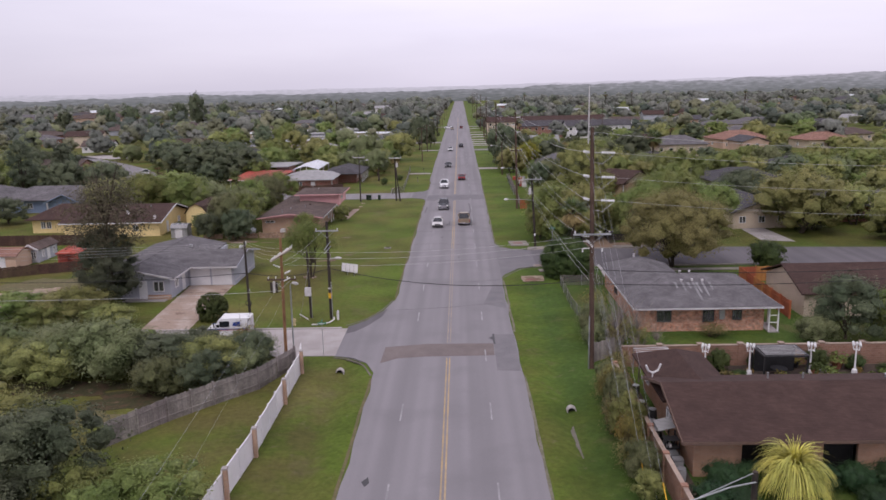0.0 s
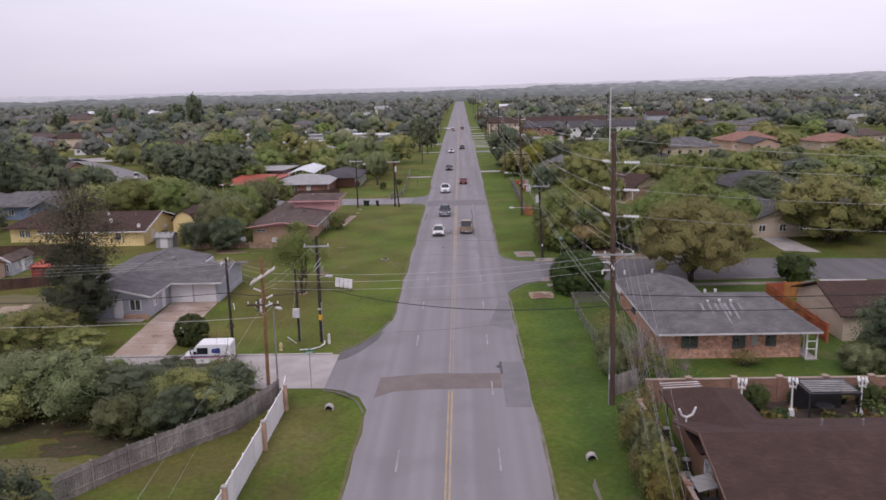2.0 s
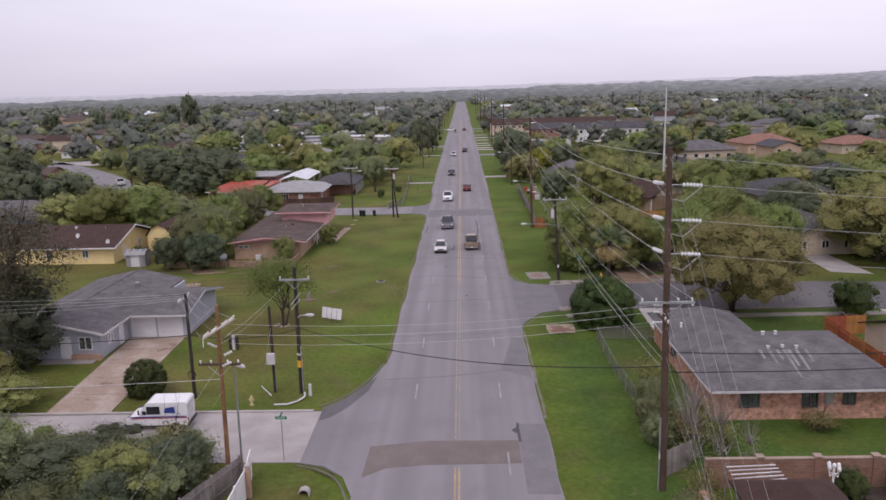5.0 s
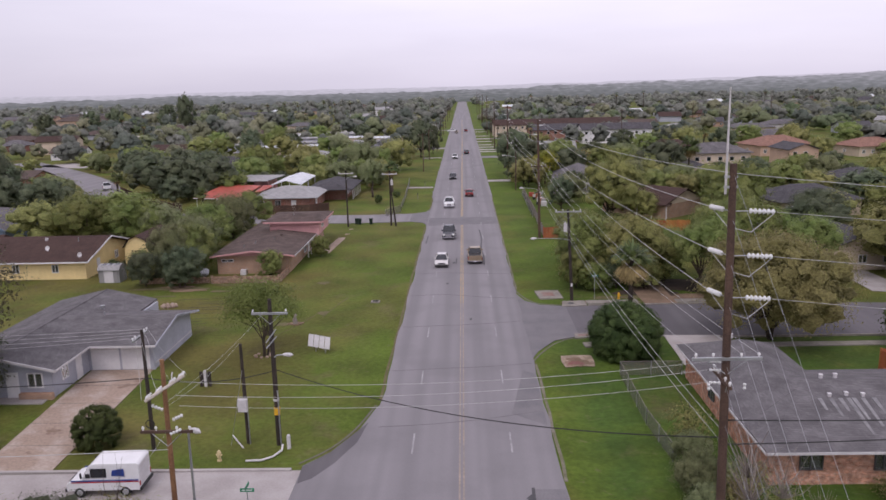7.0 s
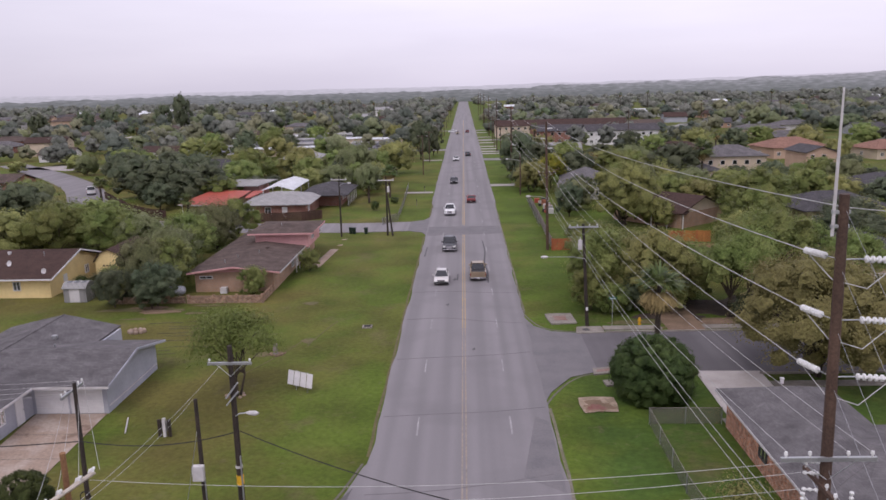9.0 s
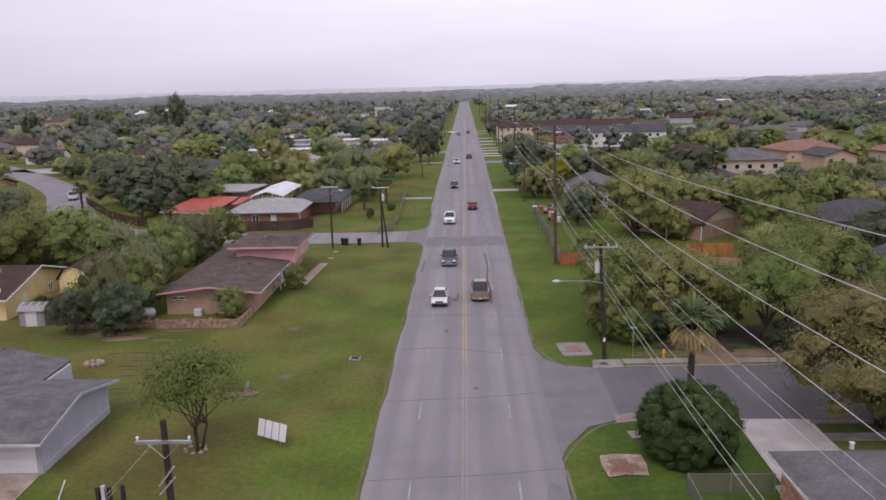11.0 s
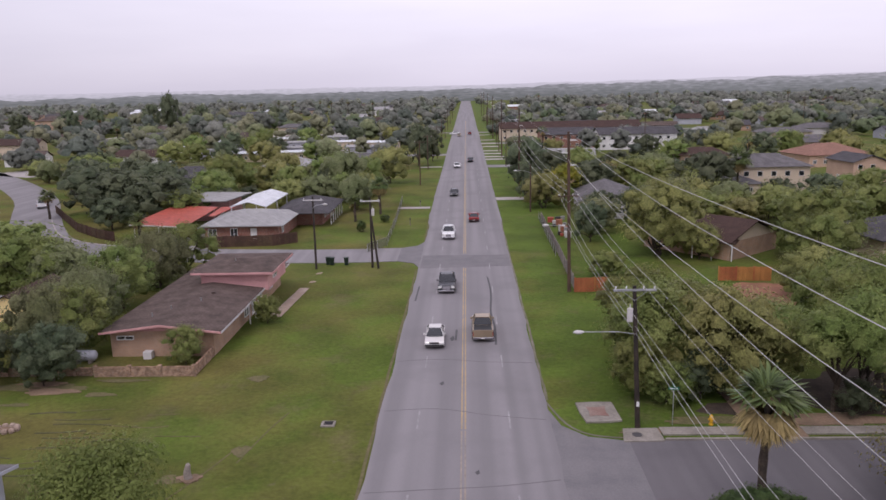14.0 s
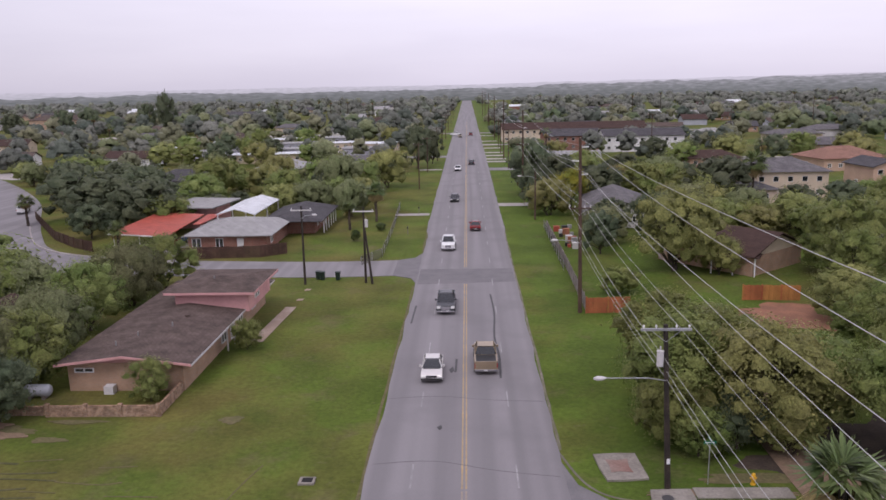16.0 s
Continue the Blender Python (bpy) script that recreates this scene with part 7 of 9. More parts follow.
# palms
def fan_palm(x, y, h, spread, label, seed, fronds=34, skirt=26, green=None, dead=None, trunk_r=0.2, name="palm_tree", hang=0.85, low=-0.35):
    rng = np.random.default_rng(seed)
    t = thing(name, (x, y, 0), label, "palm")
    g = Geo()
    n = 9
    g.tube([(x + 0.05 * math.sin(k), y, -0.1 + (h * 0.78 + 0.1) * k / n) for k in range(n + 1)], [trunk_r * (1.15 if k % 2 else 0.95) * (1.25 - 0.3 * k / n) for k in range(n + 1)], 9)
    part("trunk", g, BARK, t)
    top = np.array([x, y, h * 0.78])

    def fans(count, lo, hi, length, droop):
        v = []
        for k in range(count):
            az, el = rng.uniform(0, math.tau), rng.uniform(lo, hi)
            d = np.array([math.cos(az) * math.cos(el), math.sin(az) * math.cos(el), math.sin(el)])
            base = top + d * length * 0.35
            side = np.cross(d, [0, 0, 1.0])
            side /= np.linalg.norm(side) + 1e-9
            for j in range(11):
                a = (j - 5) / 5 * 1.25
                q = d * math.cos(a) + side * math.sin(a)
                tip = base + q * length * (0.75 - 0.12 * abs(a)) * rng.uniform(0.85, 1.1) + np.array([0, 0, -droop * length * (0.25 + 0.2 * abs(a))])
                mid = (base + tip) / 2 + np.array([0, 0, 0.06 * length])
                wv = np.cross(q, [0, 0, 1.0]) * 0.05 * length
                v += [base, mid + wv, tip, mid - wv]
        return np.array(v)
    for nm, cnt, lo, hi, ln, dr, m in (("crown", fronds, low, 1.3, spread / 2, 0.6, green or FROND), ("dead_fronds", skirt, -1.55, -1.2 if hang > 1 else -0.5, spread / 2 * hang, 0.5, dead or FROND_DEAD)):
        if cnt:
            ob = quads_object(nm, fans(cnt, lo, hi, ln, dr) - np.array([x, y, 0]), m)
            ob.parent = t
            BASE[ob] = BASE[t]
    return t


fan_palm(16.0, 105.3, 9.7, 4.5, "fan palm with a skirt of dead fronds by the kerb", 3, fronds=34, skirt=64, hang=0.92, low=0.0)
fan_palm(56.4, 228.5, 10.4, 7.0, "tall fan palm in front of the cream house", 4, skirt=16)
fan_palm(-16.3, 214, 7.2, 4.6, "shaggy palm with a brown skirt of fronds", 5, skirt=40)
fan_palm(-52.0, 187.5, 5.0, 3.6, "small palm beside the carport", 6, skirt=8)
fan_palm(-81.0, 214.0, 6.0, 4.0, "thin palm beside the bend of the street", 7, skirt=10)
fan_palm(-20.0, 206, 4.6, 3.6, "young palm in the front yard", 8, skirt=4)
for k, (x, y, h) in enumerate(((-150, 640, 17), (-140, 655, 18), (-128, 648, 16), (-110, 660, 18), (-100, 652, 17), (-90, 668, 17), (-70, 660, 16), (-62, 672, 17), (118, 640, 19), (150, 690, 20), (60, 720, 19), (215, 600, 20), (-195, 480, 13), (-150, 400, 12), (-110, 300, 10), (70, 262, 12), (26, 330, 11))):
    fan_palm(x, y, h, 4.5, "tall thin palm far off", 20 + k, fronds=14, skirt=6)

# yellow shaggy palm by the brown-roofed house: long drooping strap leaves
yp = thing("palm_tree", (20.2, 46.2, 0), "shaggy palm with drooping yellow-green fronds", "palm")
part("trunk", Geo().tube([(20.2, 46.2, -0.1), (20.2, 46.2, 2.0)], [0.35, 0.26], 9), BARK, yp)
yr = np.random.default_rng(2)
yv = []
for k in range(1250):
    tuft = k % 23
    if k < 800:
        az, el, ln, sag = tuft * 2.39996 + yr.normal(0, 0.17), 0.2 + 0.05 * tuft + yr.uniform(-0.1, 0.14), yr.uniform(2.3, 3.3), 0.5
    else:
        az, el, ln, sag = yr.uniform(0, math.tau), yr.uniform(0.75, 1.5), yr.uniform(1.2, 2.3), 0.34
    p, vel = np.array([20.2, 46.2, 1.7]), np.array([math.cos(az) * math.cos(el), math.sin(az) * math.cos(el), math.sin(el)])
    side = np.cross(vel, [0, 0, 1.0])
    side = side / (np.linalg.norm(side) + 1e-9) * 0.05
    for j in range(6):
        q = p + vel * ln / 6
        wa, wb = 1 - j / 7, 1 - (j + 1) / 7
        yv += [p - side * wa, p + side * wa, q + side * wb, q - side * wb]
        p = q
        vel = vel + np.array([0, 0, -sag])
        vel /= np.linalg.norm(vel)
ob_ = quads_object("crown", np.array(yv) - np.array([20.2, 46.2, 0]), FROND_YELLOW)
ob_.parent = yp

# scattered trees between the houses of the neighbourhood
CLEAR = [(-36, 101, 14), (24, 86, 15), (27, 54, 20), (-27, 147, 17), (-58, 139, 14), (-72, 141, 10), (-45, 145, 7), (-36, 203, 15), (-48, 197, 11), (38, 181, 13), (27, 215, 11), (66, 240, 11), (99, 288, 13), (88, 250, 9), (62, 356, 15), (38, 364, 12), (45, 410, 26), (50.5, 137, 9), (62, 176, 10), (48, 86, 12), (-85, 166, 13), (-78, 156, 7), (-76, 152, 6)]
CLEAR += [(a * (1 - 9 / b), b - 9, r * 0.8) for a, b, r in CLEAR if b > 120]
CLEAR += [(x, y, 8.5 if y < 325 or x > 0 else 6.5) for x, y in HOUSES] + [(x * (1 - 10 / y), y - 10, 7.5) for x, y in HOUSES if y < 325 or x > 0]
CLEAR += [(-98, 221, 9), (-108, 238, 11), (-120, 256, 11), (-132, 268, 9), (-60, 345, 13), (-75, 385, 12), (-45, 365, 11)]


def free(x, y):
    if abs(x) < (15 if y < 260 else 17 if y < 330 else 12.5) and y < 1200:
        return False
    if y < 118 and x > 0 and y > 100 - 0.14 * max(0, x - 40):
        return False
    if any((x - px) ** 2 + (y - py) ** 2 < 60 for px, py in path2[::3]):
        return False
    return all((x - a) ** 2 + (y - b) ** 2 > r * r for a, b, r in CLEAR)


srng = random.Random(31)
placed = []
tries = 0
while len(placed) < 250 and tries < 9000:
    tries += 1
    y = srng.uniform(118, 290)
    x = srng.uniform(-0.62 * y - 30, 0.62 * y + 30)
    if not free(x, y) or -44 < x < 0 and y < 232 or 0 < x < 46 and y < 210 or -66 < x < 0 and y < 200 and x > -66 or x < 0 and y < 150 and x > -85:
        continue
    w = srng.uniform(5.5, 11)
    if any((x - a) ** 2 + (y - b) ** 2 < ((w + c) * 0.29) ** 2 for a, b, c in placed):
        continue
    placed.append((x, y, w))
    kd = srng.choice(["oak", "oak", "green", "green", "olive", "grey"] if x < 0 else ["oak", "green", "green", "olive", "olive", "grey", "oak"])
    plant(kd, x, y, w, w * srng.uniform(0.6, 0.82))


def woods(name, seed, y0, y1, count, per, leaf, wmin, wmax, half, material, cover):
    """A mass of far tree crowns, each a lumpy cluster of leaf sprays."""
    rng = np.random.default_rng(seed)
    r2 = random.Random(seed)
    vs, cs, ct, nl, nk, nc = [], [], [], [], [], 0
    made = 0
    guard = 0
    while made < count and guard < count * 6:
        guard += 1
        y = y0 + (y1 - y0) * math.sqrt(r2.random()) if cover else r2.uniform(y0, y1)
        x = r2.uniform(-half * y - 40, half * y + 40)
        if not free(x, y):
            continue
        if noise.noise((x * 0.013, y * 0.013, 5.0)) < -0.27:
            continue
        made += 1
        w = r2.uniform(wmin, wmax)
        h = w * r2.uniform(0.5, 1.08)
        lb = [(c + np.array([x, y, 0]), r * 1.2) for c, r in lobes(rng, w, h, h * 0.1, 13)]
        cv, cf = clumps(rng, lb, 1, 0.66, 0.75, (0.62, 1.3))
        mid_, half_ = np.array([x, y, h * 0.45]), np.array([w / 2, w / 2, h * 0.55])
        nk.append(rounded(cv, lb, mid_, half_))
        cs.append(cv)
        ct.append(cf + nc)
        nc += len(cv)
        if per:
            pts, out = crown_points(rng, lb, per, even=0.14)
            vs.append(leaf_geo(pts, rng.uniform(0.75, 1.25, len(pts)) * leaf * w / 10, rng, rounded(pts, lb, mid_, half_), loose=0.3))
            nl.append(rounded(vs[-1], lb, mid_, half_))
    ob = quads_object(name, np.concatenate(vs), material, (np.concatenate(cs), np.concatenate(ct)), np.concatenate(nl + nk))
    return tagged(ob, "dense far tree crowns among the houses", "woods", kind="stuff")


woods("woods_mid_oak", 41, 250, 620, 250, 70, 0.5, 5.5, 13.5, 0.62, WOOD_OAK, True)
woods("woods_mid_grey", 42, 250, 620, 280, 70, 0.5, 5.5, 13.5, 0.62, WOOD_HAZED, True)
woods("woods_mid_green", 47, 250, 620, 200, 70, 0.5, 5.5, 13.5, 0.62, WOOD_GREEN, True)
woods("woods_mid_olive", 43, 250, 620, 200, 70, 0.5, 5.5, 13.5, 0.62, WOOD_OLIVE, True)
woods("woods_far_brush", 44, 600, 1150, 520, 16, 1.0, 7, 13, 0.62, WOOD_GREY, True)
woods("woods_far_grey", 45, 600, 1120, 1100, 16, 1.0, 7, 13, 0.62, WOOD_HAZED, True)


# the misty plain at the horizon, far behind everything: bands of woods one behind the other, each paler, the haze
# painted into their glowing colour
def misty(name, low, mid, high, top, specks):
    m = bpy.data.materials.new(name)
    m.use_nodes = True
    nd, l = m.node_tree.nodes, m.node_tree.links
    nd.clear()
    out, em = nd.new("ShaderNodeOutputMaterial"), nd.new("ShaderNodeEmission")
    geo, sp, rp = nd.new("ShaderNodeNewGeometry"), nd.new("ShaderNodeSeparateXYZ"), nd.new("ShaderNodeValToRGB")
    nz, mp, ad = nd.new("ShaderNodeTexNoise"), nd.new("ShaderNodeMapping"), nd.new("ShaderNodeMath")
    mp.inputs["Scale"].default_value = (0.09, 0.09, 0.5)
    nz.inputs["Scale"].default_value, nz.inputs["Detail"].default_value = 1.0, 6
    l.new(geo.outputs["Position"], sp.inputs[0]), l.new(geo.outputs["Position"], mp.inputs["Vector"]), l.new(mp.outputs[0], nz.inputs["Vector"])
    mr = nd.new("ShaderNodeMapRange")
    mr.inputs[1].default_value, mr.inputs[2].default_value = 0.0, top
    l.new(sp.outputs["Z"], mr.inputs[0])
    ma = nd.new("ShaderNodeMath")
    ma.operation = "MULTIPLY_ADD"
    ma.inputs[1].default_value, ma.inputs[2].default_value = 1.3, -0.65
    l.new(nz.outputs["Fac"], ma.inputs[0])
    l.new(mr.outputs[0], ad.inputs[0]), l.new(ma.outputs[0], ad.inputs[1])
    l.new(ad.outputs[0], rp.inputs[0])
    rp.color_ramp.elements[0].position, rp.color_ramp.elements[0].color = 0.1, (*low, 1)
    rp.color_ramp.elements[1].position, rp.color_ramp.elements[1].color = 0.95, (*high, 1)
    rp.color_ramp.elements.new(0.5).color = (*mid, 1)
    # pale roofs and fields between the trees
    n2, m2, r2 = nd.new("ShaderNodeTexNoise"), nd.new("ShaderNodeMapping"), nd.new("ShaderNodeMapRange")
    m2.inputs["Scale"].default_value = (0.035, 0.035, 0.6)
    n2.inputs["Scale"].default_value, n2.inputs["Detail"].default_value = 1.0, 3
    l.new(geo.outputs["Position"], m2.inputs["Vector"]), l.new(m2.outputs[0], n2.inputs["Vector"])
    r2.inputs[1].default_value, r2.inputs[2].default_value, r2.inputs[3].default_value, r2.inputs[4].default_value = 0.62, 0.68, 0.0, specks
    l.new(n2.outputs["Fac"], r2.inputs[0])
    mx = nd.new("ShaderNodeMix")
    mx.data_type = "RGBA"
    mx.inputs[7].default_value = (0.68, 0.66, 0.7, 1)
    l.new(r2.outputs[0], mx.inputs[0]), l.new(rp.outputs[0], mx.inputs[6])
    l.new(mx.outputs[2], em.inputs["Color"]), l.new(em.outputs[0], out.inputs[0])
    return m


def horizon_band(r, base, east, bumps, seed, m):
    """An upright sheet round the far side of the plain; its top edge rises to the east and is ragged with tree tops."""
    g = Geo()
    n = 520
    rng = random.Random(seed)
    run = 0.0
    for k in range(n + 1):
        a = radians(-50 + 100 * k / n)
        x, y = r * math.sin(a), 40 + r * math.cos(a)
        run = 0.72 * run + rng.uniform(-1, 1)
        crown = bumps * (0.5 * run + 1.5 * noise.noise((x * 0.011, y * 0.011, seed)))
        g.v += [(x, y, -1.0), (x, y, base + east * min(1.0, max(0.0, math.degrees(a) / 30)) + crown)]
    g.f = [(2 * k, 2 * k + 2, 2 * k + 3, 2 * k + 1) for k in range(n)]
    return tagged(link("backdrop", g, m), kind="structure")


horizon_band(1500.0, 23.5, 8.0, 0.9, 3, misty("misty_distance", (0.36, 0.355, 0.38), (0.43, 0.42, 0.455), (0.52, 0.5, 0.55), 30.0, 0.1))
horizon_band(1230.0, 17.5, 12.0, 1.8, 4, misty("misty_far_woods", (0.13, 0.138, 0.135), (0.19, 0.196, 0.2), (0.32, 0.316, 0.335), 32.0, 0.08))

# ---- poles, wires ----
def insulator(parent, p, q, r=0.13, n=5, material=None):
    """A string of discs from p to q."""
    p, q = Vector(p), Vector(q)
    pts, rad = [], []
    for k in range(n):
        for f, s in ((0.0, 0.45), (0.2, 1.0), (0.55, 0.9), (0.75, 0.45)):
            pts.append(p.lerp(q, (k + f) / n))
            rad.append(r * s)
    part("insulator", Geo().tube(pts, rad, 8), material or PORCELAIN, parent)


def pin(parent, x, y, z):
    part("insulator", Geo().tube([(x, y, z), (x, y, z + 0.08), (x, y, z + 0.1), (x, y, z + 0.2)], [0.03, 0.03, 0.07, 0.05], 7), PORCELAIN, parent)


def pole_body(name, x, y, h, r, material, label, lean=(0.0, 0.0)):
    t = thing(name, (x, y, 0), label, "utility pole")
    part("pole", Geo().tube([(x, y, -0.3), (x + lean[0] * 0.5, y + lean[1] * 0.5, h * 0.5), (x + lean[0], y + lean[1], h)], [r, r * 0.85, r * 0.68], 10), material, t)
    return t


def crossarm(parent, x, y, z, length, along="x", material=None, pins=(-0.9, -0.4, 0.4, 0.9), brace=True):
    g = Geo()
    if along == "x":
        g.box(x - length / 2, x + length / 2, y - 0.22, y - 0.1, z - 0.07, z + 0.07)
    else:
        g.box(x - 0.22, x - 0.1, y - length / 2, y + length / 2, z - 0.07, z + 0.07)
    part("crossarm", g, material or POLE_BROWN, parent)
    for f in pins:
        if along == "x":
            pin(parent, x + f * length / 2, y - 0.16, z + 0.07)
        else:
            pin(parent, x - 0.16, y + f * length / 2, z + 0.07)
    if brace:
        for s in (-1, 1):
            e = (x + s * length * 0.3, y - 0.16, z - 0.05) if along == "x" else (x - 0.16, y + s * length * 0.3, z - 0.05)
            part("brace", Geo().tube([e, (x, y - 0.16 if along == "x" else y, z - 0.75)], 0.02, 5), GALV, parent)


def street_lamp(parent, x, y, z, dx, dy, rise=0.4):
    g = Geo().tube([(x, y, z), (x + dx * 0.3, y + dy * 0.3, z + rise * 0.7), (x + dx, y + dy, z + rise)], 0.035, 7)
    part("lamp_arm", g, GALV, parent)
    u = Vector((dx, dy, 0)).normalized()
    p = Vector((x + dx, y + dy, z + rise))
    g = Geo().tube([p - u * 0.1, p + u * 0.08, p + u * 0.4, p + u * 0.62], [0.06, 0.12, 0.15, 0.05], 8)
    part("lamp_head", g, OFFWHITE, parent, "pale cobra-head lamp housing")


def transformer(parent, x, y, z):
    g = Geo().tube([(x, y, z - 0.45), (x, y, z + 0.4), (x, y, z + 0.45), (x, y, z + 0.5)], [0.2, 0.2, 0.22, 0.1], 12)
    g.tube([(x, y, z + 0.45), (x, y, z + 0.75)], 0.04, 6)
    part("transformer", g, OFFWHITE, parent, "grey-white transformer can")


WIRES = "overhead wires"


def wire(p, q, sag, r=0.009, material=None, label="pale overhead power wire", n=16):
    p, q = Vector(p), Vector(q)
    pts = [p.lerp(q, k / n) - Vector((0, 0, sag * 4 * (k / n) * (1 - k / n))) for k in range(n + 1)]
    single("power_line", Geo().tube(pts, r, 4), material or WIRE, label, "cable", WIRES, loc=tuple(p))


BX, BY = 12.25, 67.7
big = pole_body("transmission_pole", BX, BY, 20.3, 0.225, POLE_BROWN, "tall brown wooden transmission pole with insulators", (-0.3, 0.0))
xb = lambda z: BX - 0.3 * z / 20.0
for z in (18.25, 16.28, 14.38):
    x = xb(z)
    insulator(big, (x - 0.18, BY + 0.6, z), (x - 0.42, BY + 1.6, z - 0.02), 0.12, 7)
    part("bracket", Geo().tube([(x - 0.05, BY + 0.1, z), (x - 0.18, BY + 0.6, z)], 0.02, 5), GALV, big)
    insulator(big, (x + 0.75, BY, z), (x + 1.85, BY - 0.1, z - 0.05), 0.125, 6)
    part("bracket", Geo().tube([(x - 0.15, BY, z), (x + 0.75, BY, z)], 0.025, 6), GALV, big)
    part("jumper_wire", Geo().tube(bz := [(x - 0.42, BY + 1.6, z), (x + 0.0, BY + 0.4, z - 0.75), (x + 0.8, BY - 0.2, z - 0.9), (x + 1.8, BY - 0.1, z - 0.1)], 0.02, 4), WIRE, big)
part("mast", Geo().tube([(xb(19) - 0.3, BY, 19.0), (xb(19) - 0.3, BY, 21.5), (xb(19) - 0.3, BY, 23.5)], [0.055, 0.05, 0.03], 8), OFFWHITE, big, "thin pale metal mast")
part("mast_clamp", Geo().box(xb(19.4) - 0.36, xb(19.4) + 0.2, BY - 0.05, BY + 0.05, 19.25, 19.35).box(xb(19.4) - 0.36, xb(19.4) + 0.2, BY - 0.05, BY + 0.05, 19.7, 19.8), GALV, big)
crossarm(big, xb(11.6), BY, 11.6, 3.1, "x", GALV)
crossarm(big, xb(10.6), BY, 10.6, 2.4, "y")
for s in (-0.8, 0.8):
    insulator(big, (xb(10) + s, BY - 0.2, 10.45), (xb(10) + s, BY - 0.2, 10.1), 0.08, 2)
for z in (11.4, 11.0, 10.4):
    insulator(big, (xb(z) - 0.2, BY, z), (xb(z) - 0.75, BY + 0.1, z), 0.07, 3)
part("conduit", Geo().tube([(BX - 0.27, BY - 0.1, -0.2), (BX - 0.27, BY - 0.1, 4.6)], 0.06, 7), GALV, big, "grey conduit on the pole's foot")
part("tag", Geo().box(BX - 0.32, BX - 0.28, BY - 0.3, BY - 0.1, 2.1, 2.4), WHITE, big)

# transmission line along the verge
for k, (py, ph_) in enumerate(((155.5, 18.6), (243, 18.6), (331, 19), (419, 19), (507, 19), (595, 19), (683, 19))):
    tp = pole_body("transmission_pole", 12.3, py, ph_, 0.22, POLE_BROWN, "tall brown wooden transmission pole", (-0.3 if k == 0 else 0, 0))
    xx = 12.3 - (0.25 if k == 0 else 0)
    for j, z in enumerate((17.6, 16.2, 14.8)):
        s = -1 if j == 1 else 1
        insulator(tp, (xx + s * 0.12, py, z), (xx + s * 0.85, py, z + 0.05), 0.1, 4)
    if k < 4:
        crossarm(tp, xx, py, 11.3, 2.4, "x", brace=k == 0)
    if k == 0:
        street_lamp(tp, 12.1, py - 0.1, 7.6, -2.4, -0.2)
prev3 = [(xb(z) - 0.42, BY + 1.6, z - 0.02) for z in (18.25, 16.28, 14.38)]
for k, py in enumerate((155.5, 243, 331, 419, 507)):
    xx = 12.3 - (0.25 if k == 0 else 0)
    nxt = [(xx + 0.85, py, 17.65), (xx - 0.85, py, 16.25), (xx + 0.85, py, 14.85)]
    for a, b in zip(prev3, nxt):
        wire(a, b, 1.3, 0.019 if k < 2 else 0.03)
    prev3 = nxt
wire((xb(20), BY, 19.9), (12.05, 155.5, 18.5), 1.0, 0.017)
wire((xb(20), BY, 19.9), (60, 64, 19.0), 1.2, 0.014)
for z in (18.2, 16.23, 14.33):
    wire((xb(z) + 1.85, BY - 0.1, z), (75, 63, z + 0.4), 1.6, 0.011)
# guy wires anchored along the verge
for k, (z, x1, y1) in enumerate(((19.8, 12.5, 43.0), (17.9, 12.2, 44.5), (15.9, 11.9, 46.0), (14.0, 12.2, 47.5), (11.2, 11.7, 49.5), (10.2, 11.9, 51.0), (8.4, 12.4, 53.5))):
    foot, head = Vector((x1, y1, 0.05)), Vector((xb(z), BY - 0.2, z))
    wire(head, foot, 0.0, 0.007, GALV, "steel guy wire of the tall pole", 4)
    if k != 1:
        single("guy_marker", Geo().tube([foot, foot.lerp(head, 2.6 / (head - foot).length)], 0.035, 6), YELLOW_MARK, "yellow plastic guy wire marker", "marker")

# street lamp near the start of the flight
sl_ = pole_body("utility_pole", 12.75, 33.1, 8.7, 0.17, CREOSOTE, "dark wooden pole with a pale street lamp arm", (0.0, 0.0))
street_lamp(sl_, 12.75, 33.0, 8.3, -4.4, -2.6, 0.3)
part("brace", Geo().tube([(12.7, 33.1, 8.65), (10.1, 31.45, 8.58)], 0.02, 5), GALV, sl_)

# street lamp pole with transformer at the right-hand corner
tr = pole_body("utility_pole", 12.3, 118.3, 10.4, 0.19, CREOSOTE, "dark creosoted utility pole with transformer and lamp", (-0.55, 0.0))
tx = lambda z: 12.3 - 0.55 * z / 10.4
crossarm(tr, tx(10.2), 118.3, 10.15, 2.9, "x", GALV)
transformer(tr, tx(8.4) - 0.38, 118.15, 8.4)
street_lamp(tr, tx(7.0), 118.2, 7.0, -3.7, -0.3, 0.3)
part("tag", Geo().box(12.1, 12.3, 118.08, 118.1, 1.75, 2.1), WHITE, tr)
arms_b = [(xb(11.6) + f * 1.5, BY - 0.16, 11.85) for f in (-0.9, 0.4, 0.9)]
arms_t = [(tx(10.2) + f * 1.6, 118.14, 10.4) for f in (-0.9, 0.4, 0.9)]
arms_r = [(12.05 + f * 1.2, 155.3, 11.55) for f in (-0.9, 0.4, 0.9)]
for a, b, c in zip(arms_b, arms_t, arms_r):
    wire(a, b, 0.7, 0.013), wire(b, c, 0.5, 0.016)
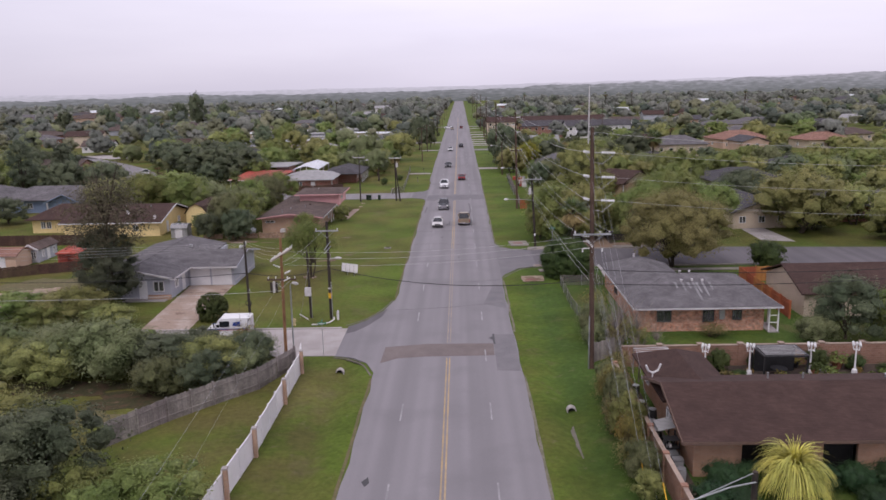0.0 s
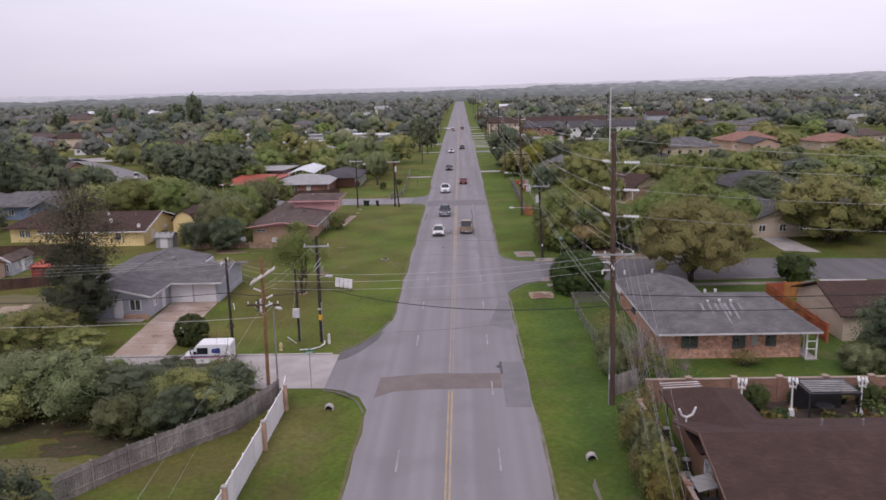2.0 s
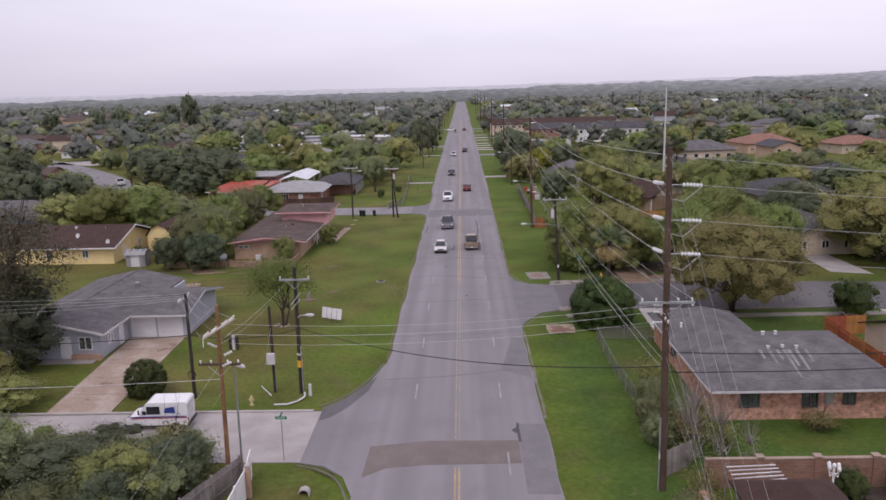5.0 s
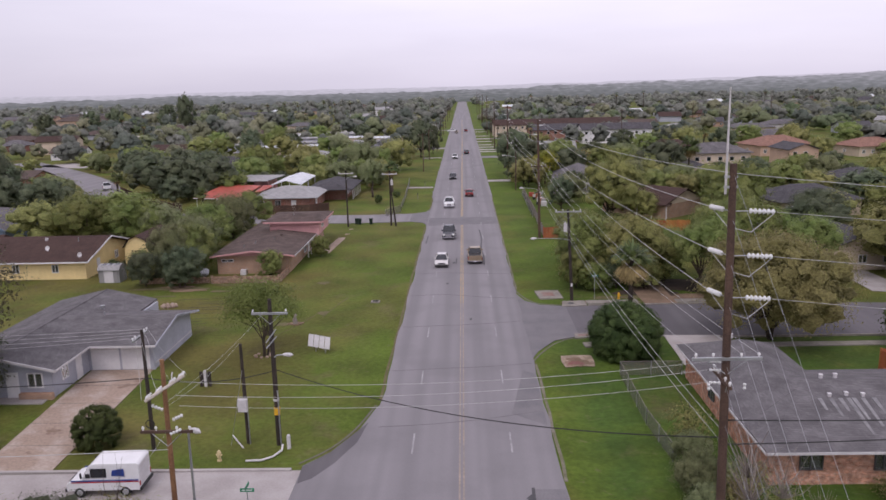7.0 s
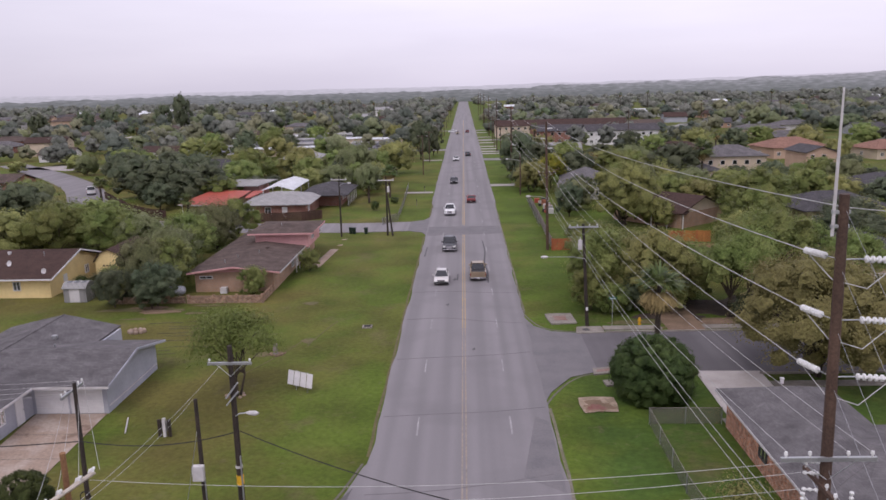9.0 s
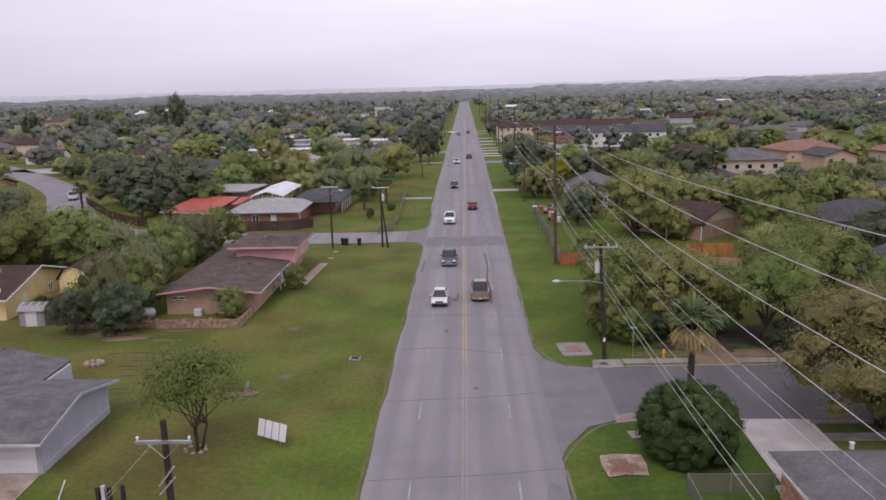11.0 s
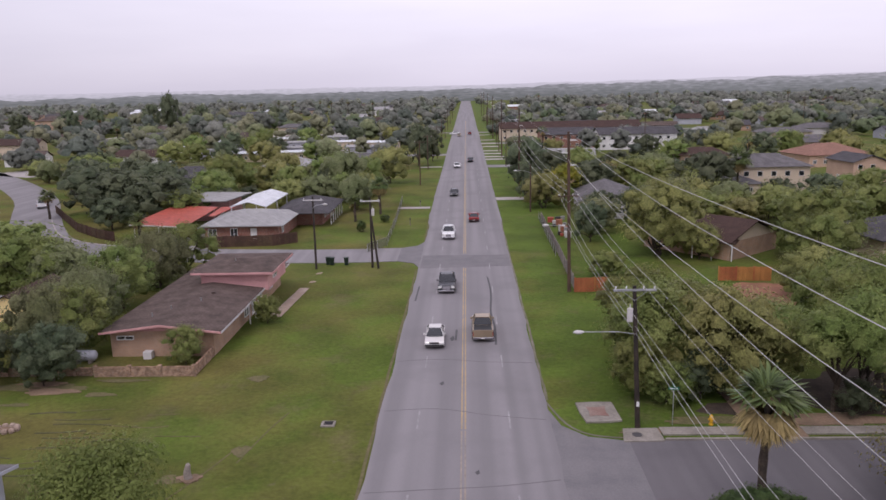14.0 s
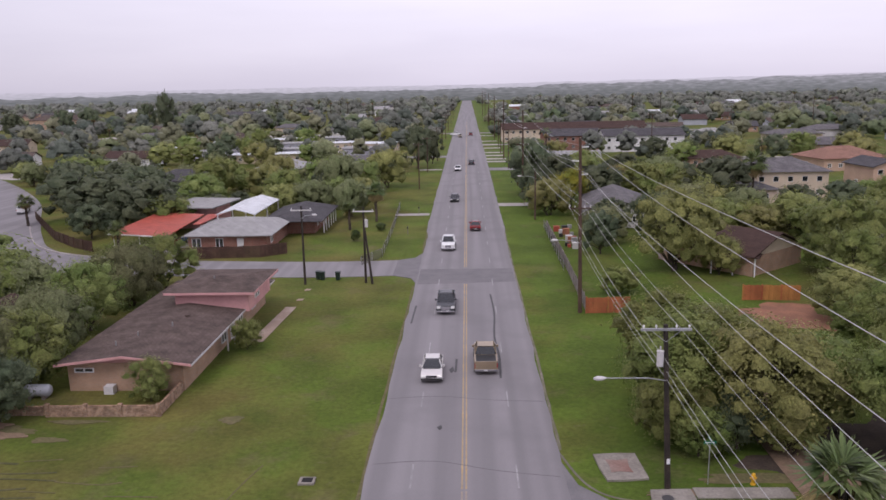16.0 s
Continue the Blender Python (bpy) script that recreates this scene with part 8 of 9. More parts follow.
for z, dz in ((8.0, 7.6), (7.4, 7.1)):
    wire((xb(z), BY + 0.2, z), (tx(z), 118.3, dz), 0.6, 0.015), wire((tx(z), 118.3, dz), (12.05, 155.3, dz + 0.6), 0.5, 0.015)
for k in range(3):
    wire((12.3 + (k - 1) * 1.1, 155.5, 11.5), (12.3 + (k - 1) * 1.1, 243, 11.5), 1.0, 0.024)

# poles at the left-hand corner
yb_ = pole_body("utility_pole", -12.55, 83.5, 10.35, 0.19, CREOSOTE, "black creosoted utility pole with a yellow band", (0.0, 0))
crossarm(yb_, -12.55, 83.5, 9.4, 2.4, "x", GALV, pins=(-0.92, 0.92))
part("yellow_band", Geo().tube([(-12.55, 83.5, 2.2), (-12.55, 83.5, 2.75)], 0.205, 10), YELLOW_MARK, yb_, "yellow plastic band")
for a, b in (((-12.9, 83.3, 7.0), (-12.2, 83.3, 7.8)), ((-12.9, 83.3, 7.4), (-12.2, 83.3, 8.3))):
    part("cutout_bracket", Geo().tube([a, b], 0.05, 6), GALV, yb_)
street_lamp(yb_, -12.5, 83.4, 6.3, 0.75, -0.1, 0.25)
part("riser", Geo().tube([(-12.38, 83.3, -0.2), (-12.38, 83.3, 4.0)], 0.045, 6), GALV, yb_)
part("tag_strip", Geo().tube([(-12.55, 83.5, 3.2), (-12.55, 83.5, 3.35)], 0.2, 10), OFFWHITE, yb_)
mb = pole_body("utility_pole", -14.75, 83.8, 7.1, 0.15, CREOSOTE, "short dark utility pole with a grey box", (-0.12, 0.2))
part("equipment_box", Geo().box(-15.2, -14.55, 83.3, 83.62, 2.45, 3.35), OFFWHITE, mb, "pale grey equipment cabinet", bevel=0.03)
part("conduit", Geo().tube([(-14.6, 83.62, -0.2), (-14.6, 83.62, 2.5)], 0.035, 6), GALV, mb)
lp = pole_body("utility_pole", -21.0, 82.8, 8.45, 0.15, CREOSOTE, "thin dark utility pole with vines", (-0.15, 0.4))
crossarm(lp, -21.15, 83.2, 8.0, 2.4, "y", GALV, pins=(-0.95, -0.6, 0.6, 0.95), brace=False)
part("cable_loop", Geo().tube([(-21.0 + 0.3 * math.cos(a), 82.6, 2.0 + 0.3 * math.sin(a)) for a in [k * 0.7 for k in range(10)]], 0.04, 5), CABLE, lp)
bp_ = pole_body("utility_pole", -14.15, 69.0, 11.6, 0.15, POLE_NEW, "leaning orange-brown utility pole with crossarms", (0.3, -0.5))
bxx = lambda z: -14.15 + 0.3 * z / 11.6
byy = 68.6
crossarm(bp_, bxx(8.0), byy, 8.0, 2.5, "x")
for k, off in enumerate((-0.34, 0.0, 0.34)):
    z = 9.95 + 0.18 * k
    ox, oy = bxx(z) + off * 0.62, byy - off * 0.78
    part("crossarm", Geo().tube([(ox - 0.66, oy - 0.6, z - 0.34), (ox + 0.66, oy + 0.6, z + 0.34)], 0.075, 6), ARM_PALE, bp_, "pale fibreglass crossarm")
    for f in (-0.92, -0.35, 0.4, 0.92):
        insulator(bp_, (ox + 0.66 * f, oy + 0.6 * f, z + 0.34 * f + 0.07), (ox + 0.66 * f + 0.1, oy + 0.6 * f - 0.08, z + 0.34 * f + 0.28), 0.055, 3)
for k, (ax, ay, az) in enumerate(((0.4, 0.3, 8.4), (0.45, -0.2, 7.9), (-0.45, 0.1, 9.0))):
    insulator(bp_, (bxx(az) + ax * 0.4, byy + ay, az), (bxx(az) + ax * 1.7, byy + ay, az + 0.25), 0.09, 4)
gl = thing("street_lamp", (-13.85, 70.8, 0), "slim grey steel street lamp post", "street lamp")
part("post", Geo().tube([(-13.85, 70.8, -0.2), (-13.75, 70.6, 6.9)], [0.08, 0.06], 8), GALV, gl)
street_lamp(gl, -13.75, 70.6, 6.85, 0.3, -0.2, 0.35)
# wires over the road
for za, zb, dy in ((11.4, 10.3, 0.4), (11.0, 9.9, -0.3), (10.4, 9.2, 0.1)):
    wire((xb(za) - 0.75, BY + 0.1, za), (bxx(zb) + 0.6, byy + dy, zb), 0.55, 0.01)
wire((xb(7.7), BY, 7.75), (-12.4, 83.6, 5.35), 1.1, 0.032, CABLE, "thick black overhead cable")
wire((-12.7, 83.5, 5.3), (-20.95, 82.8, 5.2), 0.5, 0.03, CABLE, "thick black overhead cable")
wire((-20.95, 82.8, 5.2), (-75, 84, 6.5), 1.4, 0.03, CABLE, "thick black overhead cable")
wire((xb(7.4), BY, 7.4), (60, 78, 6.5), 1.0, 0.03, CABLE, "thick black overhead cable")
wire((xb(8.6), BY, 8.6), (60, 75, 8.0), 1.0, 0.03, CABLE, "thick black overhead cable")
for k, f in enumerate((-0.9, -0.3, 0.3, 0.9)):
    wire((bxx(10) + 0.9 * f, byy + 0.9 * f, 10.2 + 0.35 * f), (-21.15, 83.2 + 1.1 * f, 8.2), 0.3, 0.009)
    wire((-21.15, 83.2 + 1.1 * f, 8.2), (-80, 83 + f, 9.2 + 1.1 * f), 1.2, 0.008)
wire((bxx(9.4), byy, 9.4), (-12.9, 83.5, 9.5), 0.3, 0.009), wire((bxx(9.2), byy, 9.2), (-14.7, 83.2, 7.4), 0.3, 0.009)
wire((bxx(8.0), byy, 8.0), (-12.8, 24, 5.6), 0.25, 0.007, GALV), wire((bxx(6.2), byy, 6.2), (-11.9, 24, 4.6), 0.25, 0.004, GALV)
wire((bxx(7), byy, 7.0), (-70, 70.5, 7.5), 1.0, 0.016)
wire((-15.8, 83.2, 0.1), (-14.65, 83.2, 5.5), 0.0, 0.016, GALV, "steel guy wire of the short pole", 2)

# poles along the far verges
for k, (x, y, h, st) in enumerate(((-12.5, 169.2, 9.6, 1), (-20.1, 168.8, 9.9, 0), (-11.1, 258, 11, 0), (-10.9, 294, 10, 0), (-9.4, 327, 11, 0), (-9.4, 379, 11, 1), (-9.4, 430, 11, 0), (-9.6, 490, 11, 0), (-9.6, 560, 11, 0), (-9.6, 640, 11, 0),
                                   (12.5, 214, 9.0, 2), (12.4, 262, 10, 0), (12.2, 300, 11, 1), (12.2, 352, 11, 0), (12.4, 376, 11, 1), (12.2, 448, 11, 0), (12.4, 530, 11, 0), (60, 330, 14, 0), (95, 360, 15, 0), (150, 420, 16, 0))):
    u = pole_body("utility_pole", x, y, h, 0.16, CREOSOTE if x < 0 and y < 200 else POLE_BROWN, "dark wooden utility pole beside the road")
    if st != 2:
        crossarm(u, x, y, h - 0.5, 2.6, "x", OFFWHITE if y < 200 else None, pins=(-0.9, 0.9), brace=False)
    if (x, y) == (-12.5, 169.2):
        transformer(u, x + 0.35, y - 0.2, 7.6)
    if (x, y) == (-20.1, 168.8) or st == 2:
        street_lamp(u, x, y - 0.1, h - 1.6, 1.5 if x < 0 else -2.6, -0.5, 0.6)
pb = thing("utility_pole_stub", (-12.15, 169.0, 0), "dark bracing pole set against the utility pole", "utility pole")
part("pole", Geo().tube([(-11.6, 168.6, -0.2), (-12.4, 169.1, 7.0)], [0.15, 0.12], 8), CREOSOTE, pb)

# ---- fences and walls ----
wf = thing("vinyl_fence", (-12.7, 57, 0), "white vinyl fence with brick posts on the verge", "fence")
fy = [(-13.3, 40.0), (-12.95, 46.6), (-12.65, 52.1), (-12.6, 60.8), (-12.6, 67.3), (-13.0, 70.0)]
for (xa, ya), (xc, yc) in zip(fy, fy[1:]):
    d = Vector((xc - xa, yc - ya, 0))
    n_ = max(1, round(d.length / 2.4))
    for k in range(n_):
        p, q = Vector((xa, ya, 0)) + d * (k / n_), Vector((xa, ya, 0)) + d * ((k + 1) / n_)
        u = (q - p).normalized()
        m = Matrix(((u.x, -u.y, 0, p.x), (u.y, u.x, 0, p.y), (0, 0, 1, 0), (0, 0, 0, 1)))
        g = Geo().box(0.06, (q - p).length - 0.06, -0.02, 0.02, -0.2, 1.78, m)
        part("panel", g, VINYL, wf)
        part("rail", Geo().box(0.05, (q - p).length - 0.05, -0.035, 0.035, 1.7, 1.8, m), VINYL, wf)
        part("post", Geo().box(-0.065, 0.065, -0.065, 0.065, -0.3, 1.9, m), VINYL, wf)
for x, y in fy[1:5]:
    pl = part("brick_post", Geo().box(x + 0.04, x + 0.3, y - 0.14, y + 0.14, -0.3, 2.0), BRICK_TAN, wf, "slim tan brick post", bevel=0.015)
    part("cap", Geo().box(x, x + 0.34, y - 0.18, y + 0.18, 2.0, 2.1), CONCRETE, pl)


def board_fence(pts, h, material, label, panel=2.4, name="wood_fence", board=0.16, seed=1):
    """Upright boards on rails, in panels between posts."""
    t = thing(name, (pts[0][0], pts[0][1], 0), label, "fence")
    rng = random.Random(seed)
    for (xa, ya), (xc, yc) in zip(pts, pts[1:]):
        d = Vector((xc - xa, yc - ya, 0))
        n = max(1, round(d.length / panel))
        for k in range(n):
            p, q = Vector((xa, ya, 0)) + d * (k / n), Vector((xa, ya, 0)) + d * ((k + 1) / n)
            u, ln = (q - p).normalized(), (q - p).length
            m = Matrix(((u.x, -u.y, 0, p.x), (u.y, u.x, 0, p.y), (0, 0, 1, 0), (0, 0, 0, 1)))
            g = Geo()
            c = max(3, int(ln / board))
            for j in range(c):
                a = ln * j / c
                g.box(a + 0.006, a + ln / c - 0.006, -0.012 + rng.uniform(-0.006, 0.006), 0.012, -0.15, h + rng.uniform(-0.05, 0.03), m)
            g.box(0, ln, 0.012, 0.06, 0.35, 0.44, m).box(0, ln, 0.012, 0.06, h - 0.45, h - 0.36, m)
            pn = part("panel", g, material, t)
            pn["kind"] = "stuff"
            part("post", Geo().box(-0.06, 0.06, -0.08, 0.1, -0.2, h + 0.08, m), material, t)
    return t


board_fence([(-13.4, 69.0), (-15.3, 63.9), (-18.0, 60.9), (-20.5, 57.9), (-23.3, 53.8)], 1.8, FENCE_GREY, "weathered grey board fence behind the lawn")
board_fence([(12.9, 155.2), (17.6, 155.4)], 1.7, FENCE_RED, "red-stained board fence in the yard", seed=2)
board_fence([(31.0, 159.8), (37.2, 159.4)], 1.7, FENCE_RED, "red-stained board fence in the yard", seed=3)
board_fence([(34.4, 81.0), (34.6, 96.0), (38.6, 96.4)], 1.8, FENCE_RED, "orange-red stained board fence beside the brick house", seed=4)
board_fence([(-41.8, 184.2), (-30.0, 184.9), (-26.6, 187.4)], 1.7, FENCE_BROWN, "brown board fence in front of the brick house", seed=5)
board_fence([(-57.5, 190.2), (-62.0, 193.5), (-68.5, 200), (-77, 212), (-84, 222)], 1.6, FENCE_BROWN, "brown board fence round the bend of the street", seed=6)
board_fence([(-84, 126.2), (-59.5, 126.0), (-58.6, 121)], 1.7, FENCE_BROWN, "dark brown board fence behind the sheds", seed=7)
board_fence([(-66, 101), (-56, 106.0), (-50, 108)], 1.4, FENCE_BROWN, "dark brown board fence beside the sheds", seed=8)
board_fence([(12.7, 69.2), (14.8, 70.8)], 1.7, FENCE_GREY, "grey broken board fence by the tall pole", seed=9)
board_fence([(13.0, 155.5), (13.4, 175), (13.6, 205)], 1.5, FENCE_GREY, "grey board fence along the verge", seed=10)


def chain_fence(pts, h, label):
    t = thing("chain_link_fence", (pts[0][0], pts[0][1], 0), label, "fence")
    for (xa, ya), (xc, yc) in zip(pts, pts[1:]):
        d = Vector((xc - xa, yc - ya, 0))
        n = max(1, round(d.length / 3.0))
        for k in range(n + 1):
            p = Vector((xa, ya, 0)) + d * (k / n)
            part("post", Geo().tube([(p.x, p.y, -0.2), (p.x, p.y, h + 0.05)], 0.035, 6), GALV, t)
        part("top_rail", Geo().tube([(xa, ya, h), (xc, yc, h)], 0.018, 6), FENCE_GREY, t)
        u = d.normalized()
        m = Matrix(((u.x, -u.y, 0, xa), (u.y, u.x, 0, ya), (0, 0, 1, 0), (0, 0, 0, 1)))
        part("wire_mesh", Geo().box(0, d.length, -0.004, 0.004, 0.0, h, m), CHAIN, t, "grey woven wire mesh")
    return t


chain_fence([(18.2, 95.5), (13.15, 95.6), (13.1, 86.0), (13.5, 80.5)], 1.2, "grey chain-link fence round the back yard")
chain_fence([(-14.4, 178.9), (-12.0, 184.0), (-12.4, 205), (-13.3, 230)], 1.3, "grey chain-link fence along the front yard")
chain_fence([(12.9, 175), (13.3, 206)], 1.3, "grey chain-link fence beside the verge")

gw = thing("garden_wall", (14, 60, 0), "pinkish block garden wall with pale caps", "wall")
for k in range(9):
    a, b = 14.6 + 3.4 * k, 14.6 + 3.4 * (k + 1)
    part("wall_panel", Geo().box(a + 0.2, b - 0.2, 67.9, 68.1, -0.2, 1.75), GARDEN_BRICK, gw)
    part("coping", Geo().box(a + 0.2, b - 0.2, 67.86, 68.14, 1.75, 1.83), COPING, gw)
    pr_ = part("pier", Geo().box(b - 0.2, b + 0.2, 67.8, 68.2, -0.2, 1.9), GARDEN_BRICK, gw, bevel=0.015)
    part("cap", Geo().box(b - 0.24, b + 0.24, 67.76, 68.24, 1.9, 1.98), COPING, pr_)
for k in range(6):
    a, b = 40.5 + 3.9 * k, 40.5 + 3.9 * (k + 1)
    part("wall_panel", Geo().box(13.35, 13.55, a + 0.2, b - 0.2, -0.2, 1.8), GARDEN_BRICK, gw)
    part("coping", Geo().box(13.31, 13.59, a + 0.2, b - 0.2, 1.8, 1.87), COPING, gw)
    part("pier", Geo().box(13.25, 13.65, b - 0.2, b + 0.2, -0.2, 1.95), GARDEN_BRICK, gw, bevel=0.015)
gs = thing("ground_garden", (27, 64, 0), kind="structure")
part("soil_bed", Geo().box(20.6, 45, 58.3, 67.7, -0.2, 0.03), SOIL_AND_SHADE, gs, "dark trodden garden soil")
part("soil_bed", Geo().box(13.7, 15.1, 46.5, 67.6, -0.2, 0.032), SOIL_AND_SHADE, gs)

# ---- garden behind the brown-roofed house ----
def garden_lamp(x, y):
    t = thing("garden_lamp", (x, y, 0), "white ornate garden lamp post with round globes", "lamp", "garden lamps")
    part("base", Geo().tube([(x, y, -0.1), (x, y, 0.1), (x, y, 0.5), (x, y, 0.6)], [0.28, 0.26, 0.2, 0.1], 10), WHITE, t)
    part("post", Geo().tube([(x, y, 0.6), (x, y, 1.3), (x, y, 2.55)], [0.09, 0.07, 0.06], 8), WHITE, t)
    for k in range(4):
        a = k * math.tau / 4 + 0.4
        e = (x + 0.34 * math.cos(a), y + 0.34 * math.sin(a), 2.5)
        part("arm", Geo().tube([(x, y, 2.25), (x + 0.3 * math.cos(a), y + 0.3 * math.sin(a), 2.2), e], 0.035, 5), WHITE, t)
        part("globe", Geo().tube([(e[0], e[1], 2.5 + dz) for dz in (0, 0.06, 0.17, 0.28, 0.34)], [0.03, 0.09, 0.12, 0.09, 0.03], 8), PORCELAIN, t)
    part("globe", Geo().tube([(x, y, 2.55 + dz) for dz in (0, 0.06, 0.17, 0.28, 0.34)], [0.03, 0.09, 0.12, 0.09, 0.03], 8), PORCELAIN, t)


for x in (21.0, 24.6, 29.5, 33.1):
    garden_lamp(x, 65.2)
pg = thing("pergola", (27, 65, 0), "dark metal pergola with a grey slatted top", "pergola")
for x in (25.3, 28.7):
    for y in (63.9, 66.5):
        part("post", Geo().box(x - 0.06, x + 0.06, y - 0.06, y + 0.06, -0.1, 2.2), CAR_TRIM, pg)
part("beam", Geo().box(25.2, 28.8, 63.8, 63.95, 2.1, 2.25), CAR_TRIM, pg), part("beam", Geo().box(25.2, 28.8, 66.45, 66.6, 2.1, 2.25), CAR_TRIM, pg)
for x in (25.2, 28.65):
    part("beam", Geo().box(x, x + 0.15, 63.95, 66.45, 2.1, 2.25), CAR_TRIM, pg)
for k in range(7):
    part("slat", Geo().box(25.4, 28.6, 64.1 + 0.33 * k, 64.24 + 0.33 * k, 2.26, 2.3), METAL_GREY, pg)
part("dark_screen", Geo().box(25.4, 28.6, 66.3, 66.4, 0.0, 2.1), CAR_TRIM, pg)


def lathe(name, parent, x, y, prof, material, label=""):
    return part(name, Geo().tube([(x, y, z) for _, z in prof], [r for r, _ in prof], 9), material, parent, label)


grng = random.Random(12)
for k in range(44):
    x, y = (grng.uniform(21.6, 39), grng.uniform(61.2, 67.3))
    if 25 < x < 29 and y > 63.4:
        y = grng.uniform(61.4, 63.2)
    s = grng.uniform(0.8, 1.8)
    pot = thing("plant_pot", (x, y, 0), ("terracotta", "pale stone", "dark glazed")[k % 3] + " pot with a leafy garden plant", "plant pot", "garden pots")
    lathe("pot", pot, x, y, [(0.16 * s, 0.0), (0.24 * s, 0.3 * s), (0.27 * s, 0.32 * s), (0.27 * s, 0.38 * s), (0.2 * s, 0.37 * s)], (TERRACOTTA, OFFWHITE, CAR_TRIM)[k % 3])
    pr2 = np.random.default_rng(300 + k)
    d_ = pr2.normal(size=(70, 3))
    d_ /= np.linalg.norm(d_, axis=1)[:, None]
    d_[:, 2] = np.abs(d_[:, 2])
    cr = quads_object("foliage", leaf_geo(d_ * pr2.uniform(0.2, 0.55, (70, 1)) * s + np.array([0, 0, 0.36 * s]), np.full(70, 0.12 * s), pr2, d_), (LEAF_BUSH, LEAF_RUST, LEAF_GREEN)[(k // 3) % 3])
    cr.parent = pot
for x, y in ((23.0, 62.0), (30.4, 62.0), (34.6, 62.6), (24.9, 61.6), (32.4, 61.8)):
    orn = thing("garden_ornament", (x, y, 0), "pale stone pedestal with a bowl in the garden", "ornament", "garden ornaments")
    lathe("pedestal", orn, x, y, [(0.22, 0.0), (0.22, 0.1), (0.11, 0.16), (0.1, 0.6), (0.16, 0.68)], OFFWHITE)
    lathe("bowl", orn, x, y, [(0.12, 0.68), (0.34, 0.82), (0.36, 0.86), (0.3, 0.85)], OFFWHITE)
tb = thing("garden_table", (27.0, 65.2, 0), "dark round garden table under the pergola", "table")
lathe("top", tb, 27.0, 65.2, [(0.65, 0.7), (0.68, 0.72), (0.65, 0.75)], CAR_TRIM)
lathe("leg", tb, 27.0, 65.2, [(0.3, 0.0), (0.08, 0.06), (0.07, 0.7)], CAR_TRIM)
rk = thing("storage_rack", (14.5, 51.0, 0), "black metal rack with jars and pots", "rack")
for zz_ in (0.4, 0.95, 1.5):
    part("shelf", Geo().box(14.0, 14.95, 50.6, 51.35, zz_, zz_ + 0.04), CAR_TRIM, rk)
for x in (14.03, 14.92):
    for y in (50.63, 51.32):
        part("post", Geo().box(x - 0.03, x + 0.03, y - 0.03, y + 0.03, -0.1, 1.6), CAR_TRIM, rk)
for k in range(7):
    x, y = 14.15 + 0.24 * (k % 3), 50.8 + 0.18 * (k % 4)
    jar = thing("jar", (x, y, 0.99), "small grey jar on the rack", "jar")
    lathe("body", jar, x, y, [(0.08, 0.99), (0.1, 1.1), (0.07, 1.24)], (GALV, OFFWHITE, CAR_TRIM)[k % 3])
for x, y in ((14.3, 53.6), (14.8, 57.0), (14.3, 58.4), (14.6, 61.5), (14.4, 48.2)):
    brl = thing("barrel", (x, y, 0), "dark plastic barrel beside the house", "barrel", "barrels beside the house")
    lathe("body", brl, x, y, [(0.26, 0.0), (0.3, 0.2), (0.31, 0.45), (0.3, 0.7), (0.27, 0.88)], CAR_TRIM if y > 50 else METAL_GREY)
    lathe("lid", brl, x, y, [(0.28, 0.88), (0.28, 0.92), (0.1, 0.93)], GALV)
us_ = thing("lean_to_roof", (14.5, 52.5, 0), "small grey lean-to roof over garden tools", "shelter")
part("roof", Geo().prism([(13.8, 51.4, 1.85), (14.9, 51.4, 2.1), (14.9, 53.0, 2.1), (13.8, 53.0, 1.85)], 0.06), METAL_GREY, us_)
for x, y in ((13.85, 51.5), (13.85, 52.9), (14.85, 51.5), (14.85, 52.9)):
    part("post", Geo().box(x - 0.04, x + 0.04, y - 0.04, y + 0.04, -0.1, 1.85), CAR_TRIM, us_)
for k, (x, y, w, h) in enumerate(((14.4, 50.4, 0.7, 0.8), (14.5, 49.4, 0.6, 0.9), (14.3, 54.4, 0.7, 0.7), (14.4, 55.8, 0.6, 0.5))):
    b_ = thing("air_conditioner" if k % 2 else "storage_box", (x, y, 0), "dark grey boxy unit beside the house wall", "appliance")
    part("body", Geo().box(x - w / 2, x + w / 2, y - w / 2, y + w / 2, -0.1, h), CAR_TRIM if k % 2 == 0 else METAL_GREY, b_, bevel=0.03)
    part("lid", Geo().box(x - w / 2 - 0.03, x + w / 2 + 0.03, y - w / 2 - 0.03, y + w / 2 + 0.03, h, h + 0.05), GALV, b_)
sd = thing("scrap_sheets", (17.2, 66.5, 0), "pale weathered sheets on a low frame", "sheets")
for k in range(5):
    part("sheet", Geo().prism([(15.4, 64.3 + 0.45 * k, 2.25 + 0.02 * (k % 2)), (18.2, 64.6 + 0.4 * k, 2.3), (18.2, 64.68 + 0.4 * k, 2.3), (15.4, 64.38 + 0.45 * k, 2.25)], 0.05), OFFWHITE, sd)
for x, y in ((15.5, 64.4), (18.1, 64.7), (15.5, 66.5), (18.1, 66.5)):
    part("post", Geo().box(x - 0.05, x + 0.05, y - 0.05, y + 0.05, -0.1, 2.24), FENCE_GREY, sd)

yrng = random.Random(44)
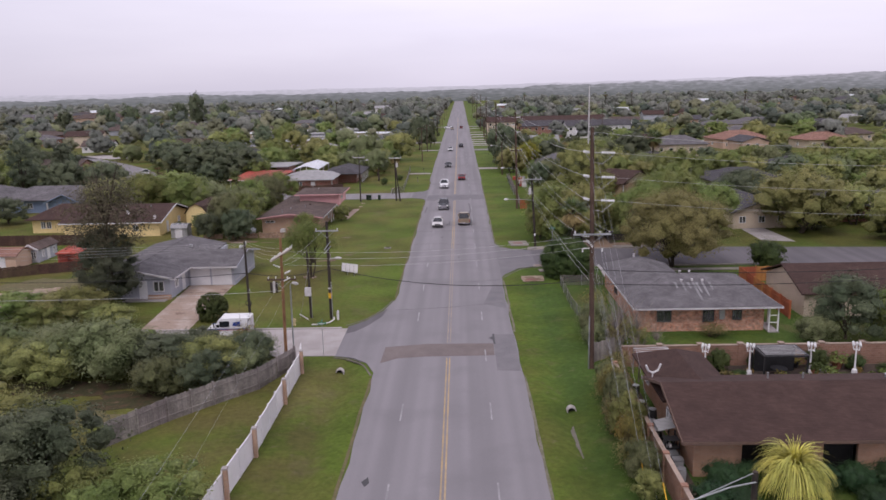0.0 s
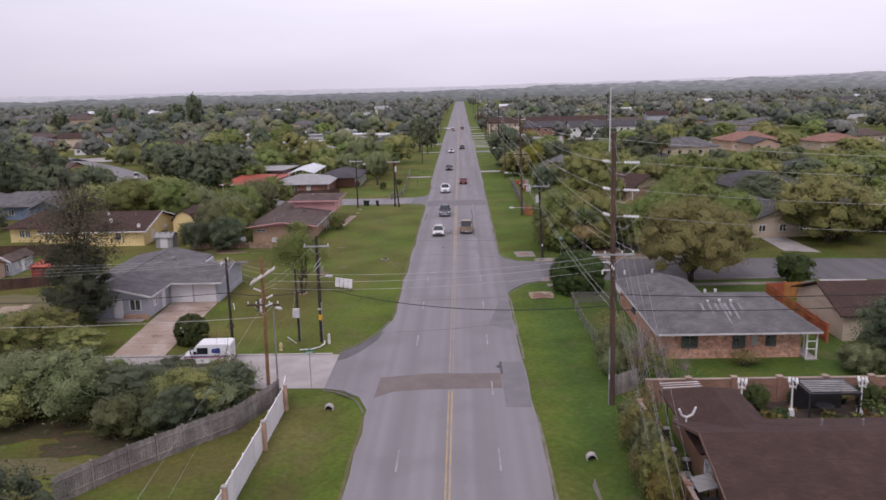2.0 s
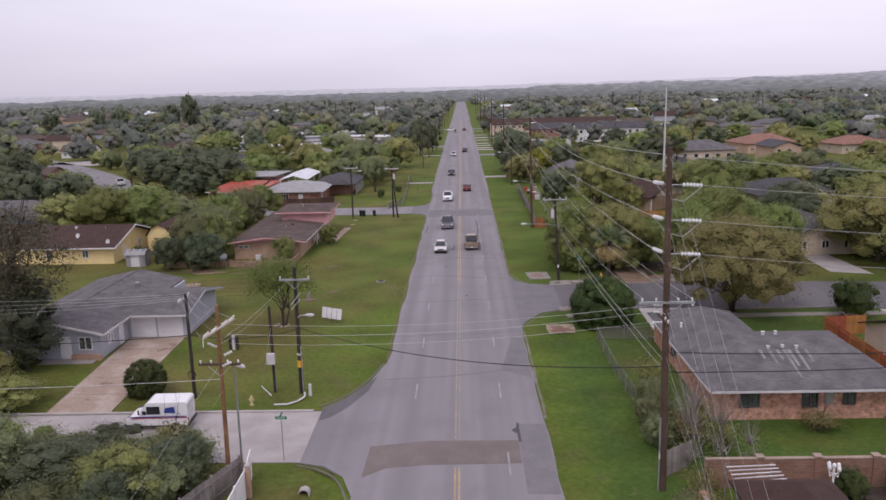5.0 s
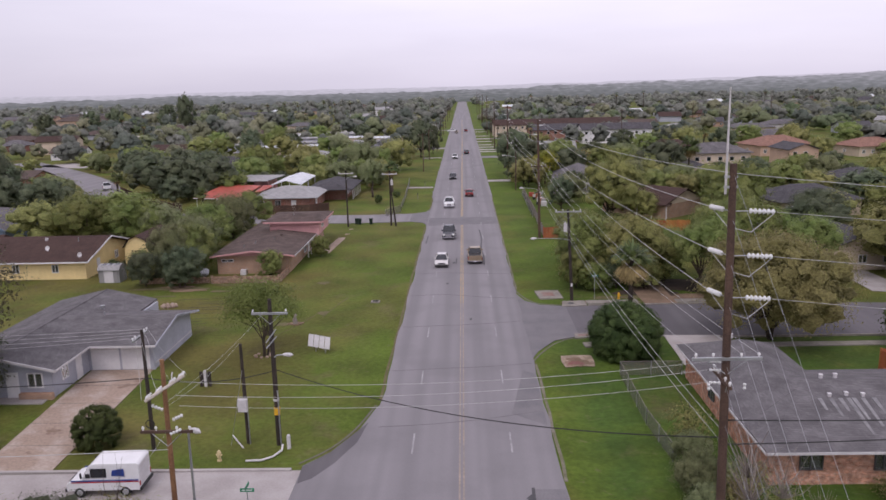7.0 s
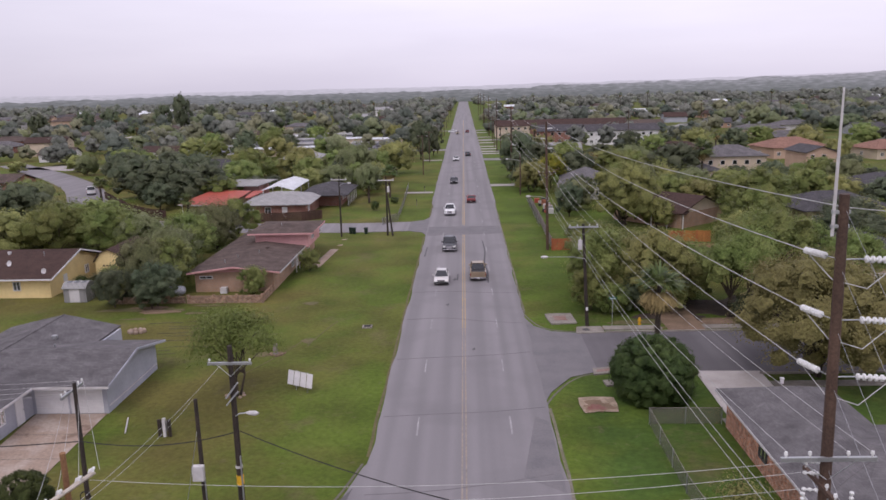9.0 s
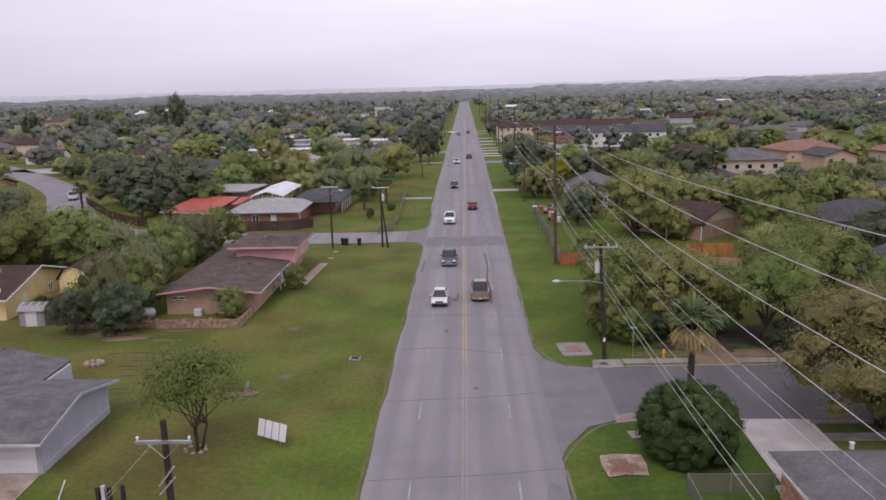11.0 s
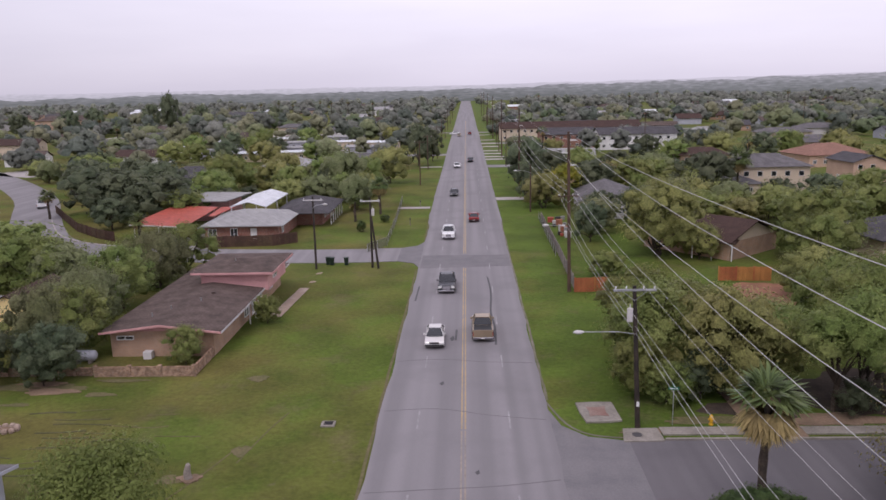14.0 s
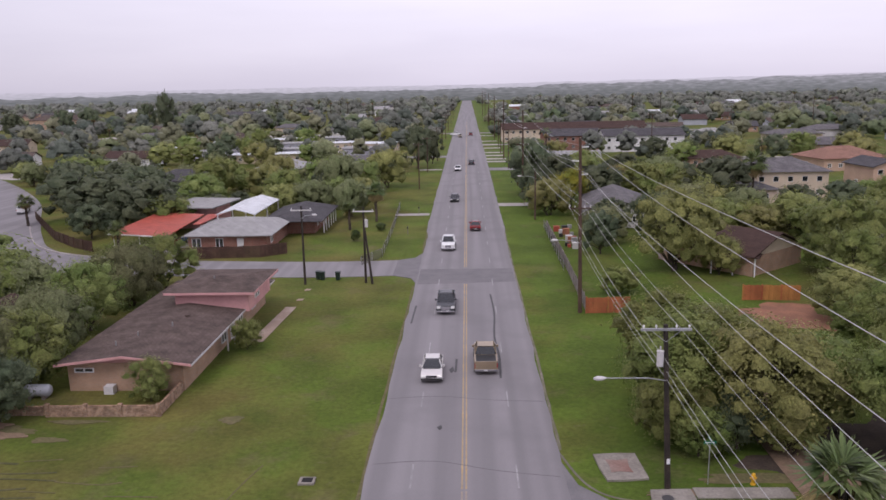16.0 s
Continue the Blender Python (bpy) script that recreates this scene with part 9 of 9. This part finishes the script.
for k in range(14):
    x, y, s = yrng.uniform(14.9, 18.5), 188.5 + 1.25 * k + yrng.uniform(-0.5, 0.5), yrng.uniform(0.5, 1.1)
    colour, word = ((OFFWHITE, "off-white"), (METAL_RED, "faded red"), (CAR_TRIM, "black"), (METAL_GREY, "grey"), (TERRACOTTA, "rust-brown"))[k % 5]
    cr_ = thing("storage_crate", (x, y, 0), word + " crate among clutter in the side yard", "crate", "yard clutter")
    part("box", Geo().box(x - 0.5 * s, x + 0.5 * s, y - 0.4 * s, y + 0.4 * s, -0.1, 0.8 * s), colour, cr_, bevel=0.03)
    part("lid", Geo().box(x - 0.53 * s, x + 0.53 * s, y - 0.43 * s, y + 0.43 * s, 0.8 * s, 0.86 * s), colour, cr_)

# ---- small things on the verges ----
def culvert(x, y, label):
    t = thing("culvert_pipe", (x, y, 0), label, "pipe")
    g = Geo()
    seg = 16
    ring = lambda r, yy: [(x + r * math.cos(k * math.tau / seg), yy, -0.32 + r * math.sin(k * math.tau / seg)) for k in range(seg)]
    g.add(ring(0.36, y) + ring(0.29, y) + ring(0.29, y + 0.5) + ring(0.36, y + 0.5), [(a * seg + k, a * seg + (k + 1) % seg, (a + 1) * seg + (k + 1) % seg, (a + 1) * seg + k) for a in range(3) for k in range(seg)] + [(3 * seg + k, 3 * seg + (k + 1) % seg, (k + 1) % seg, k) for k in range(seg)])
    part("pipe", g, CONCRETE, t)
    # near-black disc closes the pipe and stands for the shade within
    part("dark_opening", Geo().tube([(x, y + 0.25, -0.32), (x, y + 0.29, -0.32)], 0.289, 16), DARK, t)


culvert(9.4, 59.4, "concrete culvert pipe end in the grass ditch")
culvert(-9.35, 68.0, "concrete culvert pipe end in the grass ditch")


def hydrant(x, y, m, label):
    t = thing("fire_hydrant", (x, y, 0), label, "hydrant")
    part("barrel", Geo().tube([(x, y, -0.1), (x, y, 0.05), (x, y, 0.08), (x, y, 0.5), (x, y, 0.52), (x, y, 0.56), (x, y, 0.68), (x, y, 0.74)], [0.16, 0.16, 0.11, 0.11, 0.15, 0.13, 0.1, 0.03], 10), m, t)
    part("outlet", Geo().tube([(x - 0.2, y, 0.4), (x + 0.2, y, 0.4)], 0.06, 8), m, t)
    part("outlet", Geo().tube([(x, y - 0.2, 0.36), (x, y, 0.36)], 0.08, 8), m, t)


hydrant(-16.0, 81.2, HYDRANT_CREAM, "pale cream fire hydrant on the verge")
hydrant(17.6, 118.9, YELLOW_MARK, "yellow fire hydrant by the sidewalk")


def street_sign(x, y, h, label):
    t = thing("street_sign", (x, y, 0), label, "sign")
    part("post", Geo().tube([(x, y, -0.2), (x, y, h)], 0.03, 6), GALV, t)
    b = part("blade", Geo().box(x - 0.38, x + 0.38, y - 0.012, y + 0.012, h, h + 0.2), SIGN_GREEN, t, "green street name blade")
    part("lettering_bar", Geo().box(x - 0.28, x + 0.28, y - 0.016, y - 0.012, h + 0.07, h + 0.13), WHITE, b)
    b = part("blade", Geo().box(x - 0.012, x + 0.012, y - 0.38, y + 0.38, h + 0.22, h + 0.42), SIGN_GREEN, t, "green street name blade")
    part("lettering_bar", Geo().box(x - 0.016, x - 0.012, y - 0.28, y + 0.28, h + 0.29, h + 0.35), WHITE, b)


street_sign(-11.4, 71.9, 2.9, "green street name sign on a steel post")
street_sign(14.9, 119.0, 2.6, "green street name sign on a steel post")

ws = thing("sign_board", (-13.2, 103.2, 0), "white sign board seen from behind, leaning back", "sign")
for k in range(4):
    x0 = -14.35 + 0.57 * k
    part("board", Geo().prism([(x0, 102.9 - 0.32 * k, 0.5), (x0 + 0.52, 102.62 - 0.32 * k, 0.5), (x0 + 0.52, 103.34 - 0.32 * k, 1.42), (x0, 103.62 - 0.32 * k, 1.42)], 0.04), OFFWHITE, ws)
for x, y in ((-13.6, 103.05), (-12.6, 102.5)):
    part("upright", Geo().tube([(x, y - 0.45, 0.42), (x, y + 0.33, 1.42)], 0.035, 6), GALV, ws)
    part("leg", Geo().tube([(x, y + 0.3, -0.2), (x, y + 0.2, 1.2)], 0.04, 6), GALV, ws)
    part("leg", Geo().tube([(x, y - 0.3, -0.2), (x, y - 0.35, 0.6)], 0.04, 6), GALV, ws)

bl = thing("bollard", (-11.75, 82.9, 0), "white concrete marker post on the corner", "bollard")
part("post", Geo().tube([(-11.75, 82.9, -0.2), (-11.75, 82.9, 0.9), (-11.75, 82.9, 0.98)], [0.13, 0.13, 0.08], 10), OFFWHITE, bl)
lpipe = Geo().tube([(-14.2, 81.0, 0.06), (-13.2, 81.0, 0.08), (-12.5, 81.5, 0.1), (-12.1, 82.3, 0.15), (-12.15, 82.8, 0.3)], 0.07, 8)
single("loose_pipe", lpipe, OFFWHITE, "pale bent pipe lying on the grass", "pipe")
single("loose_board", Geo().tube([(-16.2, 84.9, 0.05), (-14.9, 82.9, 0.05)], 0.05, 5), OFFWHITE, "pale pole lying on the grass", "board")
single("loose_board", Geo().tube([(-25.2, 97.5, 0.05), (-24.3, 94.9, 0.05)], 0.05, 5), OFFWHITE, "pale board lying on the grass", "board")

pp = thing("meter_pedestal", (-21.2, 94.4, 0), "dark wooden meter stand with a pale post", "utility box")
for dx, m in ((-0.35, CREOSOTE), (0.0, OFFWHITE), (0.35, CREOSOTE)):
    part("post", Geo().box(-21.2 + dx - 0.1, -21.2 + dx + 0.1, 94.3, 94.5, -0.15, 1.25 if dx else 1.35), m, pp)
part("panel", Geo().box(-21.6, -20.8, 94.5, 94.56, 0.3, 1.1), FENCE_GREY, pp)
st_ = thing("stump_post", (-17.35, 111.4, 0), "pale broken wooden stump in bare soil", "stump")
part("stump", Geo().tube([(-17.35, 111.4, -0.1), (-17.4, 111.4, 0.5), (-17.3, 111.4, 0.95), (-17.3, 111.4, 1.05)], [0.3, 0.22, 0.16, 0.09], 9), BARK_PALE, st_)
part("soil", blot(-17.3, 111.4, 0.85, 0.6, 0.06, random.Random(5)), DIRT, st_)
rg = thing("stone_planter", (-33.35, 118.7, 0), "ring of pale stones with soil on the lawn", "planter")
for k in range(9):
    a = k * math.tau / 9
    part("stone", Geo().tube([(-33.35 + 0.75 * math.cos(a), 118.7 + 0.55 * math.sin(a), -0.1 + dz) for dz in (0, 0.2, 0.35, 0.42)], [0.2, 0.24, 0.18, 0.05], 7), CONCRETE_OLD, rg)
part("soil", blot(-33.35, 118.7, 0.6, 0.45, 0.12, random.Random(6)), DIRT, rg)
sr = thing("stone_ring", (-19.2, 101.6, 0), "low ring of pale stones round the young tree", "edging")
for k in range(8):
    a = k * math.tau / 8
    part("stone", Geo().tube([(-18.3 + 0.7 * math.cos(a), 101.7 + 0.6 * math.sin(a), -0.1 + dz) for dz in (0, 0.15, 0.22)], [0.16, 0.17, 0.05], 7), CONCRETE_OLD, sr)


def pad(name, pts, label, inner=None, inner_m=None):
    t = thing(name, (pts[0][0], pts[0][1], 0), label, "drain")
    part("slab", Geo().prism([(x, y, 0.1) for x, y in pts], 0.35), CONCRETE_DIRTY, t)
    if inner:
        part("grate", Geo().prism([(x, y, 0.11 + 0.012) for x, y in inner], 0.02), inner_m or DARK, t)


pad("drain_slab", [(8.5, 122.7), (9.9, 122.85), (11.25, 122.8), (11.45, 119.5), (10.1, 119.3), (8.85, 119.25), (8.6, 121.0)], "cracked concrete slab with a rusty red plate", [(9.15, 121.9), (9.9, 121.8), (10.6, 122.0), (10.5, 120.9), (10.65, 120.2), (9.8, 120.35), (9.25, 120.2), (9.3, 121.1)], mat("rust_red", (0.2, 0.085, 0.068), (0.26, 0.2, 0.17)))
bs_ = thing("drain_slab", (10.2, 98.6, 0), "broken concrete slab with bare soil", "drain")
part("slab", flat([(8.8, 100.3), (9.9, 100.5), (11.5, 100.35), (11.55, 99.0), (11.4, 97.6), (10.1, 97.75), (8.9, 97.45), (8.7, 98.9)], 0.05), SAND, bs_, "muddy broken concrete slab")
part("soil", blot(10.0, 98.7, 1.25, 1.2, 0.062, random.Random(15), 1.5), DIRT, bs_)
part("mud", blot(9.9, 98.4, 0.8, 0.55, 0.074, random.Random(16), 1.5), MATS["rust_red"], bs_, "reddish wet mud")
pad("storm_inlet", [(10.9, 116.1), (13.7, 116.2), (13.6, 118.2), (11.2, 118.1)], "concrete storm drain inlet with a manhole", [(12.0 + 0.36 * math.cos(k * 0.5236), 117.1 + 0.36 * math.sin(k * 0.5236)) for k in range(12)], TAR)
pad("storm_inlet", [(10.8, 105.1), (12.9, 105.6), (12.9, 106.9), (10.9, 106.5)], "concrete storm drain inlet at the kerb", [(11.1, 105.6), (12.5, 105.9), (12.5, 106.4), (11.2, 106.1)], MATS["rust_red"])
pad("concrete_slab", [(11.3, 103.8), (11.4, 102.6), (12.4, 102.8), (12.2, 103.8)], "small pale concrete slab on the verge")
pad("drain_grate", [(-10.35, 118.9), (-9.35, 118.9), (-9.35, 119.75), (-10.35, 119.75)], "small concrete drain with a dark grate", [(-10.15, 119.05), (-9.5, 119.05), (-9.5, 119.6), (-10.15, 119.6)], DARK)
for x, y in ((-18.3, 171.0), (-16.3, 170.9), (-18.9, 171.3)):
    t = thing("wheelie_bin", (x, y, 0), "dark plastic wheeled bin at the kerb", "bin", "bins at the kerb")
    part("body", Geo().add([(x - 0.22, y - 0.25, 0.0), (x + 0.22, y - 0.25, 0.0), (x + 0.22, y + 0.25, 0.0), (x - 0.22, y + 0.25, 0.0), (x - 0.3, y - 0.33, 1.0), (x + 0.3, y - 0.33, 1.0), (x + 0.3, y + 0.33, 1.0), (x - 0.3, y + 0.33, 1.0)],
                           [(3, 2, 1, 0), (4, 5, 6, 7), (0, 1, 5, 4), (1, 2, 6, 5), (2, 3, 7, 6), (3, 0, 4, 7)]), BIN_GREEN, t)
    part("lid", Geo().box(x - 0.33, x + 0.33, y - 0.36, y + 0.36, 1.0, 1.07), BIN_GREEN, t, bevel=0.02)
    for s in (-0.22, 0.22):
        part("wheel", Geo().tube([(x + s - 0.03, y + 0.28, 0.1), (x + s + 0.03, y + 0.28, 0.1)], 0.1, 10), RUBBER, t)
for x, y in ((-9.6, 201), (12.0, 233.5), (-9.0, 222)):
    t = thing("mailbox", (x, y, 0), "dark mailbox on a post by the road", "mailbox")
    part("post", Geo().box(x - 0.05, x + 0.05, y - 0.05, y + 0.05, -0.2, 1.05), FENCE_GREY, t)
    part("box", Geo().profile([(y - 0.25, 1.05), (y + 0.25, 1.05), (y + 0.25, 1.25), (y + 0.15, 1.35), (y - 0.15, 1.35), (y - 0.25, 1.25)], x - 0.1, x + 0.1), CAR_TRIM, t)


# ---- vehicles: built facing +y, then turned ----
def wheels(t, track, axles, r, wide=0.22):
    for s in (-1, 1):
        for ay in axles:
            x = s * track
            w = part("wheel", Geo().tube([(x - wide / 2, ay, r), (x - wide / 2 + 0.03, ay, r), (x + wide / 2 - 0.03, ay, r), (x + wide / 2, ay, r)], [r * 0.9, r, r, r * 0.9], 18), RUBBER, t)
            part("rim", Geo().tube([(x + s * (wide / 2 - 0.02), ay, r), (x + s * (wide / 2 + 0.015), ay, r)], [r * 0.62, r * 0.5], 14), GALV, w)


def car(kind_, paint, x, y, rot, label):
    t = thing("car" if kind_ == "sedan" else "pickup_truck", (0, 0, 0), label, "car" if kind_ == "sedan" else "truck")
    if kind_ == "sedan":
        w, ln = 0.9, 2.3
        low = [(-ln, 0.35), (-ln, 0.85), (-ln + 0.25, 0.98), (-1.35, 1.0), (0.95, 0.97), (1.75, 0.86), (2.2, 0.7), (ln, 0.5), (ln, 0.3), (1.9, 0.22), (-2.0, 0.22)]
        cab = [(-1.75, 0.97), (-1.05, 1.4), (-0.7, 1.46), (0.1, 1.46), (0.4, 1.4), (1.15, 0.95)]
        roof_y = (-1.0, 0.15)
    else:
        w, ln = 1.0, 2.9
        low = [(-ln, 0.5), (-ln, 1.1), (-ln + 0.1, 1.18), (-0.75, 1.18), (1.2, 1.2), (2.3, 1.12), (2.75, 1.02), (ln, 0.75), (ln, 0.42), (2.4, 0.36), (-2.5, 0.4)]
        cab = [(-0.95, 1.16), (-0.8, 1.78), (-0.55, 1.87), (0.45, 1.87), (0.7, 1.8), (1.4, 1.18)]
        roof_y = (-0.7, 0.5)
    top = max(z for _, z in cab)
    part("body", Geo().profile(low, -w, w, lambda z: 0.04 if z > 0.9 else 0.0), paint, t, bevel=0.05)
    zb = min(z for _, z in cab)
    ins = lambda z: 0.06 + 0.22 * (z - zb) / (top - zb)
    part("cabin", Geo().profile(cab, -w + 0.02, w - 0.02, ins), CAR_GLASS, t, "dark tinted windows", bevel=0.03)
    part("roof_panel", Geo().box(-w + 0.3, w - 0.3, roof_y[0], roof_y[1], top - 0.03, top + 0.02), paint, t, bevel=0.02)
    for s in (-1, 1):
        for yy in ((cab[1][0] + 0.05, cab[0][0] + 0.1), ((cab[0][0] + cab[-1][0]) / 2, (cab[0][0] + cab[-1][0]) / 2 - 0.02), (cab[4][0], cab[5][0] - 0.05)):
            part("pillar", Geo().tube([(s * (w - 0.3), yy[0], top - 0.02), (s * (w - 0.06), yy[1], zb + 0.02)], 0.04, 5), paint, t)
        part("mirror", Geo().box(s * (w + 0.08) - 0.1, s * (w + 0.08) + 0.1, cab[5][0] - 0.35, cab[5][0] - 0.22, zb, zb + 0.2), paint, t, bevel=0.03)
        part("headlight", Geo().box(s * (w - 0.25) - 0.2, s * (w - 0.25) + 0.2, ln - 0.12, ln + 0.015, low[7][1] - 0.02 if kind_ == "sedan" else 0.74, (low[7][1] + 0.14) if kind_ == "sedan" else 0.98), LAMP_GLASS, t)
        part("tail_light", Geo().box(s * (w - 0.14) - 0.1, s * (w - 0.14) + 0.1, -ln - 0.012, -ln + 0.05, 0.62 if kind_ == "sedan" else 0.7, 0.82 if kind_ == "sedan" else 1.08), TAIL_RED, t)
    part("bumper", Geo().box(-w + 0.04, w - 0.04, ln - 0.05, ln + 0.06, 0.34, 0.5), CHROME if kind_ != "sedan" else CAR_TRIM, t, bevel=0.02)
    part("bumper", Geo().box(-w + 0.04, w - 0.04, -ln - 0.06, -ln + 0.05, 0.38, 0.56), CHROME if kind_ != "sedan" else CAR_TRIM, t, bevel=0.02)
    part("grille", Geo().box(-0.45, 0.45, ln - 0.02, ln + 0.02, 0.55, 0.72 if kind_ == "sedan" else 0.95), CAR_TRIM if kind_ == "sedan" else CHROME, t)
    if kind_ != "sedan":
        part("bed", Geo().box(-w + 0.14, w - 0.14, -ln + 0.1, -1.05, 1.183, 1.195), CAR_TRIM, t, "dark open load bed")
        part("bed_rail", Geo().box(-w + 0.03, -w + 0.13, -ln + 0.05, -1.0, 1.17, 1.26), paint, t), part("bed_rail", Geo().box(w - 0.13, w - 0.03, -ln + 0.05, -1.0, 1.17, 1.26), paint, t)
        part("tailgate", Geo().box(-w + 0.1, w - 0.1, -ln - 0.02, -ln + 0.05, 0.62, 1.26), paint, t)
    part("number_plate", Geo().box(-0.15, 0.15, -ln - 0.075, -ln - 0.06, 0.42, 0.52), WHITE, t)
    part("wiper_cowl", Geo().box(-w + 0.2, w - 0.2, cab[5][0] - 0.03, cab[5][0] + 0.1, zb - 0.02, zb + 0.03), CAR_TRIM, t)
    wheels(t, w - 0.1, (-1.35, 1.4) if kind_ == "sedan" else (-1.75, 1.75), 0.32 if kind_ == "sedan" else 0.39, 0.2 if kind_ == "sedan" else 0.25)
    t.matrix_basis = pose(x, y, 0.03, 0, 0, rot)
    return t


car("sedan", CAR_RED, 1.6, 205, 0, "dark red car driving up the road")
car("sedan", CAR_SILVER, -2.75, 137.6, 180, "silver sedan on the road")
car("pickup", CAR_GREY, -2.1, 157.6, 180, "dark grey crew-cab pickup truck on the road")
car("pickup", CAR_TAN, 1.8, 140, 0, "tan pickup truck on the road")
car("pickup", CAR_WHITE, -2.6, 190, 180, "white pickup truck on the road")
car("sedan", CAR_GREY, -2.4, 238, 180, "dark blue-grey car on the road")
car("sedan", CAR_WHITE, -2.4, 297, 180, "white car far down the road")
car("sedan", CAR_GREY, 1.6, 314, 0, "dark car far down the road")
car("sedan", CAR_TAN, -3.0, 440, 180, "pale car far down the road")
car("sedan", CAR_WHITE, -5.5, 455, 90, "white car crossing far down the road")
car("sedan", CAR_RED, 2.0, 452, 0, "red car far down the road")
car("pickup", CAR_WHITE, -91, 230, 25, "white van-like truck parked at the kerb")
car("pickup", CAR_BLUE, -42.8, 197, 90, "blue pickup truck parked under the roof")
car("sedan", CAR_RED, -46.5, 193.5, 180, "red car parked under the carport")
car("sedan", CAR_SILVER, 22, 331, 90, "silver car parked in a drive")
car("sedan", CAR_WHITE, 20, 352, 90, "white car parked in a drive")
car("sedan", CAR_GREY, 19, 374, 90, "dark car parked in a drive")

# white delivery van with a boxy body
mv = thing("mail_van", (0, 0, 0), "white boxy mail delivery van on the side street", "van")
part("body", Geo().profile([(-2.2, 0.42), (-2.2, 2.05), (-2.08, 2.16), (0.55, 2.16), (0.78, 2.04), (1.25, 1.2), (2.05, 1.02), (2.22, 0.85), (2.22, 0.45)], -0.94, 0.94, lambda z: 0.05 if z > 2.0 else 0.0), CAR_WHITE, mv, bevel=0.04)
part("windscreen", Geo().prism([(-0.8, 0.83, 1.98), (0.8, 0.83, 1.98), (0.84, 1.26, 1.24), (-0.84, 1.26, 1.24)][::-1], -0.012), CAR_GLASS, mv)
for s in (-1, 1):
    x = s * 0.945
    part("side_window", Geo().box(x - 0.012, x + 0.012, -0.25, 0.7, 1.3, 1.88), CAR_GLASS, mv)
    part("quarter_window", Geo().box(x - 0.012, x + 0.012, 0.74, 1.02, 1.28, 1.55), CAR_GLASS, mv)
    part("stripe", Geo().box(x - 0.01, x + 0.01, -2.15, 1.9, 0.98, 1.03), POST_RED, mv, "red side stripe")
    part("stripe", Geo().box(x - 0.01, x + 0.01, -2.15, 1.9, 1.06, 1.14), POST_BLUE, mv, "blue side stripe")
    part("badge", Geo().add([(x + s * 0.014, -1.35, 1.35), (x + s * 0.014, -0.55, 1.4), (x + s * 0.014, -0.62, 1.75), (x + s * 0.014, -1.3, 1.85), (x, -1.35, 1.35), (x, -0.55, 1.4), (x, -0.62, 1.75), (x, -1.3, 1.85)], [(0, 1, 2, 3), (7, 6, 5, 4), (0, 4, 5, 1), (1, 5, 6, 2), (2, 6, 7, 3), (3, 7, 4, 0)]), POST_BLUE, mv, "plain blue emblem")
    part("mirror", Geo().box(s * 1.12 - 0.05, s * 1.12 + 0.05, 1.15, 1.25, 1.35, 1.7), CAR_TRIM, mv, bevel=0.02)
    part("headlight", Geo().tube([(s * 0.68, 2.2, 0.78), (s * 0.68, 2.24, 0.78)], 0.1, 10), LAMP_GLASS, mv)
    part("tail_light", Geo().box(s * 0.85 - 0.06, s * 0.85 + 0.06, -2.22, -2.19, 0.7, 1.0), TAIL_RED, mv)
part("bumper", Geo().box(-0.95, 0.95, 2.18, 2.32, 0.4, 0.6), CAR_TRIM, mv, bevel=0.03)
part("bumper", Geo().box(-0.95, 0.95, -2.32, -2.18, 0.4, 0.58), CAR_TRIM, mv, bevel=0.03)
part("grille", Geo().box(-0.5, 0.5, 2.21, 2.235, 0.65, 0.9), CAR_TRIM, mv)
part("rear_door", Geo().box(-0.75, 0.75, -2.215, -2.195, 0.65, 1.95), OFFWHITE, mv)
wheels(mv, 0.84, (-1.3, 1.45), 0.34, 0.2)
mv.matrix_basis = pose(-21.6, 77.5, 0.02, 0, 0, 92)
